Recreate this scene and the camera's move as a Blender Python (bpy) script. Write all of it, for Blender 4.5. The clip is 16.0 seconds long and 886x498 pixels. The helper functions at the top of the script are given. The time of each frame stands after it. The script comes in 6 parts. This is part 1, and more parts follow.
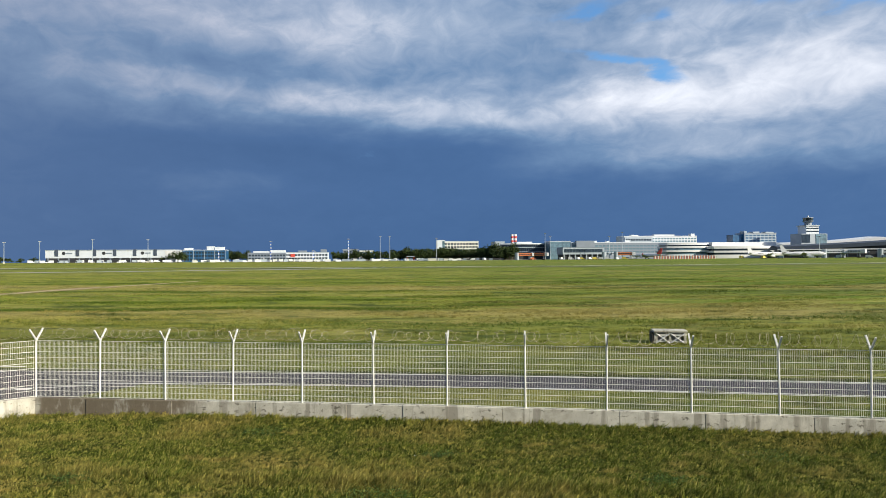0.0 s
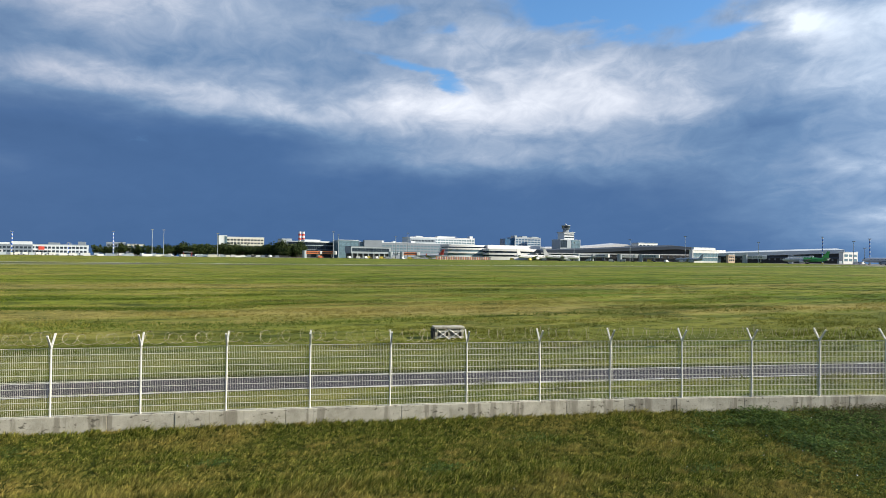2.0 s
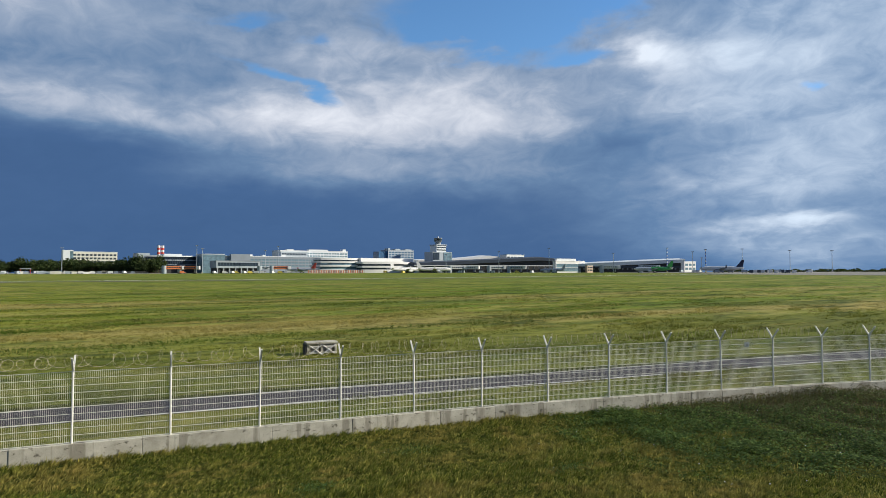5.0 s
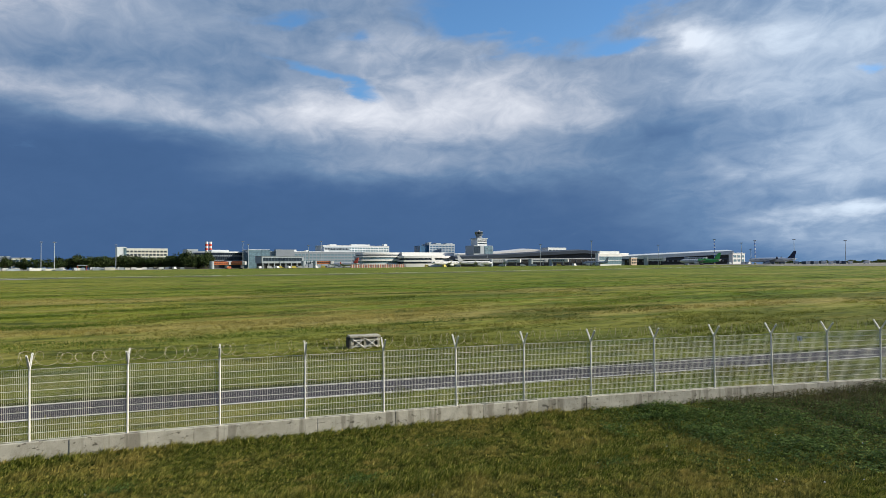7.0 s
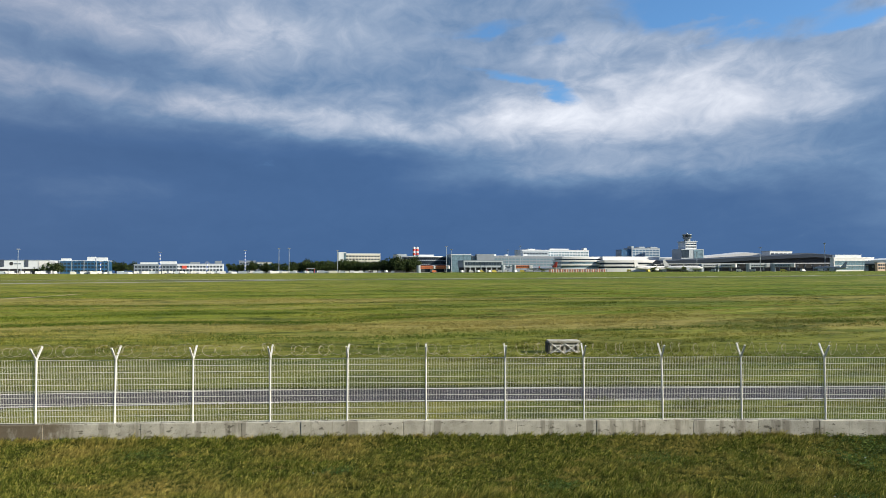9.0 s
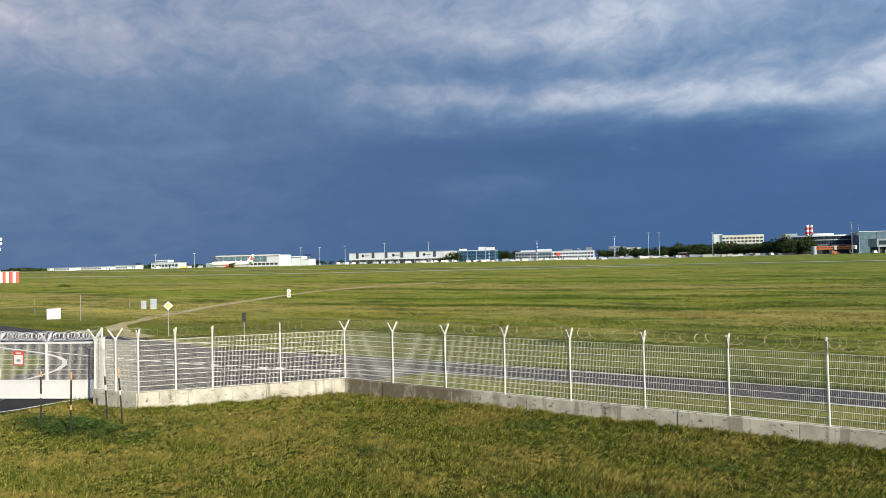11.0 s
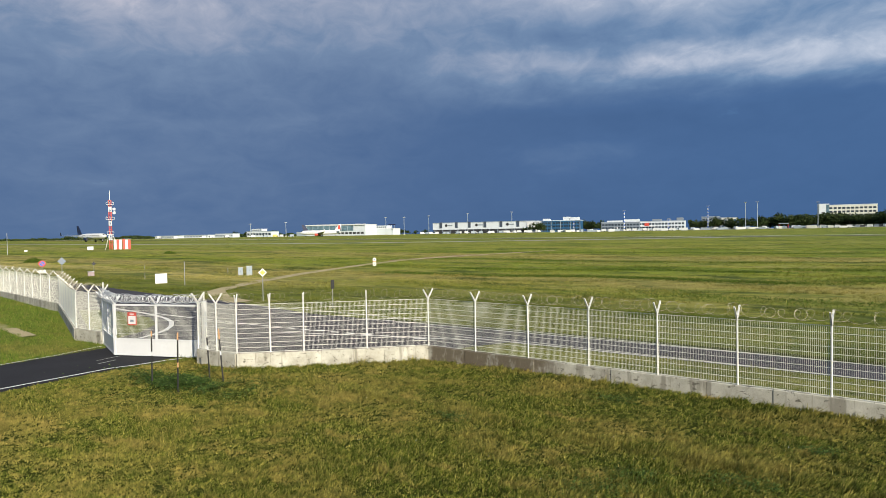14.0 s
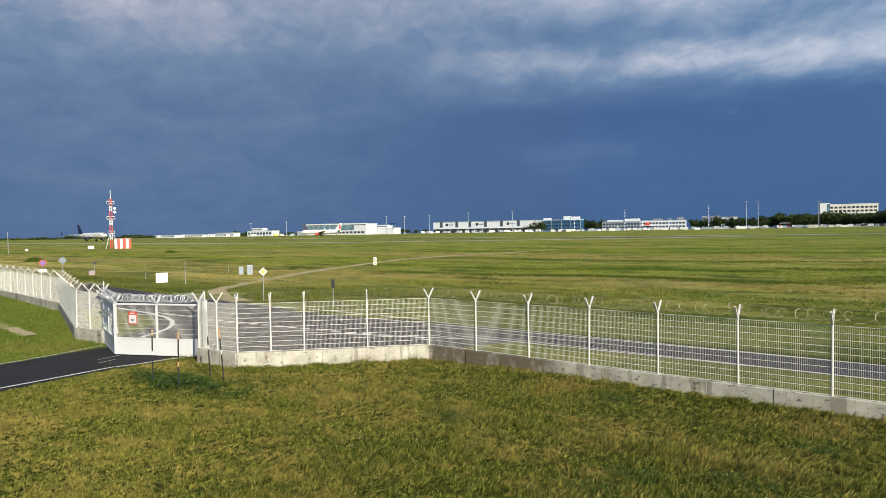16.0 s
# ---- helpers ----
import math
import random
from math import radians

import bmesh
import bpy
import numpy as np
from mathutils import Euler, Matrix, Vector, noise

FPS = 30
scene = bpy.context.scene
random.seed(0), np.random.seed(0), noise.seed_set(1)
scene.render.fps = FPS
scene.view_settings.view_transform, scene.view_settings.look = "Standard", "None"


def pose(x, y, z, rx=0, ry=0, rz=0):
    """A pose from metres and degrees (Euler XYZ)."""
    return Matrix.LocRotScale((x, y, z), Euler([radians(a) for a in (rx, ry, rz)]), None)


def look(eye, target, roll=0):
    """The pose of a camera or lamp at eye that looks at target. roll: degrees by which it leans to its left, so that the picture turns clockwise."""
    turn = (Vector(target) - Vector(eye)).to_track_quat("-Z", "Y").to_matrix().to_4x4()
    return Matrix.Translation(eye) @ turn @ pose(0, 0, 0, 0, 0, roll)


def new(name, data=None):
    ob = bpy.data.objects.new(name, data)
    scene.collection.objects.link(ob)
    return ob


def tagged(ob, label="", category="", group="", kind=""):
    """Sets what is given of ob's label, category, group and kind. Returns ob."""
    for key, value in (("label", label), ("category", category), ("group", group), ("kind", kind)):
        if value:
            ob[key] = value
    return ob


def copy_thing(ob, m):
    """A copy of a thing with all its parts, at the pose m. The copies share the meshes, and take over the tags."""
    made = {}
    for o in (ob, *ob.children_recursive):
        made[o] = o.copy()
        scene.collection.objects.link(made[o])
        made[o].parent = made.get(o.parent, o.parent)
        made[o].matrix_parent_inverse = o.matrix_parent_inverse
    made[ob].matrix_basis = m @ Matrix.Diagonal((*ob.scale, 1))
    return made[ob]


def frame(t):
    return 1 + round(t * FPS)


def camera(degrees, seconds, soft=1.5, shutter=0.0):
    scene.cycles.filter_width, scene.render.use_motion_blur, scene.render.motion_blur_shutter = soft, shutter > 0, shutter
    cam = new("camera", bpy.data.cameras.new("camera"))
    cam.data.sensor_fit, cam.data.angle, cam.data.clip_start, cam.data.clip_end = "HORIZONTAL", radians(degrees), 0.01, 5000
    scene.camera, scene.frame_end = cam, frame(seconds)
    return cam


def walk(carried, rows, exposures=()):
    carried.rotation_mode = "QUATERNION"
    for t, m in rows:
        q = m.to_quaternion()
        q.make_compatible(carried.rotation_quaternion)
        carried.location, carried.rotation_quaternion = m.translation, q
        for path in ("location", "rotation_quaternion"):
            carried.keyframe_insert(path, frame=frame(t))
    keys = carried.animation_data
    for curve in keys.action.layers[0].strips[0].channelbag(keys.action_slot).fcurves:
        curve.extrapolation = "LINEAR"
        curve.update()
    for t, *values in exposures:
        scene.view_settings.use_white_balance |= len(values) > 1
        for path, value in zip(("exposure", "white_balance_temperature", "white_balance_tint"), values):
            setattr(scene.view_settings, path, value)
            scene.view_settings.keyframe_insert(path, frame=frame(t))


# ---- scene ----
EYE = 5.5                                   # eye height over the lawn at the fence
cam = camera(70.4, 16.0, soft=0.7)
# seconds, yaw, pitch, roll: one standpoint on the mound, turning
PAN = [
    (0.0, -0.06, 1.00, 0.40), (0.5, -3.85, 0.81, 0.46), (1.0, -7.61, 0.93, 0.44), (1.5, -14.53, 1.17, -0.28),
    (2.0, -19.22, 0.91, -0.67), (2.5, -23.25, 1.36, -0.86), (3.0, -26.00, 1.70, -0.73), (3.5, -28.73, 2.09, -0.20),
    (3.7, -29.92, 2.45, -0.19), (5.8, -30.78, 1.81, 0.04), (6.0, -30.15, 1.58, -0.02), (6.5, -27.53, 1.65, -0.03),
    (7.0, -26.97, 1.59, 0.51), (7.5, -26.66, 1.35, 0.62), (8.0, -26.43, 1.49, 0.52), (8.5, -21.68, 1.77, -0.15),
    (9.0, -8.99, 2.10, 0.20), (9.5, 3.95, 2.47, 0.08), (10.0, 13.25, 2.44, 0.41), (10.2, 15.79, 2.09, 0.69),
    (12.3, 30.09, 1.33, 1.23), (12.5, 30.21, 1.56, 1.23), (13.0, 29.90, 1.31, 1.41), (13.5, 31.50, -1.32, 0.67),
    (14.0, 31.37, -1.41, 0.97), (14.5, 31.29, -1.46, 1.09), (15.0, 31.59, -1.45, 1.10), (15.5, 31.61, -1.36, 1.23),
    (16.0, 31.42, -1.47, 0.95),
]
walk(cam, [(t, pose(0, 0, EYE, 90 + p, r, y)) for t, y, p, r in PAN], exposures=[(0.0, 0.68), (3.0, 0.66), (5.8, 0.41), (6.5, 0.42), (8.5, 0.54), (10.0, 0.60), (12.5, 0.58), (16.0, 0.54)])

# ---------------------------------------------------------------- sky and sun
SUN_TO = Vector((0.82, -0.41, 0.42)).normalized()     # towards the sun, behind and to the right of the viewer


def build_world():
    w = bpy.data.worlds.new("sky")
    scene.world = w
    w.use_nodes = True
    nt = w.node_tree
    nt.nodes.clear()
    N, L = nt.nodes.new, nt.links.new

    def m(op, a, b=None, c=None):
        n = N("ShaderNodeMath")
        n.operation = op
        for i, v in enumerate((a, b, c)):
            if v is None:
                continue
            if isinstance(v, (int, float)):
                n.inputs[i].default_value = v
            else:
                L(v, n.inputs[i])
        return n.outputs[0]

    def add(*vs):
        s = vs[0]
        for v in vs[1:]:
            s = m("ADD", s, v)
        return s

    co = N("ShaderNodeTexCoord").outputs["Generated"]
    sep = N("ShaderNodeSeparateXYZ")
    L(co, sep.inputs[0])
    X, Y, Z = sep.outputs
    az = m("MULTIPLY", m("ARCTAN2", X, Y), 57.2958)
    el = m("MULTIPLY", m("ARCSINE", Z), 57.2958)

    def fbm(u, v, scale, detail, rough=0.55, seed=0.0, warp=0.0):
        cmb = N("ShaderNodeCombineXYZ")
        L(u, cmb.inputs[0])
        L(v, cmb.inputs[1])
        cmb.inputs[2].default_value = seed
        n = N("ShaderNodeTexNoise")
        n.inputs["Scale"].default_value = scale
        n.inputs["Detail"].default_value = detail
        n.inputs["Roughness"].default_value = rough
        n.inputs["Distortion"].default_value = warp
        L(cmb.outputs[0], n.inputs["Vector"])
        return n.outputs[0]

    # cloud sheets lie flat, so they are drawn out sideways, the more the lower they stand
    up = m("MAXIMUM", el, 0.0)
    su = m("MULTIPLY", az, 0.085)
    sv = m("MULTIPLY", m("POWER", m("ADD", up, 1.0), 0.8), 0.46)
    tilt = m("ADD", sv, m("MULTIPLY", su, -0.10))
    big = fbm(su, tilt, 0.55, 3, 0.5, 3.1)
    mid = fbm(su, tilt, 1.0, 6, 0.52, 7.7, 0.1)
    fine = fbm(su, tilt, 2.4, 8, 0.56, 1.3, 0.2)
    mid2 = fbm(su, tilt, 1.1, 6, 0.55, 15.2, 0.2)
    bu = m("ADD", az, m("MULTIPLY", m("SUBTRACT", mid, 0.5), 13.0))
    bv = m("ADD", el, m("ADD", m("MULTIPLY", m("SUBTRACT", mid2, 0.5), 4.4), m("MULTIPLY", m("SUBTRACT", fine, 0.5), 1.8)))

    def blob(u0, v0, wu, wv, gain, slope=0.0):
        du = m("DIVIDE", m("SUBTRACT", bu, u0), wu)
        line = m("ADD", v0, m("MULTIPLY", m("SUBTRACT", bu, u0), slope))
        dv = m("DIVIDE", m("SUBTRACT", bv, line), wv)
        r2 = m("ADD", m("MULTIPLY", du, du), m("MULTIPLY", dv, dv))
        return m("MULTIPLY", m("EXPONENT", m("MULTIPLY", r2, -1.0)), gain)

    # light on the clouds: a dark rain wall low down, lit banks over it, brightest towards the sun
    rise = m("MULTIPLY", m("MINIMUM", m("MAXIMUM", m("SUBTRACT", el, 10.0), 0.0), 10.0), 0.034)
    rain_wall = [blob(-58, 8, 28, 12, 0.135), blob(-20, 6.4, 6, 1.4, 0.06), blob(-6, 5.6, 15, 3.2, 0.035), blob(-63, 9.4, 10, 1.1, 0.05), blob(-44, 10.1, 10, 0.8, 0.05),
                 blob(-20, 17.2, 7, 1.5, -0.09), blob(34, 3.5, 22, 3.6, 0.05), blob(-42, 14.0, 8, 2.0, -0.04)]
    long_bank = [blob(-26, 14.3, 6, 1.5, 0.19), blob(-13, 13.9, 8, 1.7, 0.27), blob(-2, 13.7, 9, 2.0, 0.36), blob(6, 12.6, 5, 1.3, 0.24),
                 blob(-9, 19.8, 12, 3.2, 0.14), blob(-57, 18.2, 7, 1.8, 0.17)]
    lit_bank = [blob(17, 13.0, 8, 2.4, 0.38), blob(27, 13.8, 10, 4.2, 0.46), blob(36, 14.2, 7, 3.4, 0.30), blob(40.5, 12.8, 3.2, 1.3, 0.22),
                blob(23, 9.0, 15, 2.0, 0.24), blob(20, 19.5, 5, 2.0, 0.18), blob(38, 9.0, 8, 1.6, 0.16)]
    clearing = [blob(57, 15.0, 11, 4.6, 0.40), blob(64, 9.0, 9, 3.6, 0.38), blob(56, 7.0, 6, 1.2, 0.20), blob(58.5, 3.9, 3.6, 0.8, 0.46),
                blob(63, 2.0, 9, 3.0, 0.34), blob(52, 18.0, 6, 2.0, 0.22), blob(47.8, 18.8, 2.2, 1.2, 0.36), blob(54, 4.5, 10, 6.0, 0.22),
                blob(47, 11.0, 4.0, 1.2, -0.07, 0.3), blob(46, 9.0, 7, 3.0, 0.07), blob(100, 14, 30, 16, 0.35)]
    # billows, strongest where the clouds are lit
    body = add(0.145, rise, *rain_wall, *long_bank, *lit_bank, *clearing)
    puff = fbm(m("MULTIPLY", az, 0.125), tilt, 2.4, 9, 0.60, 21.0, 0.5)
    rough = m("MINIMUM", m("ADD", 0.07, m("MULTIPLY", m("MAXIMUM", m("SUBTRACT", body, 0.20), 0.0), 1.05)), 0.50)
    swell = add(m("MULTIPLY", m("SUBTRACT", puff, 0.5), 1.0), m("MULTIPLY", m("SUBTRACT", mid, 0.5), 0.55), m("MULTIPLY", m("SUBTRACT", big, 0.5), 0.35))
    light = m("ADD", body, m("MULTIPLY", swell, rough))
    ramp = N("ShaderNodeValToRGB")
    cr = ramp.color_ramp
    cr.interpolation = "LINEAR"
    stops = [(0.0, (0.022, 0.058, 0.142)), (0.2, (0.048, 0.102, 0.218)), (0.4, (0.105, 0.177, 0.298)), (0.6, (0.226, 0.288, 0.392)), (0.8, (0.420, 0.457, 0.533)), (1.0, (0.614, 0.638, 0.694))]
    while len(cr.elements) < len(stops):
        cr.elements.new(0.5)
    for e, (p, c) in zip(cr.elements, stops):
        e.position, e.color = p, (*c, 1)
    L(light, ramp.inputs[0])

    # holes of clear blue
    holes = add(blob(16.8, 16.5, 5.5, 0.75, 0.95, -0.33), blob(18, 19.9, 1.8, 0.9, 0.75), blob(12, 21.4, 3.2, 0.6, 0.7), blob(34.5, 22.2, 9, 3.0, 1.8),
                blob(43, 18.5, 3.4, 0.9, 0.75), blob(47.8, 18.8, 2.4, 1.3, -1.1), blob(31, 20.4, 2.6, 0.5, -0.55), blob(43, 23, 6, 1.6, 0.8),
                blob(60.2, 14.7, 1.4, 0.5, 0.6), blob(20, 40, 30, 9, 0.9),
                m("MULTIPLY", m("SUBTRACT", fine, 0.5), 1.0), m("MULTIPLY", m("SUBTRACT", puff, 0.5), 0.6))
    hr = N("ShaderNodeMapRange")
    hr.interpolation_type = "SMOOTHSTEP"
    hr.inputs["From Min"].default_value, hr.inputs["From Max"].default_value = 0.22, 0.92
    L(holes, hr.inputs["Value"])
    sky = N("ShaderNodeTexSky")
    sky.sky_type, sky.sun_disc = "NISHITA", False
    sky.sun_elevation = math.asin(SUN_TO.z)
    sky.sun_rotation = math.atan2(SUN_TO.x, SUN_TO.y)
    sky.air_density, sky.dust_density, sky.ozone_density = 1.0, 0.3, 2.5
    dim = N("ShaderNodeVectorMath")
    dim.operation = "MULTIPLY"
    dim.inputs[1].default_value = (0.075, 0.105, 0.125)
    L(sky.outputs[0], dim.inputs[0])
    mix = N("ShaderNodeMix")
    mix.data_type = "RGBA"
    L(hr.outputs[0], mix.inputs["Factor"])
    L(ramp.outputs[0], mix.inputs["A"])
    L(dim.outputs[0], mix.inputs["B"])
    # the rain cloud is greyer to the left, away from the clearing
    grey = N("ShaderNodeMapRange")
    grey.interpolation_type = "SMOOTHSTEP"
    grey.inputs["From Min"].default_value, grey.inputs["From Max"].default_value = 5.0, -45.0
    L(az, grey.inputs["Value"])
    tint = N("ShaderNodeMix")
    tint.data_type, tint.blend_type = "RGBA", "MULTIPLY"
    L(grey.outputs[0], tint.inputs["Factor"])
    L(mix.outputs["Result"], tint.inputs["A"])
    tint.inputs["B"].default_value = (1.14, 0.99, 0.93, 1)
    # thin pale blue air under the clearing
    air = N("ShaderNodeMapRange")
    air.interpolation_type = "SMOOTHSTEP"
    air.inputs["From Min"].default_value, air.inputs["From Max"].default_value = 38.0, 60.0
    L(az, air.inputs["Value"])
    clear = N("ShaderNodeMix")
    clear.data_type, clear.blend_type = "RGBA", "MULTIPLY"
    L(air.outputs[0], clear.inputs["Factor"])
    L(tint.outputs["Result"], clear.inputs["A"])
    clear.inputs["B"].default_value = (0.88, 0.99, 1.07, 1)
    bg = N("ShaderNodeBackground")
    bg.inputs["Strength"].default_value = 1.0
    L(clear.outputs["Result"], bg.inputs["Color"])
    out = N("ShaderNodeOutputWorld")
    L(bg.outputs[0], out.inputs[0])


build_world()
sun = new("sun", bpy.data.lights.new("sun", "SUN"))
sun.data.energy, sun.data.angle, sun.data.color = 5.0, radians(0.6), (1.0, 0.91, 0.74)
sun.matrix_world = look(SUN_TO * 100, (0, 0, 0))


# ---------------------------------------------------------------- materials
def principled(name):
    ma = bpy.data.materials.new(name)
    ma.use_nodes = True
    nt = ma.node_tree
    return ma, nt, nt.nodes["Principled BSDF"]


def tex(nt, scale, detail=4, rough=0.55, stretch=(1, 1, 1), space="pos", seed=0.0):
    if space == "pos":
        src = nt.nodes.new("ShaderNodeNewGeometry").outputs["Position"]
    else:
        src = nt.nodes.new("ShaderNodeTexCoord").outputs["Object"]
    mp = nt.nodes.new("ShaderNodeMapping")
    mp.inputs["Scale"].default_value = stretch
    mp.inputs["Location"].default_value = (seed, seed * 0.7, seed * 0.3)
    nt.links.new(src, mp.inputs[0])
    n = nt.nodes.new("ShaderNodeTexNoise")
    n.inputs["Scale"].default_value, n.inputs["Detail"].default_value, n.inputs["Roughness"].default_value = scale, detail, rough
    nt.links.new(mp.outputs[0], n.inputs["Vector"])
    return n.outputs[0]


def ramp(nt, fac, stops):
    r = nt.nodes.new("ShaderNodeValToRGB")
    while len(r.color_ramp.elements) < len(stops):
        r.color_ramp.elements.new(0.5)
    for e, (p, c) in zip(r.color_ramp.elements, stops):
        e.position, e.color = p, (*c, 1) if len(c) == 3 else c
    nt.links.new(fac, r.inputs[0])
    return r.outputs[0]


def blend(nt, fac, a, b, mode="MIX"):
    n = nt.nodes.new("ShaderNodeMix")
    n.data_type, n.blend_type = "RGBA", mode
    for key, v in (("Factor", fac), ("A", a), ("B", b)):
        if isinstance(v, (int, float)):
            n.inputs[key].default_value = v
        elif isinstance(v, tuple):
            n.inputs[key].default_value = (*v, 1)
        else:
            nt.links.new(v, n.inputs[key])
    return n.outputs["Result"]


def bump(nt, bsdf, height, strength=0.3, dist=0.02):
    b = nt.nodes.new("ShaderNodeBump")
    b.inputs["Strength"].default_value, b.inputs["Distance"].default_value = strength, dist
    nt.links.new(height, b.inputs["Height"])
    nt.links.new(b.outputs[0], bsdf.inputs["Normal"])


def plain(name, col, rough=0.5, metal=0.0, grain=3.0, wear=0.12, bumps=0.0, spec=0.5):
    """Painted or plain surface with grime at two scales."""
    ma, nt, b = principled(name)
    n1, n2 = tex(nt, grain, 5, space="obj"), tex(nt, grain * 9, 3, space="obj", seed=4)
    dark = tuple(c * (1 - 2.2 * wear) for c in col)
    c = blend(nt, ramp(nt, n1, [(0.35, (0, 0, 0)), (0.7, (1, 1, 1))]), dark, col)
    c = blend(nt, ramp(nt, n2, [(0.4, (0, 0, 0)), (0.6, (1, 1, 1))]), tuple(x * (1 - wear) for x in col), c)
    nt.links.new(c, b.inputs["Base Color"])
    b.inputs["Roughness"].default_value, b.inputs["Metallic"].default_value = rough, metal
    b.inputs["Specular IOR Level"].default_value = spec
    if bumps:
        bump(nt, b, n2, bumps, 0.01)
    return ma


def sward_colour(nt):
    """Airfield turf: mown bands along the runway, green and straw, broken up by patches and tufts, with shade between
    clumps in the colour.
    """
    bands = tex(nt, 1.0, 6, 0.62, (0.014, 0.120, 0.0), seed=7.3)
    dark = tex(nt, 1.0, 6, 0.66, (0.050, 0.20, 0.0), seed=3.7)
    patch = tex(nt, 0.16, 6, 0.62, (0.30, 1.0, 0.0), seed=5.0)
    wander = tex(nt, 0.035, 5, 0.6, (0.5, 1.0, 0.0), seed=1.0)
    geo = nt.nodes.new("ShaderNodeNewGeometry")
    along = nt.nodes.new("ShaderNodeVectorMath")
    along.operation = "DOT_PRODUCT"
    along.inputs[1].default_value = (0.10, 1.0, 0.0)
    nt.links.new(geo.outputs["Position"], along.inputs[0])
    shift = nt.nodes.new("ShaderNodeMath")
    shift.operation = "MULTIPLY_ADD"
    nt.links.new(wander, shift.inputs[0])
    shift.inputs[1].default_value = 46.0
    nt.links.new(along.outputs["Value"], shift.inputs[2])
    reach = nt.nodes.new("ShaderNodeMapRange")
    reach.inputs["From Min"].default_value, reach.inputs["From Max"].default_value = 43.0, 323.0
    nt.links.new(shift.outputs[0], reach.inputs["Value"])

    def straw(*steps):
        return [((v - 20) / 280, (a, a, a)) for v, a in steps]

    mown = ramp(nt, reach.outputs[0], straw((22, 0.05), (38, 0.08), (45, 0.30), (54, 0.30), (59, 0.95), (66, 0.90), (75, 0.05), (88, 0.0), (94, 0.40), (98, 0.0), (113, 0.85), (117, 0.75), (121, 0.0), (160, 0.05), (166, 0.45), (171, 0.0), (225, 0.25), (235, 0.05)))
    c = ramp(nt, patch, [(0.30, (0.072, 0.124, 0.012)), (0.48, (0.140, 0.202, 0.019)), (0.62, (0.192, 0.232, 0.026)), (0.80, (0.265, 0.256, 0.050))])
    lush = ramp(nt, reach.outputs[0], straw((22, 0.62), (40, 0.60), (52, 0.0)))
    c = blend(nt, lush, c, (0.092, 0.106, 0.018))
    dry = nt.nodes.new("ShaderNodeMapRange")
    dry.inputs["From Min"].default_value, dry.inputs["From Max"].default_value = 70.0, -75.0
    dry.inputs["To Max"].default_value = 0.42
    side = nt.nodes.new("ShaderNodeSeparateXYZ")
    nt.links.new(geo.outputs["Position"], side.inputs[0])
    nt.links.new(side.outputs[0], dry.inputs["Value"])
    c = blend(nt, dry.outputs[0], c, (0.300, 0.290, 0.045))
    c = blend(nt, mown, c, (0.32, 0.27, 0.085))
    c = blend(nt, ramp(nt, bands, [(0.54, (0, 0, 0)), (0.61, (0.55, 0.55, 0.55)), (0.68, (0.15, 0.15, 0.15))]), c, (0.28, 0.235, 0.080))
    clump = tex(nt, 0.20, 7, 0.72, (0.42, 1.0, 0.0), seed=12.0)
    # the shadows that clumps would cast, painted in as dark green
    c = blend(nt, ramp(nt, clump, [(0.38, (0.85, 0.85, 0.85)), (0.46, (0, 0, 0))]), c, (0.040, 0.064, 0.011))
    c = blend(nt, ramp(nt, clump, [(0.55, (0, 0, 0)), (0.66, (0.45, 0.45, 0.45))]), c, (0.24, 0.225, 0.060))
    swath = nt.nodes.new("ShaderNodeVectorMath")
    swath.operation = "DOT_PRODUCT"
    swath.inputs[1].default_value = (0.133, 1.0, 0.0)
    nt.links.new(geo.outputs["Position"], swath.inputs[0])
    ragged = nt.nodes.new("ShaderNodeMath")
    ragged.operation = "MULTIPLY_ADD"
    ragged.inputs[1].default_value = 22.0
    nt.links.new(patch, ragged.inputs[0])
    nt.links.new(swath.outputs["Value"], ragged.inputs[2])
    reach2 = nt.nodes.new("ShaderNodeMapRange")
    reach2.inputs["From Min"].default_value, reach2.inputs["From Max"].default_value = 45.0, 65.0
    nt.links.new(ragged.outputs[0], reach2.inputs["Value"])
    sep = nt.nodes.new("ShaderNodeSeparateXYZ")
    nt.links.new(geo.outputs["Position"], sep.inputs[0])
    west = nt.nodes.new("ShaderNodeMapRange")
    west.inputs["From Min"].default_value, west.inputs["From Max"].default_value = -42.0, -56.0
    nt.links.new(sep.outputs[0], west.inputs["Value"])
    both = nt.nodes.new("ShaderNodeMath")
    both.operation = "MULTIPLY"
    nt.links.new(west.outputs[0], both.inputs[0])
    nt.links.new(ramp(nt, reach2.outputs[0], [(0.15, (0, 0, 0)), (0.35, (0.85, 0.85, 0.85)), (0.65, (0.85, 0.85, 0.85)), (0.8, (0, 0, 0))]), both.inputs[1])
    c = blend(nt, both.outputs[0], c, (0.46, 0.38, 0.13))
    streak = tex(nt, 1.0, 6, 0.60, (0.018, 0.060, 0.0), seed=17.0)
    c = blend(nt, ramp(nt, streak, [(0.37, (0.6, 0.6, 0.6)), (0.43, (0, 0, 0))]), c, (0.055, 0.092, 0.012))
    c = blend(nt, ramp(nt, streak, [(0.56, (0, 0, 0)), (0.585, (0.6, 0.6, 0.6)), (0.61, (0, 0, 0))]), c, (0.36, 0.30, 0.105))
    c = blend(nt, lush, c, (0.118, 0.136, 0.021))
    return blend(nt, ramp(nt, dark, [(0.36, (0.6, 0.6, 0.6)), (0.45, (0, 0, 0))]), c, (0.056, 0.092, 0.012))


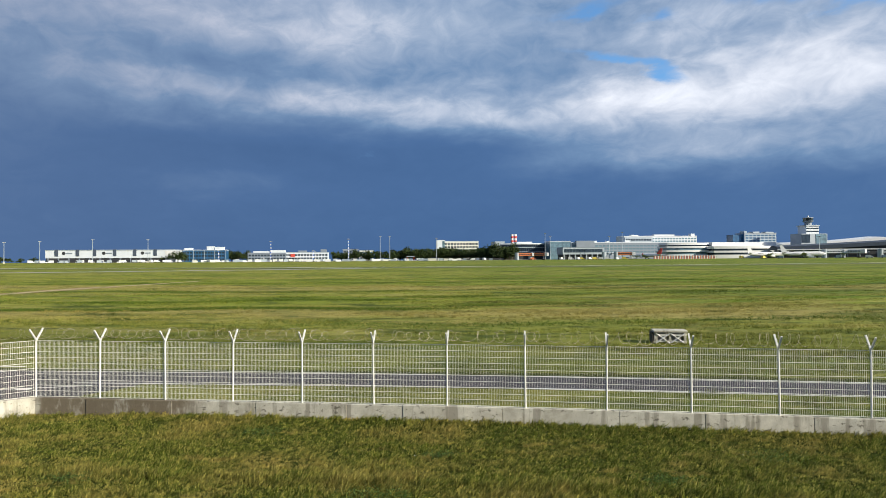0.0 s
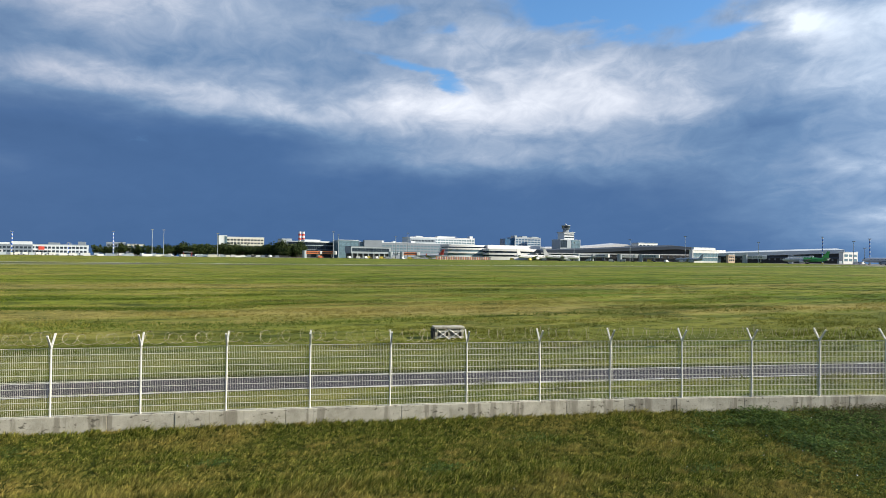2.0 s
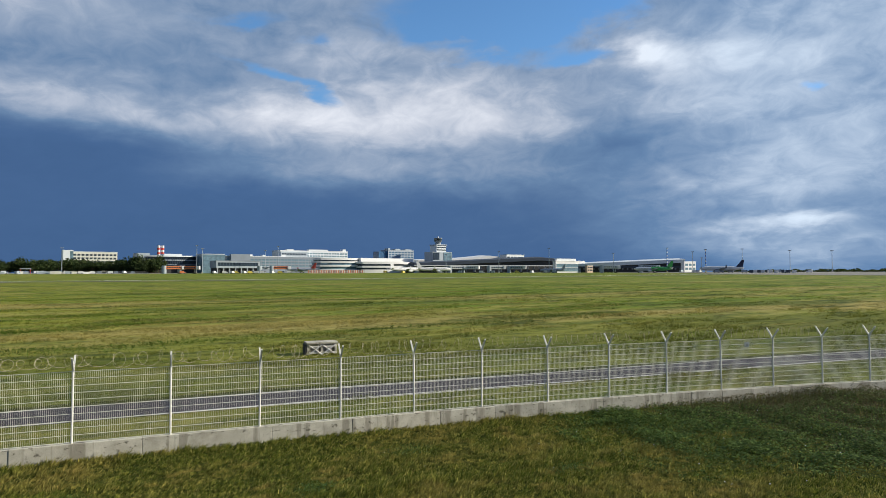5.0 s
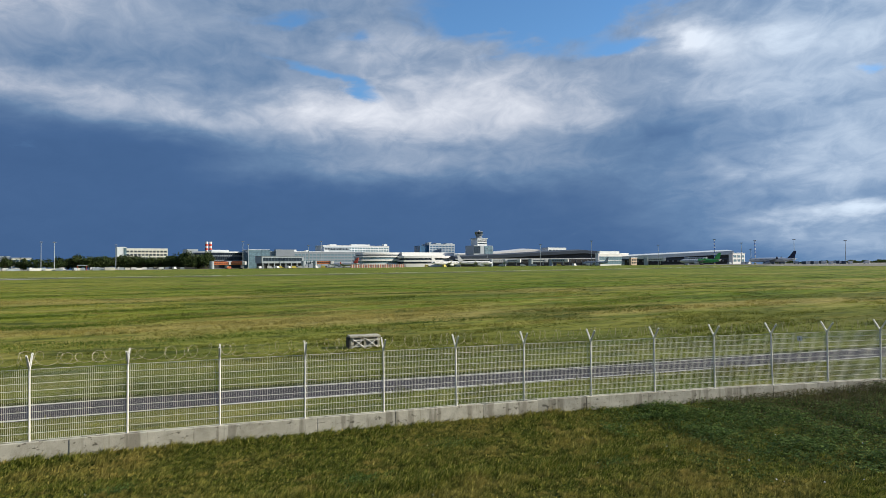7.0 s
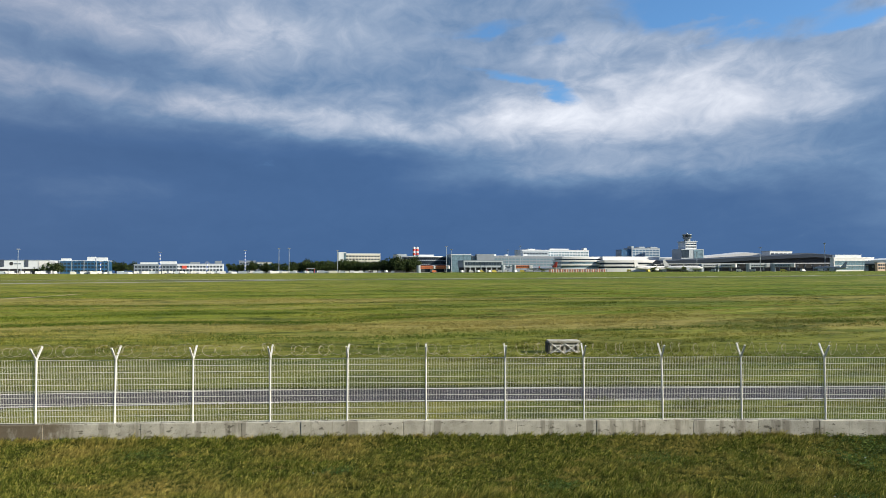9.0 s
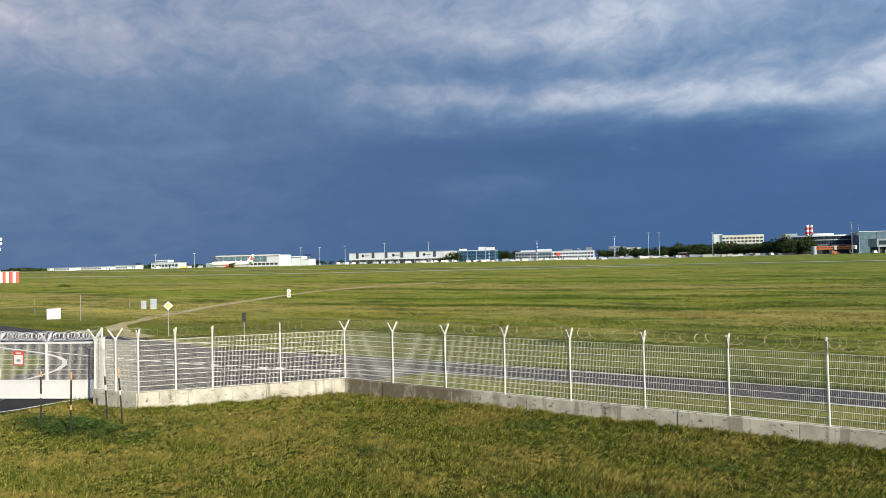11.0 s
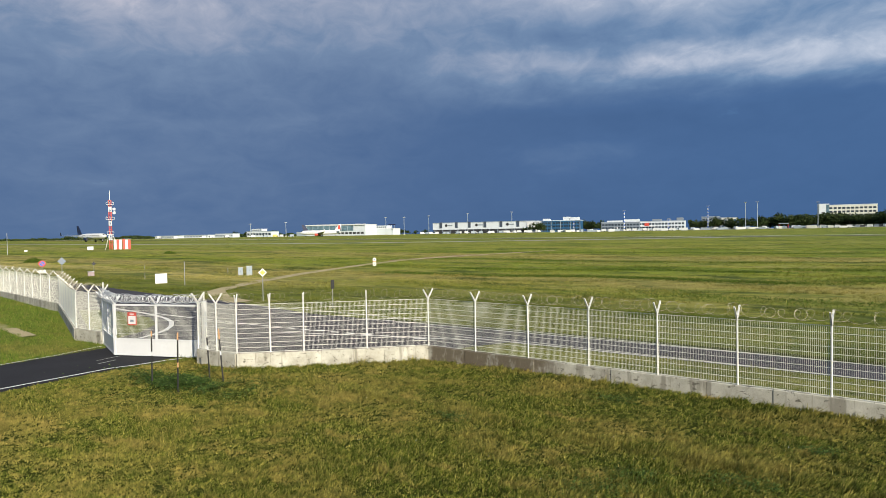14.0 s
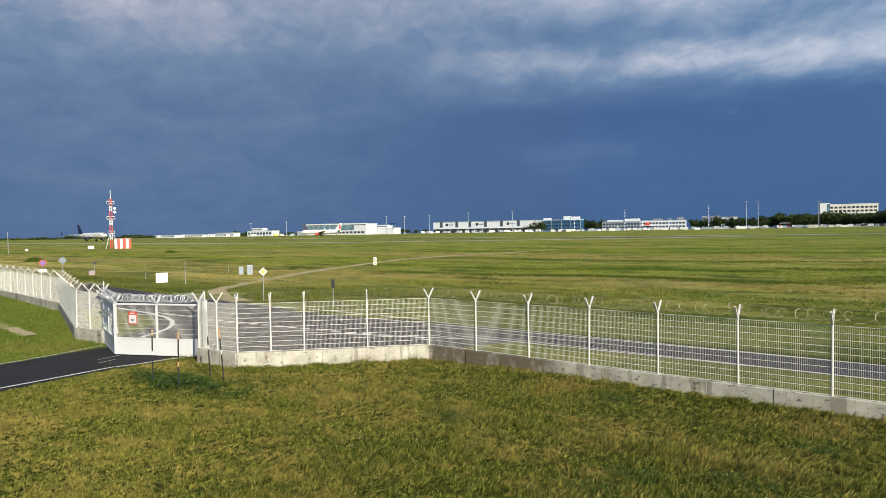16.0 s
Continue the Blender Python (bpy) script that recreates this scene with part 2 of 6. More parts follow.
def lawn_soil():
    """Thatch and soil between the blades of the lawn."""
    ma, nt, b = principled("lawn_thatch")
    n, f = tex(nt, 1.4, 6, 0.65), tex(nt, 25, 4, 0.7)
    c = ramp(nt, n, [(0.3, (0.026, 0.038, 0.007)), (0.55, (0.046, 0.058, 0.010)), (0.75, (0.080, 0.076, 0.019))])
    c = blend(nt, 0.7, c, blend(nt, 1.0, c, ramp(nt, f, [(0.35, (0.4, 0.4, 0.4)), (0.65, (1.4, 1.4, 1.4))]), "MULTIPLY"))
    nt.links.new(c, b.inputs["Base Color"])
    b.inputs["Roughness"].default_value = 1.0
    b.inputs["Specular IOR Level"].default_value = 0.05
    bump(nt, b, f, 1.0, 0.05)
    return ma


def grass_base():
    """The soil and sward under and between the blades, banded by mowing and dry patches, with the shade of gaps painted
    in.
    """
    ma, nt, b = principled("sward")
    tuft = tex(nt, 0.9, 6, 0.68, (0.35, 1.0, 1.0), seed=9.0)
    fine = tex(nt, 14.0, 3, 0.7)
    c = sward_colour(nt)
    # shade between tufts is put into the colour, coarse first, then fine
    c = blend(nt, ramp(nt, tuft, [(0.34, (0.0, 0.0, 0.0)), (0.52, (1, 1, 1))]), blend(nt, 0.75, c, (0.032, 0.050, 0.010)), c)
    c = blend(nt, 0.5, c, blend(nt, 1.0, c, ramp(nt, fine, [(0.3, (0.45, 0.45, 0.45)), (0.7, (1.4, 1.4, 1.4))]), "MULTIPLY"))
    nt.links.new(c, b.inputs["Base Color"])
    b.inputs["Roughness"].default_value = 0.95
    b.inputs["Specular IOR Level"].default_value = 0.1
    swell = tex(nt, 0.22, 5, 0.6, (0.5, 1.0, 1.0), seed=31.0)
    both = nt.nodes.new("ShaderNodeMath")
    both.operation = "MULTIPLY_ADD"
    nt.links.new(swell, both.inputs[0])
    both.inputs[1].default_value = 2.0
    nt.links.new(tuft, both.inputs[2])
    bump(nt, b, both.outputs[0], 1.0, 0.40)
    return ma


def thin_leaf(nt, b, c, share):
    """Leaves let part of the light through to their far side."""
    tr = nt.nodes.new("ShaderNodeBsdfTranslucent")
    nt.links.new(c, tr.inputs["Color"])
    mx = nt.nodes.new("ShaderNodeMixShader")
    mx.inputs[0].default_value = share
    nt.links.new(b.outputs[0], mx.inputs[1])
    nt.links.new(tr.outputs[0], mx.inputs[2])
    nt.links.new(mx.outputs[0], nt.nodes["Material Output"].inputs["Surface"])


def field_blades():
    ma, nt, b = principled("field_grass")
    geo = nt.nodes.new("ShaderNodeNewGeometry")
    c = blend(nt, 0.75, sward_colour(nt), blend(nt, 1.0, sward_colour(nt), ramp(nt, geo.outputs["Random Per Island"], [(0, (0.20, 0.25, 0.20)), (0.55, (0.80, 0.85, 0.75)), (1, (1.75, 1.62, 1.5))]), "MULTIPLY"))
    nt.links.new(c, b.inputs["Base Color"])
    b.inputs["Roughness"].default_value = 0.65
    b.inputs["Specular IOR Level"].default_value = 0.2
    thin_leaf(nt, b, c, 0.35)
    return ma


def blades(name, stops, dry, seed, drier_left=False):
    ma, nt, b = principled(name)
    geo = nt.nodes.new("ShaderNodeNewGeometry")
    c = ramp(nt, geo.outputs["Random Per Island"], stops)
    pa = tex(nt, 0.38, 6, 0.62, (0.6, 1.0, 0.0), seed=seed)
    if drier_left:
        sep = nt.nodes.new("ShaderNodeSeparateXYZ")
        nt.links.new(geo.outputs["Position"], sep.inputs[0])
        mr = nt.nodes.new("ShaderNodeMapRange")
        mr.inputs["From Min"].default_value, mr.inputs["From Max"].default_value = 8.0, -14.0
        mr.inputs["To Min"].default_value, mr.inputs["To Max"].default_value = -0.03, 0.02
        nt.links.new(sep.outputs[0], mr.inputs["Value"])
        more = nt.nodes.new("ShaderNodeMath")
        nt.links.new(pa, more.inputs[0])
        nt.links.new(mr.outputs[0], more.inputs[1])
        pa = more.outputs[0]
    pb = tex(nt, 3.2, 4, 0.65, (1, 1, 0.0), seed=seed + 3)
    c = blend(nt, ramp(nt, pa, [(0.47, (0, 0, 0)), (0.66, (0.72, 0.72, 0.72))]), c, dry)
    bare = tex(nt, 1.1, 5, 0.6, (0.7, 1.3, 0.0), seed=seed + 9)
    c = blend(nt, ramp(nt, bare, [(0.555, (0, 0, 0)), (0.65, (0.7, 0.65, 0.65))]), c, dry)
    c = blend(nt, ramp(nt, pb, [(0.34, (0.6, 0.6, 0.6)), (0.50, (0, 0, 0))]), c, (0.036, 0.066, 0.011))
    # mottled light and shade of small clumps, multiplied into the blade colour
    pc = tex(nt, 8.0, 4, 0.6, (1.2, 0.8, 0.0), seed=seed + 5)
    c = blend(nt, 0.8, c, blend(nt, 1.0, c, ramp(nt, pc, [(0.32, (0.42, 0.48, 0.42)), (0.50, (1, 1, 1)), (0.66, (1.55, 1.47, 1.38))]), "MULTIPLY"))
    nt.links.new(c, b.inputs["Base Color"])
    b.inputs["Roughness"].default_value = 0.7
    b.inputs["Specular IOR Level"].default_value = 0.12
    thin_leaf(nt, b, c, 0.25)
    return ma


def asphalt(name, col):
    ma, nt, b = principled(name)
    n1, n2, n3 = tex(nt, 0.5, 5), tex(nt, 60, 2), tex(nt, 0.8, 6, 0.6, (0.15, 1.6, 1))
    c = ramp(nt, n1, [(0.3, tuple(x * 0.8 for x in col)), (0.7, tuple(x * 1.2 for x in col))])
    c = blend(nt, ramp(nt, n3, [(0.55, (0, 0, 0)), (0.75, (0.5, 0.5, 0.5))]), c, tuple(x * 1.5 for x in col))
    c = blend(nt, 0.5, c, blend(nt, 1.0, c, ramp(nt, n2, [(0.3, (0.5, 0.5, 0.5)), (0.7, (1.5, 1.5, 1.5))]), "MULTIPLY"))
    nt.links.new(c, b.inputs["Base Color"])
    b.inputs["Roughness"].default_value = 0.9
    b.inputs["Specular IOR Level"].default_value = 0.15
    bump(nt, b, n2, 0.4, 0.004)
    return ma


def concrete(name):
    """Weathered cast concrete: water streaks from the coping, pits and pale bloom."""
    ma, nt, b = principled(name)
    cloudy = tex(nt, 1.6, 6, 0.6)
    streak = tex(nt, 2.6, 4, 0.55, (1.0, 1.0, 0.10), seed=3)
    grit = tex(nt, 45, 3)
    pit = tex(nt, 4.6, 7, 0.72, (0.8, 0.8, 1.7), seed=8)
    c = ramp(nt, cloudy, [(0.3, (0.31, 0.295, 0.245)), (0.5, (0.435, 0.42, 0.36)), (0.7, (0.55, 0.535, 0.465))])
    c = blend(nt, ramp(nt, streak, [(0.55, (0, 0, 0)), (0.62, (0.62, 0.62, 0.62))]), c, (0.17, 0.155, 0.122))
    c = blend(nt, ramp(nt, pit, [(0.580, (0, 0, 0)), (0.61, (0.85, 0.85, 0.85))]), c, (0.085, 0.078, 0.06))
    # a long damp stretch beside the corner, with pale runs where it has dried
    geo = nt.nodes.new("ShaderNodeNewGeometry")
    sep = nt.nodes.new("ShaderNodeSeparateXYZ")
    nt.links.new(geo.outputs["Position"], sep.inputs[0])
    damp = tex(nt, 1.9, 6, 0.66, (1.0, 1.0, 0.45), seed=21)
    reach = nt.nodes.new("ShaderNodeMapRange")
    reach.inputs["From Min"].default_value, reach.inputs["From Max"].default_value = -16.0, -6.0
    nt.links.new(sep.outputs[0], reach.inputs["Value"])
    where = ramp(nt, reach.outputs[0], [(0.11, (0, 0, 0)), (0.16, (1, 1, 1)), (0.68, (1, 1, 1)), (0.80, (0, 0, 0))])
    wet = blend(nt, 1.0, where, ramp(nt, damp, [(0.38, (0.30, 0.30, 0.30)), (0.50, (0.95, 0.95, 0.95))]), "MULTIPLY")
    c = blend(nt, wet, c, (0.135, 0.108, 0.072))
    c = blend(nt, 0.35, c, blend(nt, 1.0, c, ramp(nt, grit, [(0.3, (0.6, 0.6, 0.6)), (0.7, (1.35, 1.35, 1.35))]), "MULTIPLY"))
    ob = nt.nodes.new("ShaderNodeObjectInfo")
    c = blend(nt, 0.6, c, blend(nt, 1.0, c, ramp(nt, ob.outputs["Random"], [(0, (0.88, 0.88, 0.87)), (1, (1.12, 1.11, 1.08))]), "MULTIPLY"))
    nt.links.new(c, b.inputs["Base Color"])
    b.inputs["Roughness"].default_value = 0.9
    bump(nt, b, pit, 0.5, 0.01)
    return ma


def glass(name, col, rough=0.12):
    ma, nt, b = principled(name)
    n = tex(nt, 0.25, 2, space="obj")
    nt.links.new(ramp(nt, n, [(0.3, tuple(c * 0.6 for c in col)), (0.7, tuple(c * 1.3 for c in col))]), b.inputs["Base Color"])
    b.inputs["Roughness"].default_value = rough
    b.inputs["Specular IOR Level"].default_value = 0.8
    return ma


def worn_earth():
    """Trodden earth, half grown over."""
    ma, nt, b = principled("dirt_track")
    n, f = tex(nt, 0.45, 6, 0.65, seed=2.0), tex(nt, 9.0, 4, 0.7)
    c = ramp(nt, f, [(0.3, (0.28, 0.23, 0.13)), (0.7, (0.46, 0.39, 0.24))])
    c = blend(nt, ramp(nt, n, [(0.50, (0, 0, 0)), (0.64, (0.8, 0.8, 0.8))]), c, (0.15, 0.17, 0.032))
    nt.links.new(c, b.inputs["Base Color"])
    b.inputs["Roughness"].default_value = 0.95
    b.inputs["Specular IOR Level"].default_value = 0.1
    bump(nt, b, f, 0.6, 0.03)
    return ma


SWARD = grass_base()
SOIL = lawn_soil()
BLADE = blades("grass_blades", [(0.0, (0.030, 0.050, 0.008)), (0.40, (0.120, 0.156, 0.022)), (0.75, (0.255, 0.262, 0.050)), (1.0, (0.46, 0.41, 0.120))], (0.39, 0.31, 0.095), 1.0, True)
VERGE = blades("verge_blades", [(0.0, (0.045, 0.085, 0.011)), (0.5, (0.100, 0.165, 0.021)), (0.85, (0.170, 0.215, 0.033)), (1.0, (0.30, 0.27, 0.085))], (0.20, 0.175, 0.05), 6.0)
FIELD = field_blades()
WEED = blades("weed_leaves", [(0.0, (0.020, 0.048, 0.009)), (0.55, (0.056, 0.108, 0.020)), (1.0, (0.190, 0.260, 0.062))], (0.060, 0.100, 0.020), 11.0)
STALK = blades("weed_stalks", [(0.0, (0.045, 0.042, 0.024)), (0.6, (0.095, 0.085, 0.046)), (1.0, (0.19, 0.165, 0.09))], (0.120, 0.110, 0.052), 13.0)
STRAW = blades("cut_straw", [(0.0, (0.20, 0.18, 0.05)), (0.5, (0.33, 0.29, 0.09)), (1.0, (0.46, 0.39, 0.14))], (0.38, 0.32, 0.10), 15.0)
LUSH = blades("lush_tufts", [(0.0, (0.040, 0.070, 0.009)), (0.6, (0.088, 0.140, 0.017)), (1.0, (0.17, 0.215, 0.030))], (0.06, 0.10, 0.015), 19.0)
TREE_LEAF = blades("tree_leaves", [(0.0, (0.018, 0.036, 0.014)), (0.6, (0.034, 0.058, 0.020)), (1.0, (0.062, 0.082, 0.028))], (0.05, 0.06, 0.022), 4.0)
BARK = plain("bark", (0.10, 0.075, 0.05), 0.9)
ASPHALT = asphalt("road_asphalt", (0.052, 0.050, 0.060))
DARK_ASPHALT = asphalt("fresh_asphalt", (0.022, 0.022, 0.025))
RUNWAY = asphalt("runway_asphalt", (0.075, 0.074, 0.070))
APRON = asphalt("apron_concrete", (0.30, 0.30, 0.28))
WORN_APRON = asphalt("worn_apron", (0.20, 0.195, 0.175))
TRACK = worn_earth()
EARTH = asphalt("bare_earth", (0.24, 0.165, 0.085))
LINE = plain("road_paint", (0.78, 0.77, 0.74), 0.7, grain=1.2, wear=0.18)
CONCRETE = concrete("weathered_concrete")
ZINC = plain("white_coated_steel", (0.72, 0.715, 0.68), 0.38, 0.0, 2.0, 0.07)
WIRE = plain("coated_wire", (0.82, 0.81, 0.72), 0.45, 0.15, 2.0, 0.08)
RAZOR = plain("razor_steel", (0.42, 0.39, 0.28), 0.55, 0.2, 4.0, 0.28)
GALVANISED = plain("galvanised_wire", (0.50, 0.53, 0.56), 0.45, 0.4, 4.0, 0.15)
WHITE = plain("white_paint", (0.65, 0.66, 0.67), 0.4, 0, 0.6, 0.05)
WHITE_WALL = plain("white_cladding", (0.60, 0.65, 0.70), 0.5, 0, 0.12, 0.07)
GREY_WALL = plain("grey_cladding", (0.195, 0.235, 0.285), 0.5, 0, 0.12, 0.10)
PALE_GREY = plain("pale_grey_cladding", (0.33, 0.385, 0.44), 0.45, 0, 0.12, 0.08)
DARK_ROOF = plain("dark_roof", (0.066, 0.085, 0.118), 0.7, 0.0, 0.1, 0.12, 0.0, 0.15)
DARK = plain("dark_shade", (0.03, 0.032, 0.036), 0.6, 0, 0.3, 0.15)
CREAM = plain("cream_render", (0.62, 0.62, 0.56), 0.7, 0, 0.15, 0.08)
RED = plain("red_paint", (0.55, 0.07, 0.045), 0.45, 0, 0.8, 0.08)
ORANGE = plain("orange_paint", (0.60, 0.17, 0.06), 0.5, 0, 0.5, 0.10)
YELLOW = plain("yellow_paint", (0.62, 0.50, 0.10), 0.45, 0, 0.8, 0.08)
GREEN = plain("green_paint", (0.06, 0.36, 0.09), 0.4, 0, 0.5, 0.06)
NAVY = plain("navy_paint", (0.012, 0.02, 0.06), 0.35, 0, 0.5, 0.06)
BLUE = plain("sign_blue", (0.03, 0.12, 0.5), 0.45, 0, 1.0, 0.06)
RUBBER = plain("black_rubber", (0.02, 0.02, 0.02), 0.7)
STEEL = plain("grey_steel", (0.40, 0.41, 0.42), 0.45, 0.5, 1.0, 0.10)
GLASS_DARK = glass("dark_glazing", (0.035, 0.05, 0.065))
GLASS_BLUE = glass("blue_glazing", (0.018, 0.085, 0.19), 0.3)
GLASS_PALE = glass("pale_glazing", (0.13, 0.21, 0.26), 0.2)


# ---------------------------------------------------------------- mesh helpers
def part(name, bm, material, parent=None, label=""):
    me = bpy.data.meshes.new(name)
    bm.to_mesh(me)
    bm.free()
    me.materials.append(material)
    ob = new(name, me)
    ob.parent = parent
    if label:
        ob["label"] = label
    return ob


def shared(name, mesh, parent, m):
    ob = new(name, mesh)
    ob.parent = parent
    ob.matrix_local = m
    return ob


def thing(name, label, category, group="", kind="", at=None):
    ob = tagged(new(name), label, category, group, kind)
    ob.empty_display_size = 0.3
    if at is not None:
        ob.matrix_world = at
    return ob


def box(bm, x0, x1, y0, y1, z0, z1, m=None, taper=1.0):
    cx, cy = (x0 + x1) / 2, (y0 + y1) / 2
    vs = []
    for z, k in ((z0, 1.0), (z1, taper)):
        for x, y in ((x0, y0), (x1, y0), (x1, y1), (x0, y1)):
            v = Vector((cx + (x - cx) * k, cy + (y - cy) * k, z))
            vs.append(bm.verts.new(m @ v if m else v))
    for f in ((3, 2, 1, 0), (4, 5, 6, 7), (0, 1, 5, 4), (1, 2, 6, 5), (2, 3, 7, 6), (3, 0, 4, 7)):
        bm.faces.new([vs[i] for i in f])
    return bm


def boxed(*args, **kw):
    return box(bmesh.new(), *args, **kw)


def soft_box(x0, x1, y0, y1, z0, z1, r):
    bm = boxed(x0, x1, y0, y1, z0, z1)
    bmesh.ops.bevel(bm, geom=bm.edges[:], offset=r, segments=2, affect="EDGES", profile=0.6)
    return bm


def tube(bm, a, b, r0, r1=None, seg=8, cap=True):
    a, b = Vector(a), Vector(b)
    r1 = r0 if r1 is None else r1
    q = (b - a).to_track_quat("Z", "Y")
    rings = []
    for p, r in ((a, r0), (b, r1)):
        rings.append([bm.verts.new(p + q @ Vector((r * math.cos(i * math.tau / seg), r * math.sin(i * math.tau / seg), 0))) for i in range(seg)])
    for i in range(seg):
        j = (i + 1) % seg
        bm.faces.new((rings[0][i], rings[0][j], rings[1][j], rings[1][i]))
    if cap:
        bm.faces.new(rings[0][::-1])
        bm.faces.new(rings[1])
    return bm


def lathe(bm, rows, seg=16, m=None):
    """rows of (radius, height) turned about z."""
    rings = []
    for r, z in rows:
        rings.append([bm.verts.new((m or Matrix()) @ Vector((r * math.cos(i * math.tau / seg), r * math.sin(i * math.tau / seg), z))) for i in range(seg)])
    for a, b in zip(rings, rings[1:]):
        for i in range(seg):
            j = (i + 1) % seg
            bm.faces.new((a[i], a[j], b[j], b[i]))
    bm.faces.new(rings[0][::-1])
    bm.faces.new(rings[-1])
    return bm


def raw_mesh(name, verts, faces_n, material):
    """A mesh from numpy: verts (n, 3), with each run of faces_n vertices one face."""
    n = len(verts)
    me = bpy.data.meshes.new(name)
    me.vertices.add(n)
    me.vertices.foreach_set("co", np.ascontiguousarray(verts, dtype=np.float32).ravel())
    me.loops.add(n)
    me.loops.foreach_set("vertex_index", np.arange(n, dtype=np.int32))
    me.polygons.add(n // faces_n)
    me.polygons.foreach_set("loop_start", np.arange(0, n, faces_n, dtype=np.int32))
    me.update(calc_edges=True)
    me.materials.append(material)
    return me


# ---------------------------------------------------------------- ground
WALL_FOOT = [(28.2, 15.2), (12.9, 18.98), (0.13, 20.98), (-14.75, 22.85)]


def ground_np(x, y):
    r = np.hypot(x, y)
    far = np.clip((r - 60) * 0.0082, 0, 5.25)
    s = np.clip((10.5 - r) / 8, 0, 1)
    mound = 3.9 * s * s * (3 - 2 * s)
    # a low bank of turf along the foot of the long wall
    d = np.full(np.shape(x), 99.0)
    for (ax, ay), (bx, by) in zip(WALL_FOOT, WALL_FOOT[1:]):
        t = np.clip(((x - ax) * (bx - ax) + (y - ay) * (by - ay)) / ((bx - ax) ** 2 + (by - ay) ** 2), 0, 1)
        d = np.minimum(d, np.hypot(x - ax - t * (bx - ax), y - ay - t * (by - ay)))
    bank = 0.16 * np.exp(-(d / 1.0) ** 2) * np.clip((x + 14) / 4, 0, 1)
    return far + mound + bank


def gz(x, y):
    return float(ground_np(np.array(x), np.array(y)))


def bearing(az, dist, turn=0.0):
    """A pose on the ground at a bearing and distance from the mound, its -y side towards the mound, then turned."""
    x, y = dist * math.sin(radians(az)), dist * math.cos(radians(az))
    return pose(x, y, gz(x, y), 0, 0, -az + turn)


def build_ground():
    radii = list(np.arange(0, 28, 0.5)) + list(np.arange(28, 64, 2.0)) + list(np.arange(64, 240, 8)) + list(np.arange(240, 760, 20)) + [800, 1000, 1500, 2500, 4800]
    seg = 360
    vs, fs = [(0, 0, gz(0, 0))], []
    rr, aa = np.meshgrid(np.array(radii[1:]), np.arange(seg) * math.tau / seg, indexing="ij")
    xs, ys = (rr * np.cos(aa)).ravel(), (rr * np.sin(aa)).ravel()
    vs += [tuple(v) for v in np.stack([xs, ys, ground_np(xs, ys)], 1).tolist()]
    for i in range(seg):
        fs.append((0, 1 + i, 1 + (i + 1) % seg))
    for k in range(len(radii) - 2):
        a, b = 1 + k * seg, 1 + (k + 1) * seg
        for i in range(seg):
            j = (i + 1) % seg
            fs.append((a + i, b + i, b + j, a + j))
    me = bpy.data.meshes.new("ground")
    me.from_pydata(vs, [], fs)
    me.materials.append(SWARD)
    me.materials.append(SOIL)
    lawn_edge = [(70, -70), (70, 3), (28.2, 15.2), (12.9, 18.98), (0.13, 20.98), (-14.75, 22.85), (-20.95, 17.72), (-24.0, 17.8), (-24.9, 15), (-25.3, -70)]
    for p in me.polygons:
        p.use_smooth = True
        if p.center.to_2d().length < 60:
            x, y = p.center.x, p.center.y
            odd, j = False, len(lawn_edge) - 1
            for i, (xi, yi) in enumerate(lawn_edge):
                xj, yj = lawn_edge[j]
                if (yi > y) != (yj > y) and x < (xj - xi) * (y - yi) / (yj - yi) + xi:
                    odd = not odd
                j = i
            p.material_index = int(odd)
    return tagged(new("ground", me), "grassy airfield ground with green and dry straw-coloured bands", "ground", kind="structure")


ground = build_ground()


def catmull(pts, step):
    """A smooth line through points, resampled about every step metres."""
    P = [Vector(p) for p in pts]
    P = [2 * P[0] - P[1]] + P + [2 * P[-1] - P[-2]]
    out = []
    for i in range(1, len(P) - 2):
        n = max(2, int((P[i + 1] - P[i]).length / step))
        for k in range(n):
            t = k / n
            a, b, c, d = P[i - 1:i + 3]
            out.append(0.5 * (2 * b + (c - a) * t + (2 * a - 5 * b + 4 * c - d) * t * t + (3 * b - a - 3 * c + d) * t ** 3))
    out.append(P[-2])
    return out


def strip(name, mid, width, lift, material, label, category, kind="structure", step=2.0, thick=0.0, parent=None):
    """A band laid along a line on the ground."""
    line = catmull(mid, step)
    bm = bmesh.new()
    prev = None
    for i, p in enumerate(line):
        q = line[min(i + 1, len(line) - 1)] - line[max(i - 1, 0)]
        n = Vector((-q.y, q.x)).normalized()
        w = width if isinstance(width, (int, float)) else width[0] + (width[1] - width[0]) * i / (len(line) - 1)
        row = []
        for s in (-0.5, 0.0, 0.5):
            c = p + n * w * s
            row.append(bm.verts.new((c.x, c.y, gz(c.x, c.y) + lift)))
        if prev:
            for k in (0, 1):
                bm.faces.new((prev[k], row[k], row[k + 1], prev[k + 1]))
        prev = row
    bmesh.ops.recalc_face_normals(bm, faces=bm.faces[:])
    if bm.faces[0].normal.z < 0:
        bmesh.ops.reverse_faces(bm, faces=bm.faces[:])
    ob = part(name, bm, material, parent)
    if parent is None:
        tagged(ob, label, category, "", kind)
    return ob


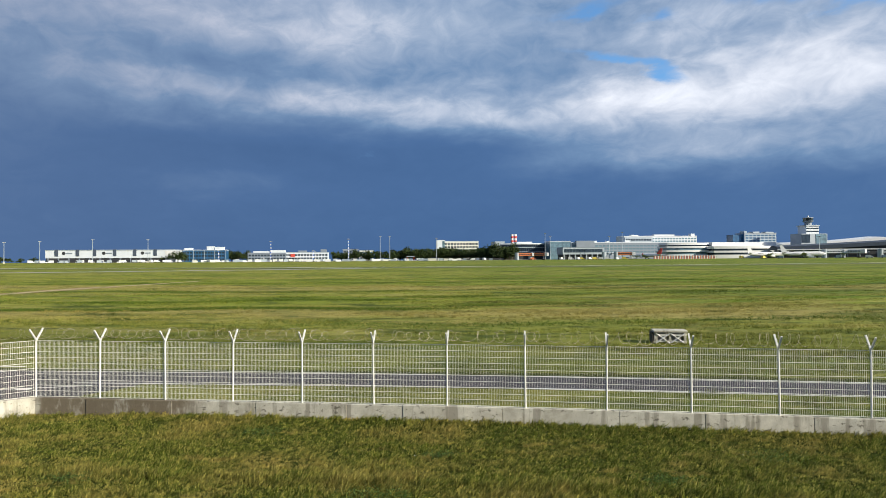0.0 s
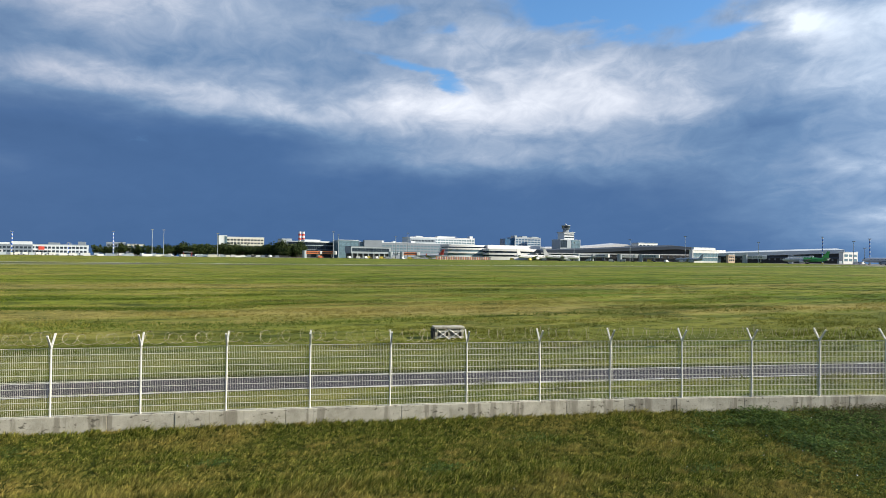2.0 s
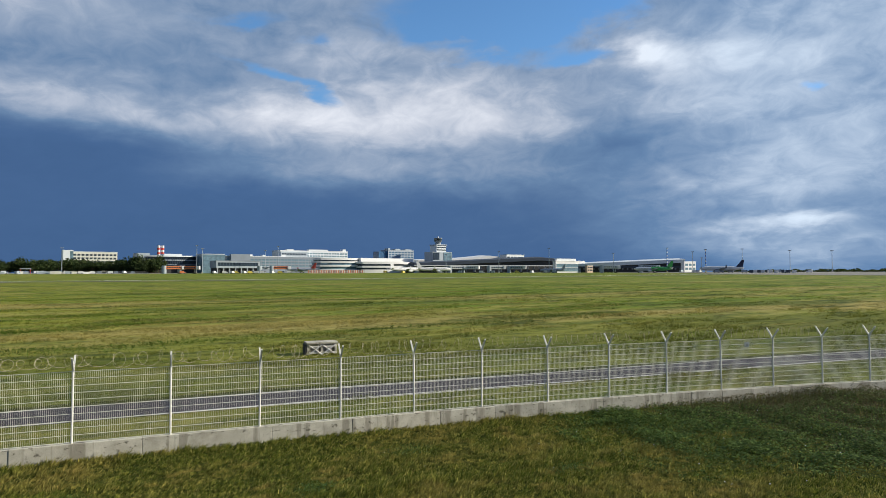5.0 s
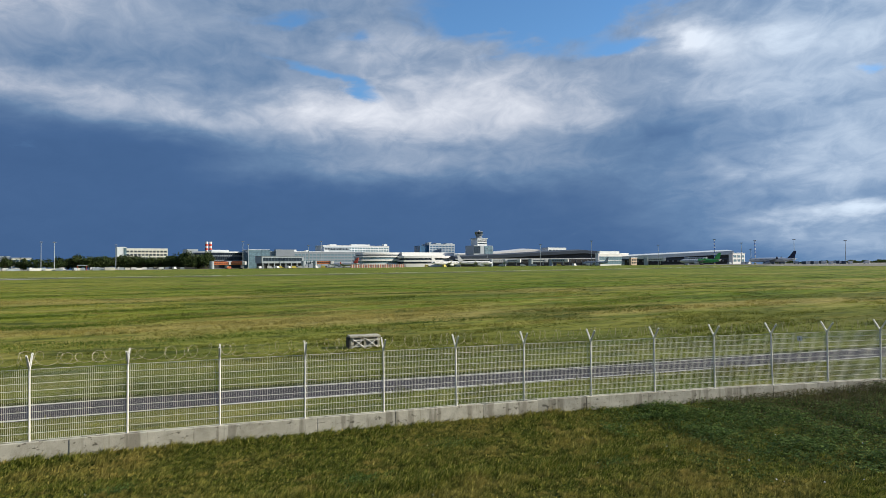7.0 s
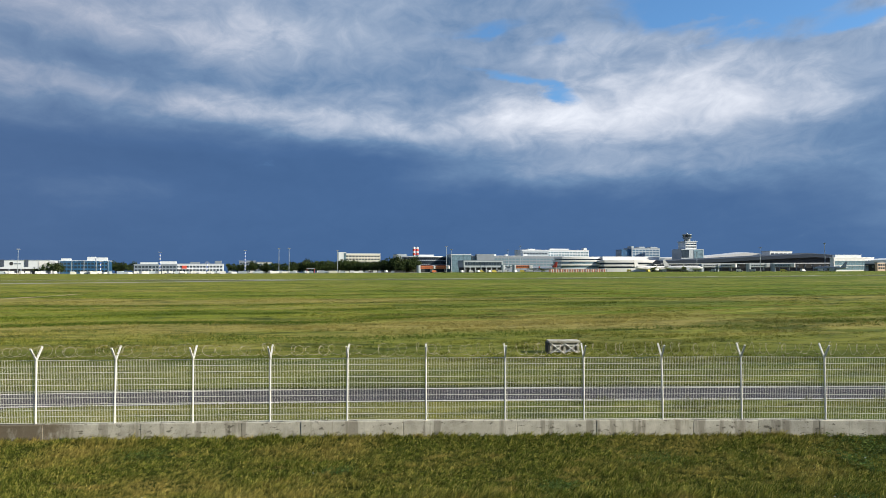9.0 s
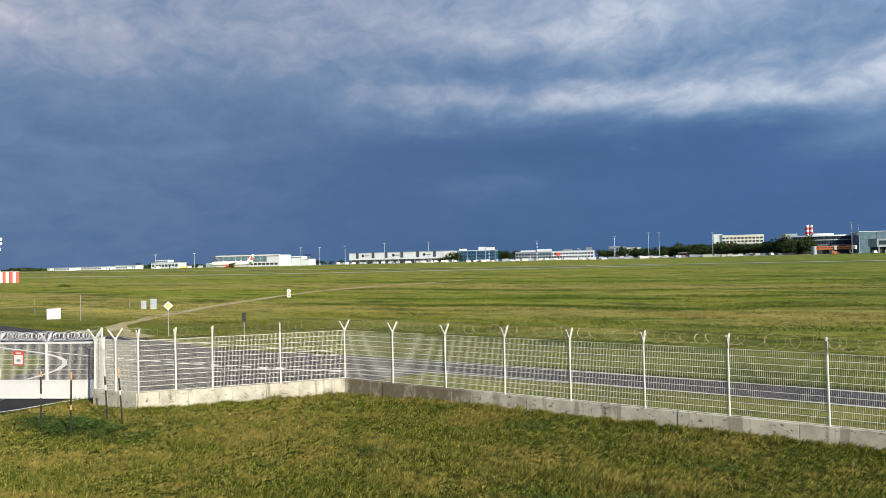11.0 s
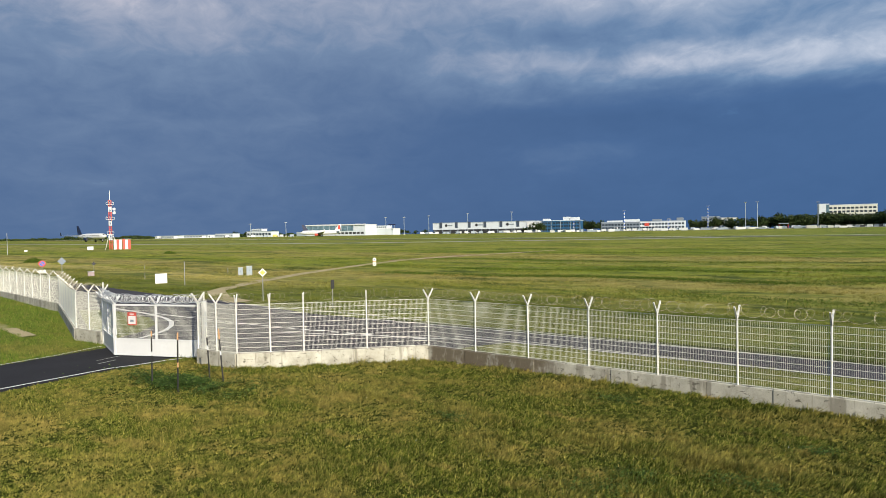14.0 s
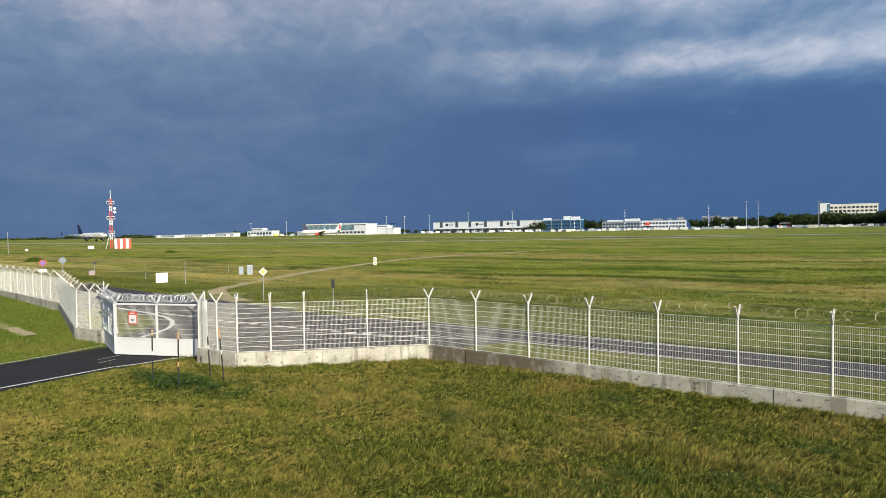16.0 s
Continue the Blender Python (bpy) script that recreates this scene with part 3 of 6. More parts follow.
def patch(name, pts, lift, material, label, category):
    """A flat polygon of ground cover."""
    bm = bmesh.new()
    f = bm.faces.new([bm.verts.new((x, y, lift)) for x, y in pts])
    if f.normal.z < 0:
        bmesh.ops.reverse_faces(bm, faces=[f])
    bmesh.ops.triangulate(bm, faces=bm.faces[:])
    bmesh.ops.subdivide_edges(bm, edges=bm.edges[:], cuts=3, use_grid_fill=True)
    for v in bm.verts:
        v.co.z = gz(v.co.x, v.co.y) + lift
    ob = part(name, bm, material)
    return tagged(ob, label, category, "", "structure")


ROAD_MID = [(-60, 33.2), (-40, 31.9), (-25, 30.8), (-14.5, 29.9), (-1.2, 28.7), (10.5, 27.2), (20, 25.7), (32, 23.8), (43, 22.0), (70, 16.3), (110, 6.5)]
strip("road_1", ROAD_MID, 3.05, 0.02, ASPHALT, "grey asphalt perimeter road with worn white edge lines", "road")


def side_line(name, mid, off, width, lift, start=0, end=None, label="worn white painted road edge line"):
    line = catmull(mid, 1.0)
    pts = []
    for i, p in enumerate(line):
        q = line[min(i + 1, len(line) - 1)] - line[max(i - 1, 0)]
        n = Vector((-q.y, q.x)).normalized()
        pts.append(p + n * off)
    pts = [p for p in pts if (start is None or p.x >= start) and (end is None or p.x <= end)]
    return strip(name, [tuple(p) for p in pts[::4]] + [tuple(pts[-1])], width, lift, LINE, label, "road marking", step=2.0)


side_line("road_marking", ROAD_MID, -1.42, 0.17, 0.035, -17, None)
side_line("road_marking", ROAD_MID, 1.40, 0.15, 0.035, -26, None)
for a, b in (((-28.07, 15.9), (-28.2, 17.1)), ((-27.3, 15.5), (-27.45, 16.4))):
    strip("tyre_scuff", [a, b], 0.09, 0.04, APRON, "pale tyre scuff on the drive before the gate", "road marking")
verge_line = catmull(ROAD_MID[2:], 3.0)
strip("road_verge", [(p.x + 0.25, p.y + 1.95) for p in verge_line], 0.8, 0.012, SOIL, "dark bare earth verge along the road", "verge")
patch("pavement_1", [(-15.9, 24.3), (-13.4, 28.5), (-18, 31.6), (-26, 31.4), (-43, 36.2), (-58, 38.0), (-100, 46), (-120, 44), (-66.5, 29.7), (-51.5, 26.2), (-36, 19.2), (-33, 19.1), (-28.6, 17.3), (-24.2, 18.7), (-22.2, 18.9)], 0.010, ASPHALT,
      "wide grey asphalt junction behind the gate", "pavement")
patch("grass_island", [(-33.5, 20.2), (-34.3, 22.0), (-36.6, 24.6), (-40.0, 26.4), (-47, 27.9), (-50, 27.0), (-36.3, 20.2)], 0.030, SWARD, "triangular grass island inside the gate", "grass")
strip("road_marking", [(-32.2, 20.6), (-33.6, 23.2), (-36.6, 25.7), (-41, 27.4), (-48, 28.7)], 0.28, 0.036, LINE, "curved white painted line round the grass island", "road marking")
strip("road_marking", [(-15.6, 28.0), (-21, 26.9), (-27, 25.5)], 0.16, 0.036, LINE, "worn white painted line at the junction", "road marking")
strip("road_marking", [(-22, 33.2), (-31, 34.2), (-42, 34.9)], 0.16, 0.036, LINE, "worn white painted line at the junction", "road marking")
for i in range(22):
    x = -42.0 + 1.12 * i
    y = 27.0 + 0.0045 * (x + 26) ** 2
    strip("road_marking", [(x, y), (x + 0.62, y + 0.0056 * (x + 26))], 0.30, 0.036, LINE, "short white painted dash of a lane line", "road marking", step=0.5)
strip("road_2", [(-28.0, -60), (-28.3, -20), (-28.5, 8), (-28.6, 14), (-28.5, 19.0)], 5.9, 0.016, DARK_ASPHALT, "fresh black asphalt drive leading to the gate", "road")
strip("road_marking", [(-30.6, -60), (-30.8, -20), (-31.1, 12), (-31.7, 18.2)], 0.14, 0.034, LINE, "white painted edge line of the drive", "road marking")
strip("road_marking", [(-25.6, -60), (-25.9, -20), (-26.1, 11), (-25.6, 16), (-24.9, 18.4)], 0.14, 0.034, LINE, "white painted edge line of the drive", "road marking")
strip("dirt_track", [(-42, 36.3), (-52.5, 42), (-61.2, 61.5), (-66.6, 82), (-69.5, 100), (-68, 114), (-64, 128), (-58, 150)], (1.7, 2.6), 0.03, TRACK, "bare pale earth track across the field", "track", step=4.0)
strip("bare_earth", [(-70.5, 97), (-69.5, 104), (-68.5, 112), (-65.5, 124)], (3.2, 7.0), 0.022, EARTH, "bare brown earth where the track widens", "earth", step=2.0)
strip("footpath", [(-75, 23.5), (-60, 21.2), (-46, 19.6), (-39, 18.2)], 0.8, 0.03, TRACK, "trodden bare earth path across the verge", "path", step=2.0)
strip("runway", [(-2500, 330), (-600, 306), (0, 296), (600, 288), (2500, 270)], 9, 0.06, RUNWAY, "long dark asphalt runway across the airfield", "runway", step=15)
strip("road_marking", [(-1500, 330), (-600, 319), (0, 309), (600, 301), (1500, 289)], 3.0, 0.16, LINE, "white painted runway edge line", "road marking", step=15)
strip("taxiway", [(-900, 175), (-500, 190), (-250, 205), (-120, 250), (-20, 296)], 9, 0.05, APRON, "asphalt taxiway joining the runway", "taxiway", step=8)
strip("apron", [(-900, 610), (-450, 640), (0, 690), (300, 690), (620, 420), (900, 140)], 90, 0.05, APRON, "pale concrete aircraft apron before the terminals", "apron", step=15)

patch("apron_2", [(r * math.sin(radians(a)), r * math.cos(radians(a))) for a, r in ((46, 665), (52, 600), (56, 500), (62, 455), (80, 450), (80, 900), (63, 900), (46, 900))], 0.14, WORN_APRON,
      "wide pale concrete apron running off behind the fence", "apron")

# ---------------------------------------------------------------- fence on its concrete wall
WALL_H = 0.65
A = (-14.75, 22.85)


def main_fence_points():
    key = [(0, -14.75, 22.85), (6, 0.13, 20.98), (11, 12.9, 18.98), (14, 20.65, 17.22), (17, 28.2, 15.2), (23, 42.6, 10.6)]
    return [(float(np.interp(i, [k[0] for k in key], [k[1] for k in key])), float(np.interp(i, [k[0] for k in key], [k[2] for k in key]))) for i in range(24)]


MAIN = main_fence_points()
CORNER = (-20.95, 17.72)
SIDE = [(A[0] + (CORNER[0] - A[0]) * s, A[1] + (CORNER[1] - A[1]) * s) for s in (0.0, 0.33, 0.66, 0.83, 1.0)]
SHORT = [CORNER, (-22.2, 17.72), (-23.45, 17.75)]
LEFT_SHORT = [(-32.35, 18.70), (-33.7, 18.73), (-35.1, 18.78)]
LEFT_LONG = [(-35.1 - 15.0 * k / 6, 18.78 + 6.85 * k / 6) for k in range(7)]
LEFT_FAR = [(-50.1 - 2.46 * k, 25.63 + 0.53 * k) for k in range(16)]


def make_panel_mesh():
    """A welded double-rod mat, one unit long, 2.03 high."""
    bm = bmesh.new()

    def rod(x0, x1, y, z0, z1, w):
        box(bm, x0, x1, y - w / 2, y + w / 2, z0, z1)

    for i in range(50):
        x = (i + 0.5) / 50
        rod(x - 0.0012, x + 0.0012, 0.0, 0.02, 2.05, 0.0052)
    for k in range(11):
        z = 0.03 + k * 0.2
        for y in (-0.007, 0.007):
            rod(0.012, 0.988, y, z - 0.006, z + 0.006, 0.008)
    me = bpy.data.meshes.new("mesh_panel")
    bm.to_mesh(me)
    bm.free()
    me.materials.append(WIRE)
    return me


def make_post_mesh():
    bm = tube(bmesh.new(), (0, 0, 0), (0, 0, 2.10), 0.033, 0.033, 14)
    me = bpy.data.meshes.new("post")
    bm.to_mesh(me)
    bm.free()
    me.materials.append(ZINC)
    return me


def make_arm_mesh():
    bm = bmesh.new()
    m = pose(0, 0, 2.04, -38, 0, 0)
    box(bm, -0.024, 0.024, -0.024, 0.024, 0.0, 0.52, m)
    me = bpy.data.meshes.new("arm")
    bm.to_mesh(me)
    bm.free()
    me.materials.append(ZINC)
    return me


def make_clip_mesh():
    bm = boxed(-0.036, 0.036, -0.036, -0.028, -0.015, 0.015)
    me = bpy.data.meshes.new("clip")
    bm.to_mesh(me)
    bm.free()
    me.materials.append(ZINC)
    return me


PANEL, POST, ARM, CLIP = make_panel_mesh(), make_post_mesh(), make_arm_mesh(), make_clip_mesh()


def coil(pts, z, radius, pitch, seed, thick=0.0034):
    """A loose concertina coil strung along a line."""
    rnd = random.Random(seed)
    bm = bmesh.new()
    P = [Vector((x, y, z)) for x, y in pts]
    ring_prev, phase = None, rnd.random() * 6
    per = 16
    for a, b in zip(P, P[1:]):
        d = b - a
        length = d.length
        t = d.normalized()
        n = Vector((-t.y, t.x, 0))
        loops = max(2, round(length / pitch))
        rads = [radius * rnd.uniform(0.55, 1.0) for _ in range(loops + 1)]
        offs = [rnd.uniform(-0.75, 0.75) for _ in range(loops + 1)]
        for i in range(loops * per):
            k, f = divmod(i, per)
            f /= per
            r = rads[k] * (1 - f) + rads[k + 1] * f
            sway = (offs[k] * (1 - f) + offs[k + 1] * f) * pitch
            ang = phase + f * math.tau
            s = (k + f) / loops * length + sway + 0.15 * math.cos(ang)
            sag = -0.05 * math.sin(math.pi * (k + f) / loops)
            c = a + t * s + n * r * math.cos(ang) + Vector((0, 0, r * math.sin(ang) + sag))
            out = (n * math.cos(ang) + Vector((0, 0, math.sin(ang))))
            ring = [bm.verts.new(c + t * thick), bm.verts.new(c + out * thick * 1.6 - t * thick), bm.verts.new(c - out * thick * 1.6 - t * thick)]
            if ring_prev:
                for j in range(3):
                    bm.faces.new((ring_prev[j], ring[j], ring[(j + 1) % 3], ring_prev[(j + 1) % 3]))
            ring_prev = ring
    return bm


def fence_run(pts, label, seed, z=WALL_H, first=True, pitch=0.31):
    root = thing("fence", label, "fence", "airfield fence runs", at=pose(pts[0][0], pts[0][1], z))
    o = Vector((pts[0][0], pts[0][1], z))
    for i, p in enumerate(pts):
        q = pts[min(i + 1, len(pts) - 1)]
        b = pts[max(i - 1, 0)]
        ang = math.degrees(math.atan2(q[1] - b[1], q[0] - b[0]))
        here = pose(p[0] - o.x, p[1] - o.y, 0, 0, 0, ang)
        if i or first:
            post = shared("post", POST, root, here @ pose(0, 0, 0, (i * 37 % 5 - 2) * 0.25, (i * 53 % 5 - 2) * 0.2))
            shared("arm", ARM, post, pose(0, 0, 0))
            shared("arm", ARM, post, pose(0, 0, 0, 0, 0, 180))
            for zz in (0.23, 1.03, 1.83):
                shared("clip", CLIP, post, pose(0, 0, zz))
        if i + 1 < len(pts):
            w = math.hypot(q[0] - p[0], q[1] - p[1])
            ang = math.degrees(math.atan2(q[1] - p[1], q[0] - p[0]))
            shared("mesh_panel", PANEL, root, pose(p[0] - o.x, p[1] - o.y, 0, 0, 0, ang) @ pose(0, 0, 0) @ Matrix.Diagonal((w, 1, 1, 1)))
    bm = coil([(x - o.x, y - o.y) for x, y in pts], 2.34, 0.235, pitch, seed)
    part("razor_wire", bm, RAZOR, root, "thin coiled razor wire between the forked arms")
    return root


WALL_RUNS = []


def wall_run(name, pts, seed, label):
    """Cast concrete slabs end to end, each with a worn edge, on a footing."""
    rnd = random.Random(seed)
    P = [Vector(p) for p in pts]
    foot = bmesh.new()
    for a, b in zip(P, P[1:]):
        d = b - a
        m = pose(a.x, a.y, 0, 0, 0, math.degrees(math.atan2(d.y, d.x)))
        box(foot, 0, d.length, -0.085, 0.085, -0.25, WALL_H - 0.02, m)
    wall = tagged(part(name, foot, CONCRETE), label, "wall", "", "structure")
    total = sum((b - a).length for a, b in zip(P, P[1:]))
    s = 0.0

    def at(s):
        for a, b in zip(P, P[1:]):
            l = (b - a).length
            if s <= l or b is P[-1]:
                return a + (b - a).normalized() * s
            s -= l

    while s < total - 0.05:
        l = min(rnd.choice((1.4, 2.0, 2.6, 3.2, 4.0)) * rnd.uniform(0.92, 1.08), total - s)
        if total - s - l < 0.5:
            l = total - s
        a, b = at(s), at(s + l)
        d = b - a
        hgt = WALL_H + rnd.uniform(-0.012, 0.012)
        bm = soft_box(0.006, d.length - 0.006, -0.11 + rnd.uniform(-0.008, 0.008), 0.11, -0.2, hgt, 0.012)
        ob = part("slab", bm, CONCRETE, wall)
        ob.matrix_local = pose(a.x, a.y, 0, 0, 0, math.degrees(math.atan2(d.y, d.x)))
        s += l
    return wall


wall_run("wall_1", MAIN, 3, "low weathered grey concrete wall with water stains under the fence")
wall_run("wall_2", SIDE, 4, "low sunlit concrete wall under the side fence")
wall_run("wall_3", SHORT, 5, "short low concrete wall beside the gate")
wall_run("wall_4", LEFT_SHORT, 6, "short low concrete wall beyond the gate")
wall_run("wall_5", LEFT_LONG, 7, "low concrete wall under the receding fence")
wall_run("wall_6", LEFT_FAR, 8, "low concrete wall under the far fence")
fence_run(MAIN, "white steel mesh fence with forked posts on a concrete wall", 11)
fence_run(SIDE, "white steel mesh side fence with forked posts and razor wire", 12, first=False)
fence_run(SHORT, "short white mesh fence panel beside the gate", 13, first=False, pitch=0.2)
fence_run(LEFT_SHORT, "short white mesh fence panel beyond the gate", 14, pitch=0.2)
fence_run(LEFT_LONG, "receding white mesh fence with dense razor wire", 15, first=False, pitch=0.25)
fence_run(LEFT_FAR, "white mesh fence running off along the drive", 16, first=False)


# ---------------------------------------------------------------- gate
def mesh_fill(x0, x1, z0, z1, pitch=0.05, rows=0.2):
    bm = bmesh.new()
    n = int((x1 - x0) / pitch)
    for i in range(1, n):
        x = x0 + (x1 - x0) * i / n
        box(bm, x - 0.003, x + 0.003, -0.003, 0.003, z0, z1)
    k = int((z1 - z0) / rows)
    for i in range(1, k):
        z = z0 + (z1 - z0) * i / k
        box(bm, x0, x1, -0.011, -0.003, z - 0.004, z + 0.004)
    return bm


def gate_leaf(a, b, label, sign):
    """A swing leaf from its hinge a to its free end b: frame, mesh over a solid kick panel, forked arms."""
    d = Vector(b) - Vector(a)
    w = d.length
    g = thing("gate_leaf", label, "gate", "gate leaves", at=pose(a[0], a[1], 0.06, 0, 0, math.degrees(math.atan2(d.y, d.x))))
    for x0, x1 in ((0, 0.09), (w - 0.09, w)):
        part("stile", soft_box(x0, x1, -0.045, 0.045, 0, 2.40, 0.008), WHITE, g)
    part("mid_stile", soft_box(w / 2 - 0.04, w / 2 + 0.04, -0.04, 0.04, 0.78, 2.33, 0.008), WHITE, g)
    for z0, z1 in ((0, 0.07), (0.72, 0.79), (2.32, 2.40)):
        part("rail", soft_box(0.09, w - 0.09, -0.04, 0.04, z0, z1, 0.008), WHITE, g)
    part("kick_panel", soft_box(0.09, w - 0.09, -0.02, 0.02, 0.07, 0.72, 0.006), WHITE, g, "solid white sheet-steel lower panel")
    part("mesh_infill", mesh_fill(0.09, w - 0.09, 0.79, 2.32), WIRE, g)
    for x in (0.06, w / 2, w - 0.06):
        for s in (1, -1):
            part("arm", box(bmesh.new(), -0.024, 0.024, -0.024, 0.024, 0, 0.5, pose(x, 0, 2.36, -38 * s, 0, 0)), WHITE, g)
    part("razor_wire", coil([(0, 0), (w, 0)], 2.68, 0.24, 0.13, 21 + sign, 0.006), GALVANISED, g, "dense coiled razor wire")
    part("lock_box", soft_box(0.02 if sign else w - 0.2, 0.16 if sign else w - 0.06, -0.075, -0.045, 1.0, 1.24, 0.01), STEEL, g)
    if sign:
        s = part("warning_sign", soft_box(w - 1.45, w - 0.95, -0.062, -0.048, 1.42, 2.02, 0.004), RED, g, "red-bordered white warning sign")
        part("sign_face", boxed(w - 1.41, w - 0.99, -0.066, -0.062, 1.47, 1.86), WHITE, s)
        part("text_bar", boxed(w - 1.33, w - 1.07, -0.0672, -0.062, 1.92, 1.96), WHITE, s)
        part("pictogram", boxed(w - 1.29, w - 1.11, -0.069, -0.066, 1.58, 1.70), BLUE, s)
    return g


GATE_R, GATE_L, HINGE_L = (-24.22, 18.44), (-28.58, 17.04), (-32.2, 18.62)
# the sunlit leaf runs away from its hinge towards the drive, so its sign hangs on the near face
leaf = gate_leaf(GATE_L, GATE_R, "closed white steel gate leaf with mesh over a solid panel", 0)
part_sign = part("warning_sign", soft_box(0.80, 1.28, -0.062, -0.048, 1.42, 2.02, 0.004), RED, leaf, "red-bordered white warning sign")
part("sign_face", boxed(0.84, 1.24, -0.066, -0.0622, 1.47, 1.86), WHITE, part_sign)
part("text_bar", boxed(0.92, 1.16, -0.0672, -0.0622, 1.915, 1.965), WHITE, part_sign)
part("pictogram", boxed(0.95, 1.13, -0.069, -0.0662, 1.58, 1.68), GREY_WALL, part_sign)
part("handle", soft_box(0.14, 0.20, -0.10, -0.045, 0.95, 1.22, 0.01), WHITE, leaf)
gate_leaf(HINGE_L, GATE_L, "white steel gate leaf standing open at an angle", 0)


def gate_post(x, y, h, label):
    g = thing("gate_post", label, "gate post", "gate posts", at=pose(x, y, 0))
    part("shaft", soft_box(-0.08, 0.08, -0.08, 0.08, -0.1, 2.65, 0.012), WHITE, g)
    part("cap", soft_box(-0.09, 0.09, -0.09, 0.09, 2.65, 2.68, 0.006), WHITE, g)
    bm = tube(bmesh.new(), (0.0, 0.0, 2.68), (0, 0, h), 0.035, 0.03, 10)
    part("stub_pole", bm, ZINC, g)
    return g


gate_post(-23.72, 18.30, 3.05, "white square steel gate post with a stub pole")
gate_post(-32.30, 18.72, 3.25, "white square steel gate post with a stub pole")


TAN = plain("faded_orange_paint", (0.62, 0.36, 0.17), 0.6, 0, 3.0, 0.12)


def stake(x, y, h, lean_x, lean_y, cuts, label):
    g = thing("marker_stake", label, "stake", "marker stakes by the drive", at=pose(x, y, gz(x, y), lean_x, lean_y))
    z = -0.25
    for i, (top, col) in enumerate(cuts):
        part("band", tube(bmesh.new(), (0, 0, z), (0, 0, top * h), 0.028, 0.027, 8), col, g)
        z = top * h + 0.0005
    return g


stake(-21.55, 14.25, 2.05, 0, 1, [(0.55, RUBBER), (0.62, WHITE), (0.90, RUBBER), (1.0, TAN)], "thin black stake with an orange tip in the grass")
stake(-19.75, 14.05, 2.15, 1, 3, [(0.42, RUBBER), (0.50, TAN), (0.88, RUBBER), (1.0, TAN)], "thin leaning black and orange striped stake")
stake(-20.57, 16.05, 2.0, 0, -4, [(0.55, RUBBER), (0.64, WHITE), (0.80, RUBBER), (1.0, CREAM)], "thin leaning black and white striped stake")
stake(-19.70, 15.98, 2.0, 0, -6, [(0.50, RUBBER), (0.58, WHITE), (0.80, RUBBER), (1.0, TAN)], "thin black stake leaning over the weeds")


# ---------------------------------------------------------------- things in the field
def sign_post(x, y, h, face, label, r=0.035):
    g = thing("road_sign", label, "road sign", at=pose(x, y, gz(x, y), 0, 0, -math.degrees(math.atan2(x, y))))
    part("pole", tube(bmesh.new(), (0, 0, -0.2), (0, 0, h), r, r, 10), STEEL, g)
    face(g, h)
    return g


def diamond(g, h):
    p = part("plate", lathe(bmesh.new(), [(0.36, 0), (0.36, 0.02)], 4, pose(0, -0.06, h - 0.3, 90, 0, 0)), WHITE, g, "white-edged yellow diamond plate")
    part("panel", lathe(bmesh.new(), [(0.23, 0), (0.23, 0.012)], 4, pose(0, -0.081, h - 0.3, 90, 0, 0)), YELLOW, p)


def diamond_back(g, h):
    part("plate", lathe(bmesh.new(), [(0.48, 0), (0.48, 0.02)], 4, pose(0, -0.06, h - 0.3, 90, 0, 0)), GREY_WALL, g, "grey back of a diamond plate")


def disc(g, h):
    p = part("plate", lathe(bmesh.new(), [(0.40, 0), (0.40, 0.02)], 24, pose(0, -0.06, h - 0.3, 90, 0, 0)), RED, g, "red-rimmed round plate")
    part("panel", lathe(bmesh.new(), [(0.28, 0), (0.28, 0.012)], 24, pose(0, -0.081, h - 0.3, 90, 0, 0)), BLUE, p)
    part("stripe", box(bmesh.new(), -0.29, 0.29, -0.10, -0.094, -0.05, 0.05, pose(0, 0, h - 0.3, 0, 45, 0)), RED, p)
    part("supplement_plate", boxed(-0.4, 0.4, -0.07, -0.05, h - 1.5, h - 1.1), WHITE, g)


def dark_plate(g, h):
    part("lamp_head", soft_box(-0.13, 0.13, -0.14, 0.10, h - 0.65, h, 0.03), RUBBER, g, "dark signal head")


sign_post(-41.0, 37.6, 2.75, diamond, "yellow diamond priority road sign on a grey pole")
sign_post(-31.7, 35.9, 2.15, dark_plate, "small dark signal on a thin grey pole", 0.03)
def small_dark_diamond(g, h):
    part("plate", lathe(bmesh.new(), [(0.30, 0), (0.30, 0.02)], 4, pose(0, -0.06, h - 0.3, 90, 0, 0)), DARK, g, "dark diamond plate")


sign_post(-100.6, 56.9, 1.45, small_dark_diamond, "small dark diamond marker on a short post", 0.03)
sign_post(-84.0, 41.0, 2.6, disc, "round red and blue no-parking sign on a pole")
sign_post(-81.3, 42.0, 2.9, diamond_back, "grey diamond road sign seen from its back")


PINKISH = plain("faded_pink_paint", (0.32, 0.25, 0.26), 0.6, 0, 2.0, 0.14)


def marker_board(x, y, w, h, mat, label, legs=True, d=0.15, name="marker_board"):
    g = thing(name, label, "marker board", at=pose(x, y, gz(x, y), 0, 0, -math.degrees(math.atan2(x, y)) + 4))
    z = 0.25 if legs else 0.0
    part("board", soft_box(-w / 2, w / 2, -d / 2, d / 2, z, z + h, 0.02), mat, g)
    part("rim", soft_box(-w / 2 - 0.02, w / 2 + 0.02, -d / 2 + 0.02, d / 2 + 0.02, z + h, z + h + 0.04, 0.008), STEEL, g)
    if legs:
        for x0 in (-w * 0.36, w * 0.36):
            part("leg", tube(bmesh.new(), (x0, 0, -0.2), (x0, 0, z), 0.04, 0.04, 8), STEEL, g)
    return g


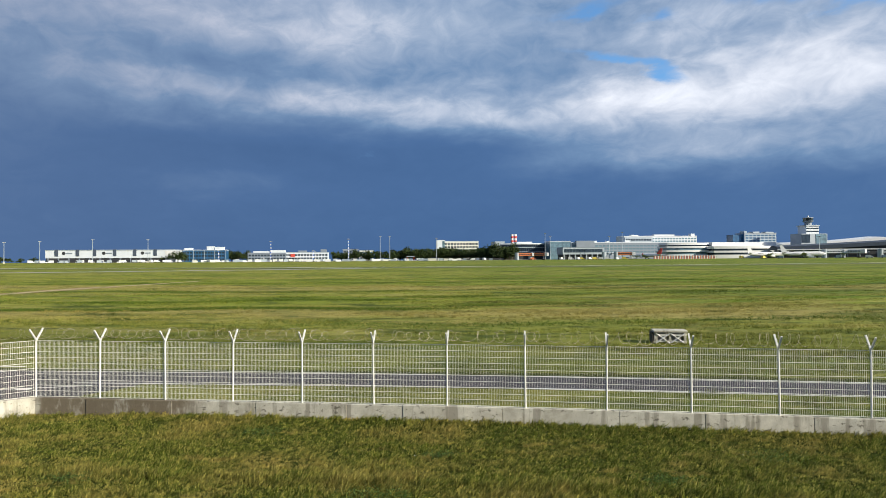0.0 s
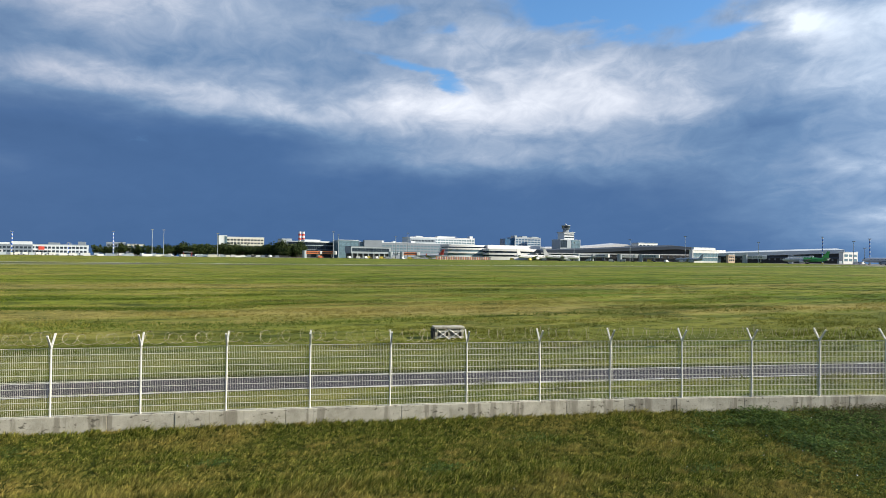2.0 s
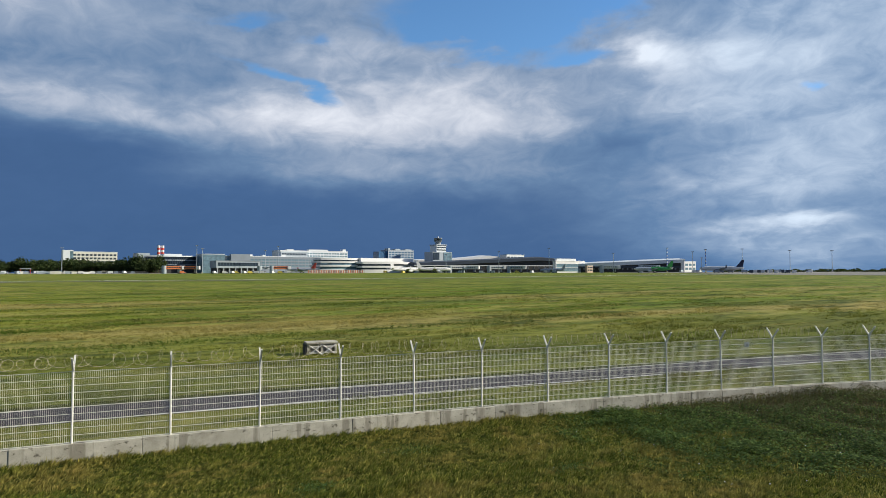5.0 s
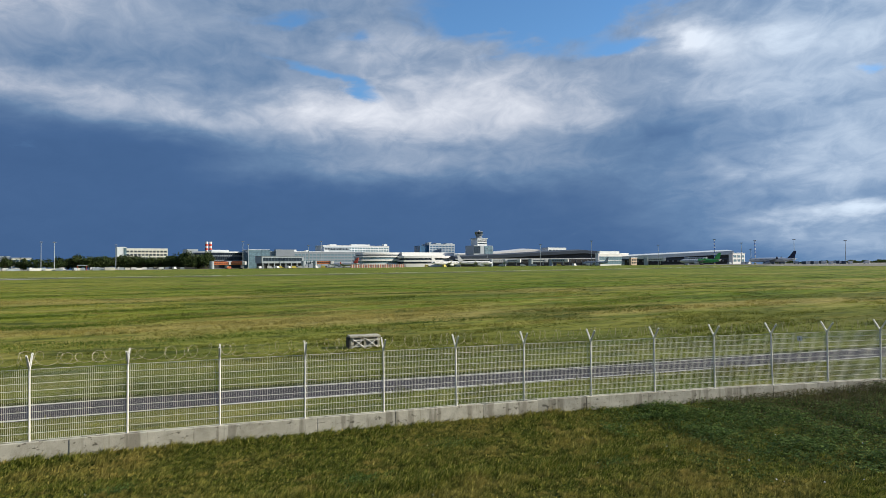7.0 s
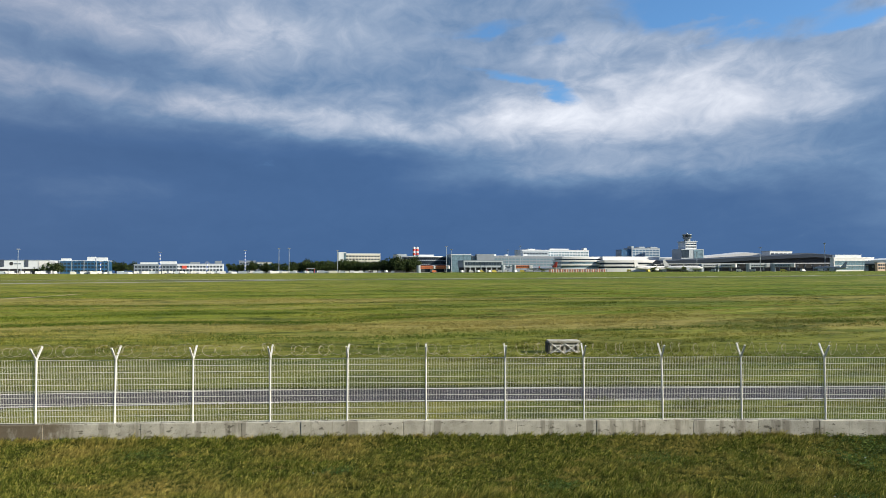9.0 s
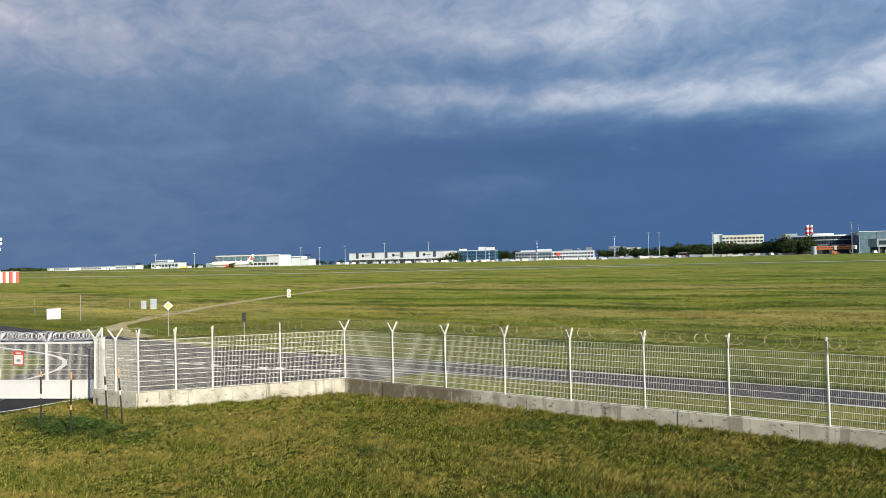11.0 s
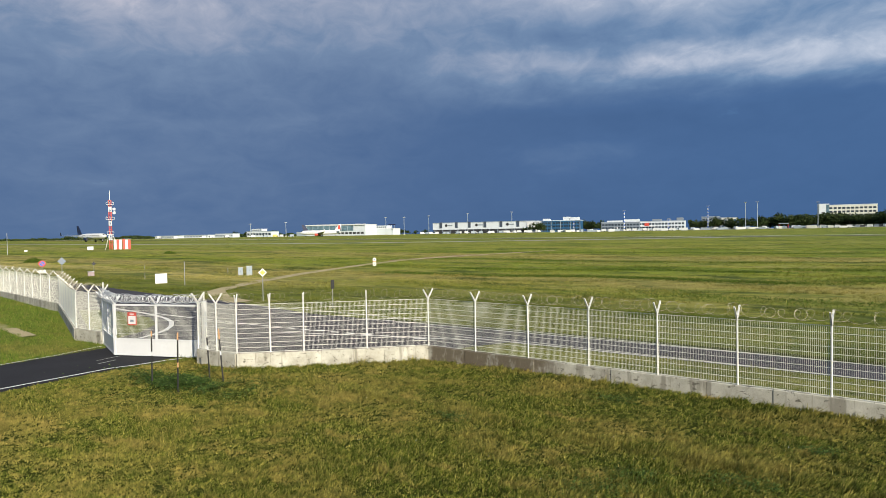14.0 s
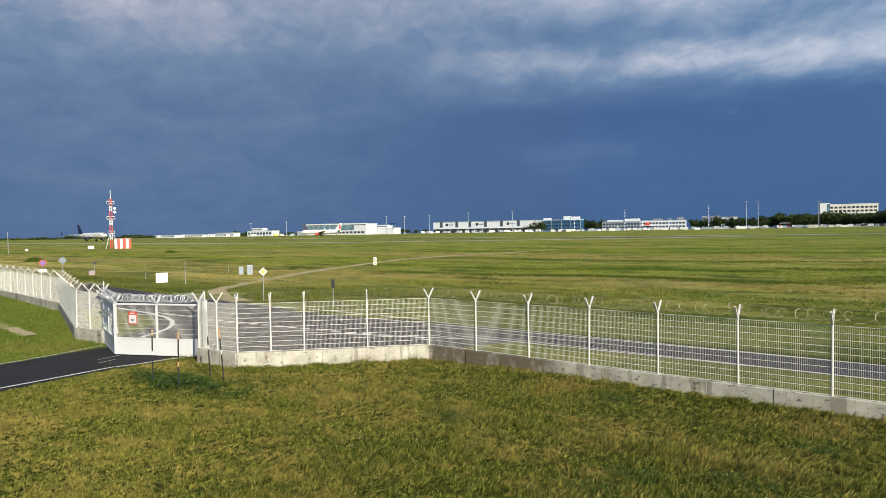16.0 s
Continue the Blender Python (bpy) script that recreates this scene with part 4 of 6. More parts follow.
marker_board(-67.1, 45.9, 1.3, 1.12, WHITE, "white blank marker board standing in rough grass", False)
marker_board(-223, 125.1, 1.9, 1.1, WHITE, "white marker board far out in the grass")
marker_board(-227, 105.9, 0.9, 0.5, WHITE, "small white runway marker board in the grass")
marker_board(-88.8, 49.8, 0.8, 0.6, PINKISH, "low weathered pinkish cable cover in the dry grass", False, 0.7, "cable_cover")


def cabinet(x, y, turn, label, size):
    g = thing("switch_cabinet", label, "cabinet", at=pose(x, y, gz(x, y), 0, 0, turn))
    g.scale = (size, size, size)
    part("plinth", soft_box(-0.5, 0.5, -0.3, 0.3, -0.1, 0.15, 0.02), CONCRETE, g)
    part("body", soft_box(-0.45, 0.45, -0.26, 0.26, 0.15, 1.55, 0.02), PALE_GREY, g)
    part("lid", soft_box(-0.5, 0.5, -0.31, 0.31, 1.55, 1.61, 0.015), WHITE, g)
    for s in (-1, 1):
        dd = part("door", soft_box(-0.42 if s < 0 else 0.01, -0.01 if s < 0 else 0.42, -0.28, -0.255, 0.2, 1.5, 0.006), PALE_GREY, g)
        part("handle", soft_box(s * 0.05 - 0.012, s * 0.05 + 0.012, -0.31, -0.28, 0.8, 0.98, 0.004), DARK, dd)
    return g


cabinet(-67.2, 59.3, 42, "pale grey switch cabinet in the field", 0.8)
cabinet(-68.6, 59.0, 42, "narrow white switch cabinet beside another", 0.66)


def distance_box(x, y):
    g = thing("marker_pillar", "white pillar with a round white lamp on top", "marker pillar", at=pose(x, y, gz(x, y), 0, 0, 38))
    g.scale = (0.8, 0.8, 0.8)
    part("body", soft_box(-0.36, 0.36, -0.3, 0.3, -0.1, 0.75, 0.04), CREAM, g)
    part("neck", soft_box(-0.36, 0.36, -0.25, 0.25, 0.75, 0.95, 0.02), TAN, g, "tan band")
    part("head", lathe(bmesh.new(), [(0.34, -0.12), (0.40, -0.06), (0.40, 0.06), (0.34, 0.12)], 20, pose(0, 0, 1.28, 90, 0, 0)), WHITE, g)
    part("dial", lathe(bmesh.new(), [(0.17, 0), (0.17, 0.02)], 16, pose(0, -0.121, 1.28, 90, 0, 0)), GREY_WALL, g, "grey disc on the round head")
    part("text_bar", boxed(-0.16, 0.16, -0.312, -0.298, 0.3, 0.42), DARK, g)
    return g


distance_box(-63.8, 82.7)


def thin_pole(x, y, h, r, label):
    g = thing("field_pole", label, "pole", at=pose(x, y, gz(x, y)))
    part("shaft", tube(bmesh.new(), (0, 0, -0.3), (0, 0, h), r, r * 0.8, 8), STEEL, g)
    part("cap", tube(bmesh.new(), (0, 0, h), (0, 0, h + 0.06), r * 1.5, r * 1.2, 8), DARK, g)
    return g


thin_pole(-62.2, 45.5, 2.7, 0.04, "thin grey wooden pole in dry grass")
thin_pole(-208, 92, 6.5, 0.09, "pale slender pole out on the field")
for px, py in ((-95, 62), (-73, 60.5), (-75, 49)):
    thin_pole(px, py, 0.8, 0.03, "short dark marker peg in the grass")


def concrete_block():
    """Old braced concrete platform half sunk in the long grass beyond the road."""
    g = thing("concrete_platform", "weathered pale concrete platform with crossed braces in long grass", "platform", at=pose(14.72, 41.0, 0, 0, 0, -9))
    part("top_slab", soft_box(-1.05, 1.05, -0.6, 0.55, 0.74, 0.86, 0.02), CONCRETE, g)
    part("back_panel", soft_box(-0.95, 0.95, 0.30, 0.36, -0.1, 0.74, 0.012), CREAM, g)
    for x0 in (-1.0, -0.08, 0.84):
        part("support", soft_box(x0, x0 + 0.15, -0.5, 0.5, -0.1, 0.74, 0.015), CONCRETE, g)
    for x0, x1 in ((-0.9, -0.02), (0.0, 0.88)):
        for za, zb in ((0.04, 0.68), (0.68, 0.04)):
            part("brace", tube(bmesh.new(), (x0, -0.52, za), (x1, -0.52, zb), 0.035, 0.035, 6), WHITE, g)
    for z in (0.10, 0.52):
        part("plank", soft_box(-1.0, 1.0, -0.50, -0.45, z, z + 0.10, 0.01), CREAM, g)
    part("side_panel", soft_box(-1.14, -1.05, -0.5, 0.5, 0.0, 0.74, 0.02), RUBBER, g, "black side panel")
    return g


concrete_block()
sgn = thing("distance_plate", "small white number plate on a peg beside the road", "sign", at=pose(39.6, 26.3, 0, 0, 0, -56))
sgn.scale = (0.85, 0.85, 0.85)
part("plate", soft_box(-0.17, 0.17, -0.02, 0.02, 0.45, 0.86, 0.01), WHITE, sgn)
part("peg", tube(bmesh.new(), (0, 0.04, -0.1), (0, 0.04, 0.5), 0.025, 0.025, 8), STEEL, sgn)
part("text_bar", boxed(-0.05, 0.05, -0.026, -0.0195, 0.58, 0.74), DARK, sgn)


def mast():
    """Red and white lattice mast with platforms and aerials, a shelter of striped screens at its foot."""
    m = bearing(-59.25, 265)
    g = thing("radio_mast", "red and white lattice radio mast with platforms and aerials", "mast", at=m)
    s, z, i = 0.44, 0.0, 0
    while z < 18.4:
        z1 = min(z + (3.4 if i % 2 == 0 else 1.9), 18.4)
        bm = bmesh.new()
        for sx in (-s, s):
            for sy in (-s, s):
                tube(bm, (sx, sy, z), (sx, sy, z1), 0.11, 0.11, 6)
        for k in range(4):
            a, b = z + (z1 - z) * k / 4, z + (z1 - z) * (k + 1) / 4
            for y in (-s, s):
                tube(bm, (-s, y, a), (s, y, b), 0.065, 0.065, 5)
                tube(bm, (s, y, a), (-s, y, b), 0.065, 0.065, 5)
            for x in (-s, s):
                tube(bm, (x, -s, a), (x, s, b), 0.065, 0.065, 5)
        part("lattice_section", bm, RED if i % 2 == 0 else WHITE, g)
        z, i = z1, i + 1
    for zz, w in ((10.9, 1.35), (16.5, 1.2), (5.5, 1.1)):
        part("platform", soft_box(-w, w, -1.0, 1.0, zz, zz + 0.18, 0.03), WHITE, g)
        rail = bmesh.new()
        for y in (-1.2, 1.2):
            tube(rail, (-w, y, zz + 1.1), (w, y, zz + 1.1), 0.06, 0.06, 6)
        for x in (-w, 0, w):
            for y in (-1.2, 1.2):
                tube(rail, (x, y, zz + 0.2), (x, y, zz + 1.1), 0.05, 0.05, 6)
        part("railing", rail, WHITE, g)
    part("aerial", tube(bmesh.new(), (0, 0, 18.4), (0, 0, 21.9), 0.16, 0.10, 10), WHITE, g, "white rod aerial")
    for zz in (13.6, 15.0):
        part("dish", lathe(bmesh.new(), [(0.1, 0), (0.5, 0.22), (0.55, 0.3)], 14, pose(1.25, -0.4, zz, 90, 0, 20)), WHITE, g)
    for x in (-1.8, 2.4):
        part("stay", tube(bmesh.new(), (x, 0, 0), (x * 0.3, 0, 5.5), 0.12, 0.1, 6), WHITE if x > 0 else CREAM, g)
    sc = thing("blast_screen", "red and white striped screen hut at the mast foot", "screen", at=bearing(-58.45, 262))
    sc.scale = (0.80, 0.80, 0.86)
    for i in range(6):
        x0 = -3.4 + i * 1.12 + (0.25 if i > 2 else 0)
        part("panel", soft_box(x0, x0 + 1.10, -0.3 - (0.15 if i % 2 else 0), 1.6, 0, 4.2 if i != 3 else 4.4, 0.03), RED if i % 2 == 1 else WHITE, sc)
    part("roof", soft_box(-3.45, 3.75, -0.2, 1.7, 4.4, 4.52, 0.03), PALE_GREY, sc)


mast()


# ---------------------------------------------------------------- grass and weeds
def inside(px, py, poly):
    res = np.zeros(len(px), bool)
    j = len(poly) - 1
    for i in range(len(poly)):
        (xi, yi), (xj, yj) = poly[i], poly[j]
        hit = ((yi > py) != (yj > py)) & (px < (xj - xi) * (py - yi) / (yj - yi + 1e-12) + xi)
        res ^= hit
        j = i
    return res


def line_distance(px, py, pts):
    best = np.full(len(px), 1e9)
    for (ax, ay), (bx, by) in zip(pts, pts[1:]):
        dx, dy = bx - ax, by - ay
        t = np.clip(((px - ax) * dx + (py - ay) * dy) / (dx * dx + dy * dy), 0, 1)
        best = np.minimum(best, np.hypot(px - ax - t * dx, py - ay - t * dy))
    return best


RNG = np.random.default_rng(7)
LAWN = [(-31.0, 2), (-31.0, 18), *LEFT_SHORT, *LEFT_LONG[1:], *LEFT_FAR[1:], (-90, 2)]
LAWN_MAIN = [(60, 2), *MAIN[::-1], *SIDE[1:], *SHORT[1:], (-24.3, 18.2), (-25.2, 15.8), (-25.6, 11), (-25.5, 2)]
WEED_AREA = [(17.6, 18.3), (21, 17.3), (28.2, 15.1), (38, 11.9), (40, 5), (24, 6.5), (17.5, 9.0), (14.8, 12.0), (15.2, 14.6)]
PAVED = [(-15.9, 24.3), (-13.4, 28.5), (-18, 31.6), (-26, 31.4), (-43, 36.2), (-58, 38.0), (-100, 46), (-120, 44), (-66.5, 29.7), (-51.5, 26.2), (-36, 19.2), (-33, 19.1), (-28.6, 17.3), (-24.2, 18.7), (-22.2, 18.9)]
TRACK_LINE = [(-42, 36.3), (-52.5, 42), (-61.2, 61.5), (-66.6, 82), (-69.5, 100), (-68, 114), (-64, 128)]


def scatter(n, r0, r1, az0, az1, power):
    """Points over a sector about the mound, denser near by."""
    u = RNG.random(n)
    r = (r0 ** power + u * (r1 ** power - r0 ** power)) ** (1 / power)
    a = np.radians(RNG.uniform(az0, az1, n))
    return r * np.sin(a), r * np.cos(a)


def clumpy(x, y, scale, seed):
    """A cheap smooth random field in 0..1, for thick and thin growth."""
    v = np.zeros_like(x)
    g = np.random.default_rng(seed)
    for k in range(14):
        ang, f, ph = g.uniform(0, 6.28), scale * g.uniform(0.5, 2.2), g.uniform(0, 6.28)
        v += np.sin((x * np.cos(ang) + y * np.sin(ang)) * f + ph)
    return 1 / (1 + np.exp(-v * 0.7))


def blade_mesh(name, x, y, h, w, lean, material, towards=None):
    n = len(x)
    z = ground_np(x, y)
    a = RNG.uniform(0, math.tau, n)
    la = RNG.uniform(0, math.tau, n) if towards is None else towards
    ln = h * lean * RNG.random(n)
    v = np.empty((n, 3, 3))
    v[:, 0] = np.stack([x - np.cos(a) * w / 2, y - np.sin(a) * w / 2, z - 0.01], 1)
    v[:, 1] = np.stack([x + np.cos(a) * w / 2, y + np.sin(a) * w / 2, z - 0.01], 1)
    v[:, 2] = np.stack([x + np.cos(la) * ln, y + np.sin(la) * ln, z + h], 1)
    return raw_mesh(name, v.reshape(-1, 3), 3, material)


def tufts(x, y, per, spread):
    """Each tuft becomes several blades that lean outwards from its heart."""
    n = len(x)
    a = RNG.uniform(0, math.tau, (n, per))
    d = spread[:, None] * np.sqrt(RNG.random((n, per)))
    return (x[:, None] + np.cos(a) * d).ravel(), (y[:, None] + np.sin(a) * d).ravel(), a.ravel()


def lawn():
    x, y = scatter(290000, 10.8, 33.0, -70, 72, 1.1)
    keep = inside(x, y, LAWN_MAIN) & (line_distance(x, y, MAIN) > 0.1) & ~(inside(x, y, WEED_AREA) & (x > 16) & (RNG.random(len(x)) < 0.75))
    x, y = x[keep], y[keep]
    c = clumpy(x, y, 1.2, 3) * 0.3 + clumpy(x, y, 4.5, 4) * 0.3 + clumpy(x * 1.3, y * 0.7, 17.0, 5) * 0.4
    keep = RNG.random(len(x)) < 0.42 + 0.75 * c
    x, y, c = x[keep], y[keep], c[keep]
    size = 0.5 + 1.0 * RNG.random(len(x)) ** 2
    bx, by, ba = tufts(x, y, 8, 0.06 * size)
    # the blades lie over a little with the wind
    bend = np.arctan2(np.sin(ba) - 0.35, np.cos(ba) + 1.1)
    rep = lambda v: np.repeat(v, 8)
    h = rep((0.040 + 0.125 * c * c) * size) * RNG.uniform(0.6, 1.2, len(bx))
    near = np.exp(-line_distance(bx, by, MAIN + SIDE[::-1]) / 0.3)
    ragged = clumpy(bx, by, 3.0, 6)
    h = h * (1 + 0.6 * near) + (0.04 + 0.17 * ragged) * near * RNG.random(len(bx))
    me = blade_mesh("lawn_grass", bx, by, h, 0.025 * RNG.uniform(0.7, 1.5, len(bx)), 1.5, BLADE, bend)
    tagged(new("lawn_grass", me), "short uneven green lawn with dry straw patches", "grass", "", "stuff")
    x, y = scatter(60000, 0.3, 16.0, -180, 180, 1.6)
    keep = ~((np.abs(np.degrees(np.arctan2(x, y))) < 70) & (np.hypot(x, y) > 10.8))
    x, y = x[keep], y[keep]
    bx, by, ba = tufts(x, y, 5, 0.06 * np.ones(len(x)))
    me = blade_mesh("mound_grass", bx, by, RNG.uniform(0.03, 0.10, len(bx)), 0.014 * np.ones(len(bx)), 1.3, BLADE, ba)
    tagged(new("mound_grass", me), "short rough grass on the viewing mound", "grass", "", "stuff")
    x, y = scatter(130000, 26, 75, -70, -56, 1.0)
    keep = inside(x, y, LAWN) & (line_distance(x, y, [(-75, 23.5), (-60, 21.2), (-46, 19.6), (-39, 18.2)]) > 0.1 + 0.5 * clumpy(x, y, 3.0, 51))
    x, y = x[keep], y[keep]
    me = blade_mesh("verge_grass", x, y, RNG.uniform(0.05, 0.16, len(x)), 0.03 * np.ones(len(x)), 0.9, VERGE)
    tagged(new("verge_grass", me), "rough green verge beside the drive", "grass", "", "stuff")


def field():
    x, y = scatter(240000, 21, 260, -68, 70, 0.25)
    keep = ~inside(x, y, LAWN_MAIN) & ~inside(x, y, LAWN) & ~inside(x, y, PAVED) & (y > 5)
    keep &= line_distance(x, y, ROAD_MID) > 1.6
    keep &= line_distance(x, y, [(px + 0.25, py + 1.95) for px, py in ROAD_MID]) > 0.25 + 0.35 * RNG.random(len(x))
    keep &= line_distance(x, y, TRACK_LINE) > 0.75 + 0.5 * np.sin(x * 0.9 + y * 0.6)
    keep &= ~((np.abs(x + 28.5) < 3.2) & (y < 19))
    x, y = x[keep], y[keep]
    c = clumpy(x * 0.3, y, 0.7, 8) * 0.55 + clumpy(x * 0.5, y, 2.2, 9) * 0.45
    keep = RNG.random(len(x)) < 0.10 + 0.95 * c * np.sqrt(c)
    x, y, c = x[keep], y[keep], c[keep]
    r = np.hypot(x, y)
    size = 0.5 + 1.3 * RNG.random(len(x)) ** 2
    bx, by, ba = tufts(x, y, 7, 0.075 * size * (r / 30))
    rep = lambda v: np.repeat(v, 7)
    h = rep((0.035 + 0.26 * c * c) * size * np.clip((270 - r) / 190, 0.30, 1)) * RNG.uniform(0.6, 1.2, len(bx))
    me = blade_mesh("field_grass", bx, by, h, 0.018 * rep(r / 28) * RNG.uniform(0.7, 1.5, len(bx)), 1.2, FIELD, ba)
    tagged(new("field_grass", me), "long rough airfield grass, green with straw-coloured bands", "grass", "", "stuff")


def weeds():
    n = 520000
    x, y = RNG.uniform(14, 40, n), RNG.uniform(5, 19, n)
    keep = inside(x + 4.0 * (clumpy(x, y, 0.9, 31) - 0.5) + RNG.normal(0, 0.7, n), y + 2.6 * (clumpy(x, y, 1.1, 32) - 0.5) + RNG.normal(0, 0.5, n), WEED_AREA) & (line_distance(x, y, MAIN) > 0.15) & inside(x, y, LAWN_MAIN)
    x, y = x[keep], y[keep]
    d = line_distance(x, y, MAIN)
    c = clumpy(x, y, 1.5, 12)
    edge = np.clip(line_distance(x, y, WEED_AREA + WEED_AREA[:1]) / 2.2 * (0.4 + 1.2 * clumpy(x, y, 2.2, 41)), 0.0, 1)
    tall = np.clip((x - 17.5) / 7, 0, 1) * np.exp(-d / 2.6)
    keep = RNG.random(len(x)) < 0.06 + 0.78 * np.sqrt(c) * np.maximum(edge, np.where(d < 1.6, 1, 0))
    x, y, c, tall, edge = x[keep], y[keep], c[keep], tall[keep], edge[keep]
    top = 0.09 + 0.15 * c + 0.25 * tall * (0.6 + 0.5 * c)
    z = ground_np(x, y) + top * RNG.uniform(0.25, 1.0, len(x))
    n = len(x)
    s = RNG.uniform(0.025, 0.05, n)
    a = RNG.uniform(0, math.tau, n)
    t = RNG.uniform(-0.7, 0.7, n)
    u = np.stack([np.cos(a), np.sin(a), np.sin(t) * 0.6], 1)
    v = np.stack([-np.sin(a), np.cos(a), RNG.uniform(-0.5, 0.5, n)], 1)
    c0 = np.stack([x, y, z], 1)
    q = np.stack([c0 - u * s[:, None], c0 + v * s[:, None] * 0.6, c0 + u * s[:, None] * 1.1, c0 - v * s[:, None] * 0.6], 1)
    me = raw_mesh("weed_bed", q.reshape(-1, 3), 4, WEED)
    tagged(new("weed_bed", me), "dense dark green broad-leaved weeds on the bank", "weeds", "", "stuff")
    n = 55000
    x, y = RNG.uniform(17.5, 40, n), RNG.uniform(8, 18.5, n)
    d = line_distance(x, y, MAIN)
    keep = inside(x, y, WEED_AREA) & (d > 0.15) & (RNG.random(n) < np.exp(-d / 2.2) * np.clip((x - 17.5) / 5, 0, 1))
    x, y = x[keep], y[keep]
    h = np.clip((x - 17) / 8, 0.25, 1) * RNG.uniform(0.18, 0.50, len(x))
    me = blade_mesh("weed_stalks", x, y, h, 0.022 * np.ones(len(x)), 0.35, STALK)
    tagged(new("weed_stalks", me), "brownish dry seed stalks over the weeds by the wall", "weeds", "", "stuff")
    n = 120000
    x, y = RNG.uniform(18.5, 40, n), RNG.uniform(6, 18.5, n)
    d = line_distance(x, y, MAIN)
    c = clumpy(x, y, 1.5, 12)
    tall = np.clip((x - 17.5) / 7, 0, 1) * np.exp(-d / 2.6)
    keep = inside(x, y, WEED_AREA) & inside(x, y, LAWN_MAIN) & (d > 0.15) & (RNG.random(n) < np.exp(-d / 3.0) * np.clip((x - 18.5) / 5, 0, 1))
    x, y, c, tall = x[keep], y[keep], c[keep], tall[keep]
    n = len(x)
    z = ground_np(x, y) + (0.11 + 0.15 * c + 0.28 * tall * (0.6 + 0.5 * c)) * RNG.uniform(0.75, 1.12, n)
    a = RNG.uniform(0, math.tau, n)
    sz = RNG.uniform(0.012, 0.026, n)[:, None]
    u, v = np.stack([np.cos(a), np.sin(a), RNG.uniform(-0.6, 0.6, n)], 1) * sz, np.stack([-np.sin(a) * 0.5, np.cos(a) * 0.5, 0.9 + 0 * a], 1) * sz
    c0 = np.stack([x, y, z], 1)
    q = np.stack([c0 - u, c0 + v, c0 + u, c0 - v], 1)
    tagged(new("seed_heads", raw_mesh("seed_heads", q.reshape(-1, 3), 4, STALK)), "brown seed heads on the tall weeds by the wall", "weeds", "", "stuff")
    n = 60
    x, y = RNG.uniform(14, 27, n), RNG.uniform(9, 17, n)
    a = RNG.uniform(0, math.tau, n)
    c0 = np.stack([x, y, ground_np(x, y) + 0.16], 1)
    u, v = np.stack([np.cos(a), np.sin(a), 0.3 + 0 * a], 1) * 0.022, np.stack([-np.sin(a), np.cos(a), 0.5 + 0 * a], 1) * 0.022
    q = np.stack([c0 - u, c0 + v, c0 + u, c0 - v], 1)
    tagged(new("wild_flowers", raw_mesh("wild_flowers", q.reshape(-1, 3), 4, WHITE)), "scattered tiny white flowers among the weeds", "flowers", "", "stuff")
    # weeds round the stakes and at the foot of the wall
    # dark green clumps and daisies scattered over the lawn
    spots = [(-3.6, 14.0, 0.35), (-1.6, 14.7, 0.45), (-4.2, 12.9, 0.5), (-5.9, 20.0, 0.5), (-0.2, 17.6, 0.3), (5.5, 15.5, 0.4), (9.0, 17.2, 0.5), (-9.5, 16.0, 0.3), (3.0, 13.0, 0.35), (12.0, 13.5, 0.4)]
    x, y = (np.concatenate([RNG.normal(p[k], p[2] * (1.0, 0.6)[k], 700) for p in spots]) for k in (0, 1))
    n = len(x)
    sz = RNG.uniform(0.015, 0.035, n)[:, None]
    a = RNG.uniform(0, math.tau, n)
    u = np.stack([np.cos(a), np.sin(a), RNG.uniform(-0.4, 0.4, n)], 1) * sz
    v = np.stack([-np.sin(a), np.cos(a), RNG.uniform(-0.4, 0.4, n)], 1) * sz * 0.6
    c0 = np.stack([x, y, ground_np(x, y) + RNG.uniform(0.03, 0.13, n)], 1)
    q = np.stack([c0 - u, c0 + v, c0 + u, c0 - v], 1)
    tagged(new("clover_clumps", raw_mesh("clover_clumps", q.reshape(-1, 3), 4, WEED)), "dark green leafy clumps scattered over the lawn", "weeds", "", "stuff")
    x, y = RNG.uniform(-14, 14, 45), RNG.uniform(12, 18.5, 45)
    a = RNG.uniform(0, math.tau, 45)
    c0 = np.stack([x, y, ground_np(x, y) + 0.085], 1)
    u, v = np.stack([np.cos(a), np.sin(a), 0.2 + 0 * a], 1) * 0.014, np.stack([-np.sin(a), np.cos(a), 0.5 + 0 * a], 1) * 0.014
    q = np.stack([c0 - u, c0 + v, c0 + u, c0 - v], 1)
    tagged(new("daisies", raw_mesh("daisies", q.reshape(-1, 3), 4, WHITE)), "tiny white daisies dotted over the lawn", "flowers", "", "stuff")
    n = 30000
    ang, rad = RNG.uniform(0, math.tau, n), np.abs(RNG.normal(0, 0.55, n))
    x, y = -20.6 + np.cos(ang) * rad * 3.6, 14.9 + np.sin(ang) * rad * 1.9
    keep = RNG.random(n) < clumpy(x, y, 2.4, 15) ** 1.6
    x, y = x[keep], y[keep]
    z = RNG.uniform(0.04, 0.24, len(x))
    n = len(x)
    s = RNG.uniform(0.02, 0.05, n)
    a = RNG.uniform(0, math.tau, n)
    u = np.stack([np.cos(a), np.sin(a), RNG.uniform(-0.4, 0.4, n)], 1)
    v = np.stack([-np.sin(a), np.cos(a), RNG.uniform(-0.4, 0.4, n)], 1)
    c0 = np.stack([x, y, z], 1)
    q = np.stack([c0 - u * s[:, None], c0 + v * s[:, None] * 0.6, c0 + u * s[:, None] * 1.1, c0 - v * s[:, None] * 0.6], 1)
